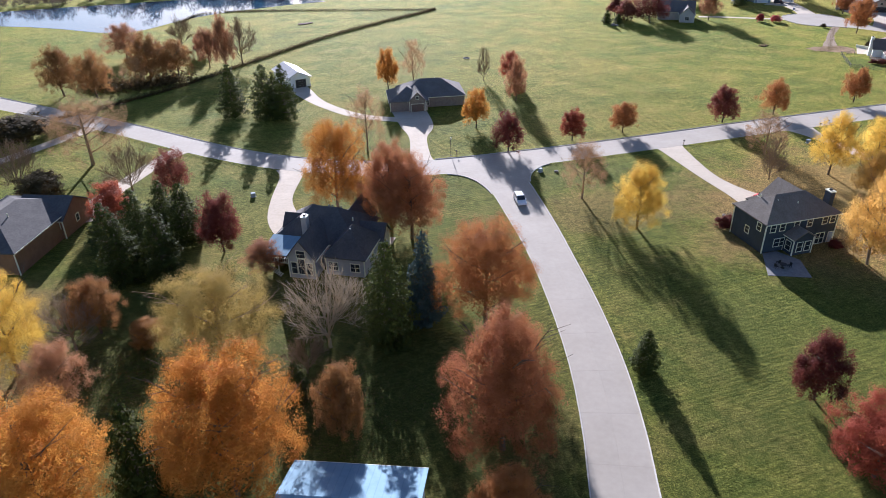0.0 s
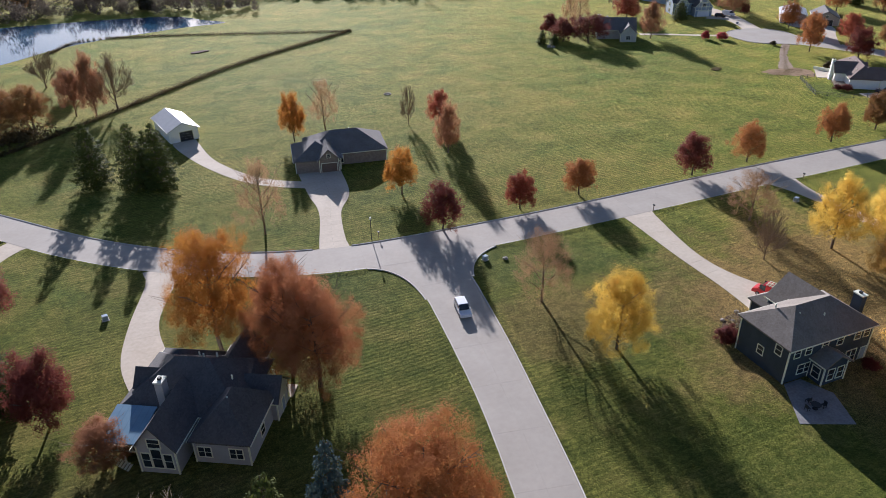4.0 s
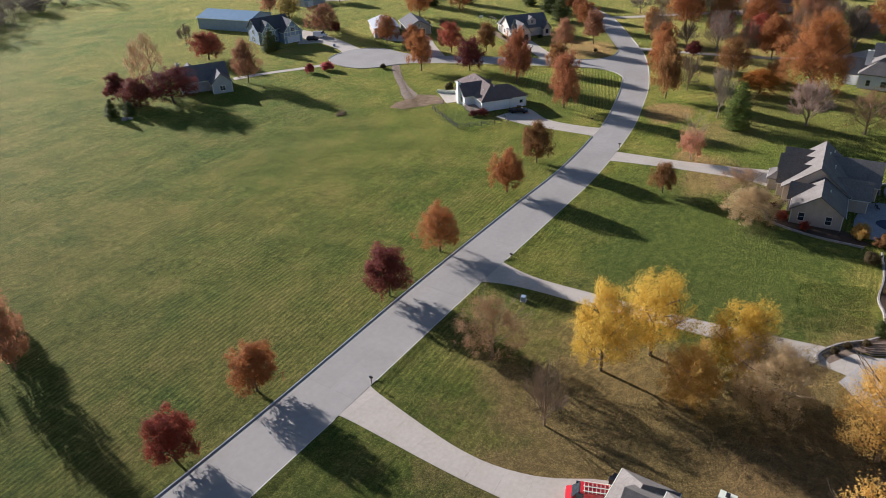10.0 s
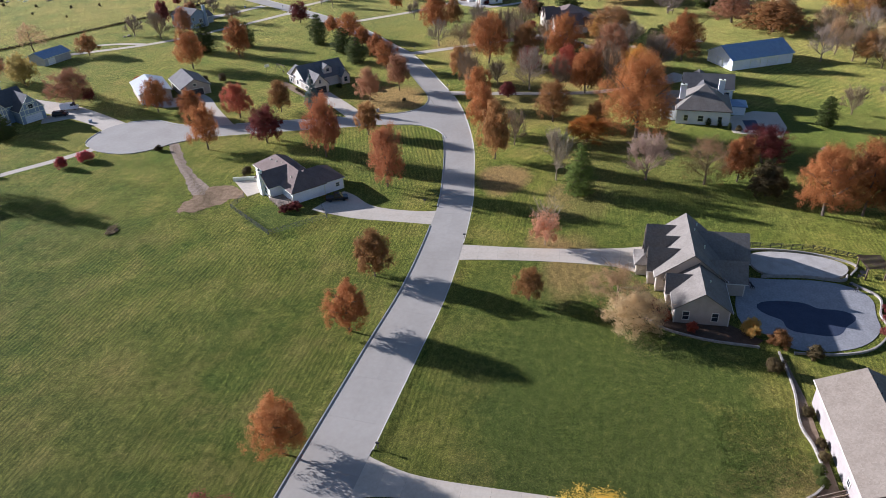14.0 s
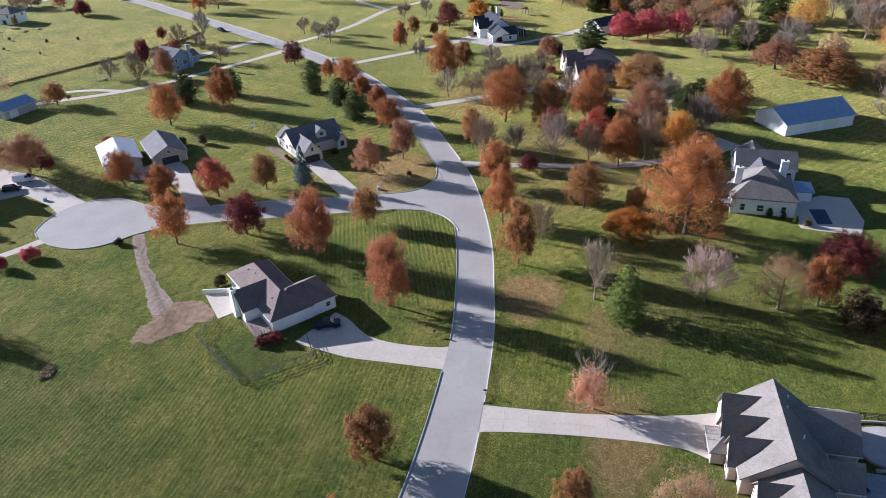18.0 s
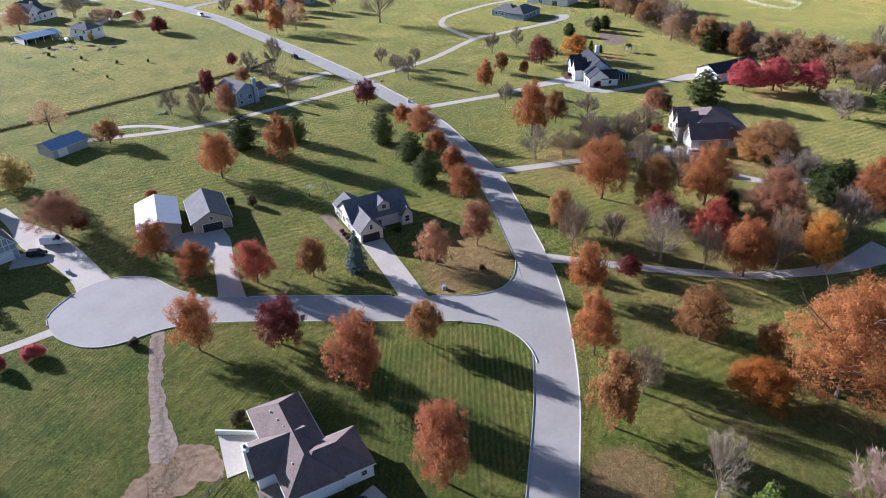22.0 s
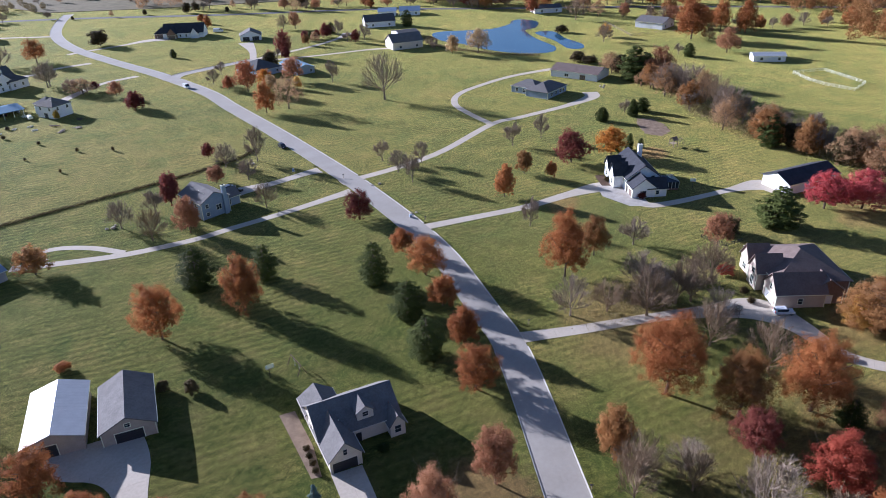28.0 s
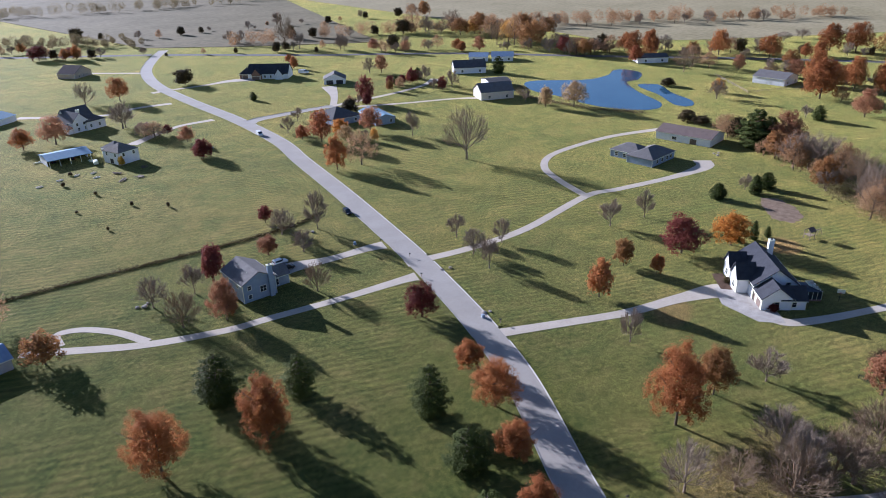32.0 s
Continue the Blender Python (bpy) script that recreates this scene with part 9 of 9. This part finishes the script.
def swing_set(x, y, yaw):
    b = base("swing_set", pose(x, y, 0, 0, 0, yaw), "dark timber swing frame on the lawn", "swing set")
    part("beam", boxes((-2.6, 2.6, -0.07, 0.07, 2.35, 2.5)), M["darkwood"], b)
    for u in (-2.5, 2.5):
        for v in (-1.1, 1.1):
            rod("leg", (u, v, 0), (u, 0, 2.4), 0.07, M["darkwood"], b)
    for u in (-1.3, 0.9):
        for d in (-0.22, 0.22):
            rod("chain", (u + d, 0, 2.35), (u + d, 0, 0.5), 0.02, M["metal"], b)
        part("seat", boxes((u - 0.26, u + 0.26, -0.1, 0.1, 0.45, 0.5)), M["black"], b)


swing_set(306.0, 248.4, 62)
for x, y, r in ((91.0, 109.0, 0.4), (90.4, 107.1, 0.5), (88.6, 105.8, 0.45), (88.7, 107.2, 0.35), (88.4, 103.9, 0.4), (86.6, 104.6, 0.45), (87.4, 108.0, 0.35)):
    boulder(x, y, r, "pale rock in the front flower bed")
fire_ring = base("fire_ring", pose(76.0, 247.0, 0), "ring of grey stones round a fire pit", "fire pit")
for i in range(11):
    w_ = 2 * math.pi * i / 11
    st = part("stone", boxes((-0.26, 0.26, -0.16, 0.16, 0, 0.28), bevel=0.05), M["stone"], fire_ring)
    st.matrix_local = pose(math.cos(w_), math.sin(w_), 0, 0, 0, math.degrees(w_) + 90)
rod("ash_bed", (0, 0, -0.02), (0, 0, 0.06), 0.85, M["black"], fire_ring, "charred ash bed", 14)
blob("brush_mound", 187.4, 228.0, 2.0, 1.3, 20, 0.16, M["mulch"], "low heap of grey-brown brush on the lawn", "brush heap", 0.25, 31, "thing")
blob("brush_mound", 25.9, 331, 3.2, 1.6, 10, 0.3, M["mulch"], "low brown brush heap in the field", "brush heap", 0.2, 32, "thing")
wire_fence("pool_fence", [(212.6, 92), (214.2, 80), (212, 70), (204, 66), (192, 68), (181.6, 73.4)], "black wire fence round the pool terrace", 1.2, 2.0)
wire_fence("garden_fence", [(404, 178.5), (401, 171.5), (406, 167.5)], "thin black garden fence beside the shrubs", 1.1, 2.2)
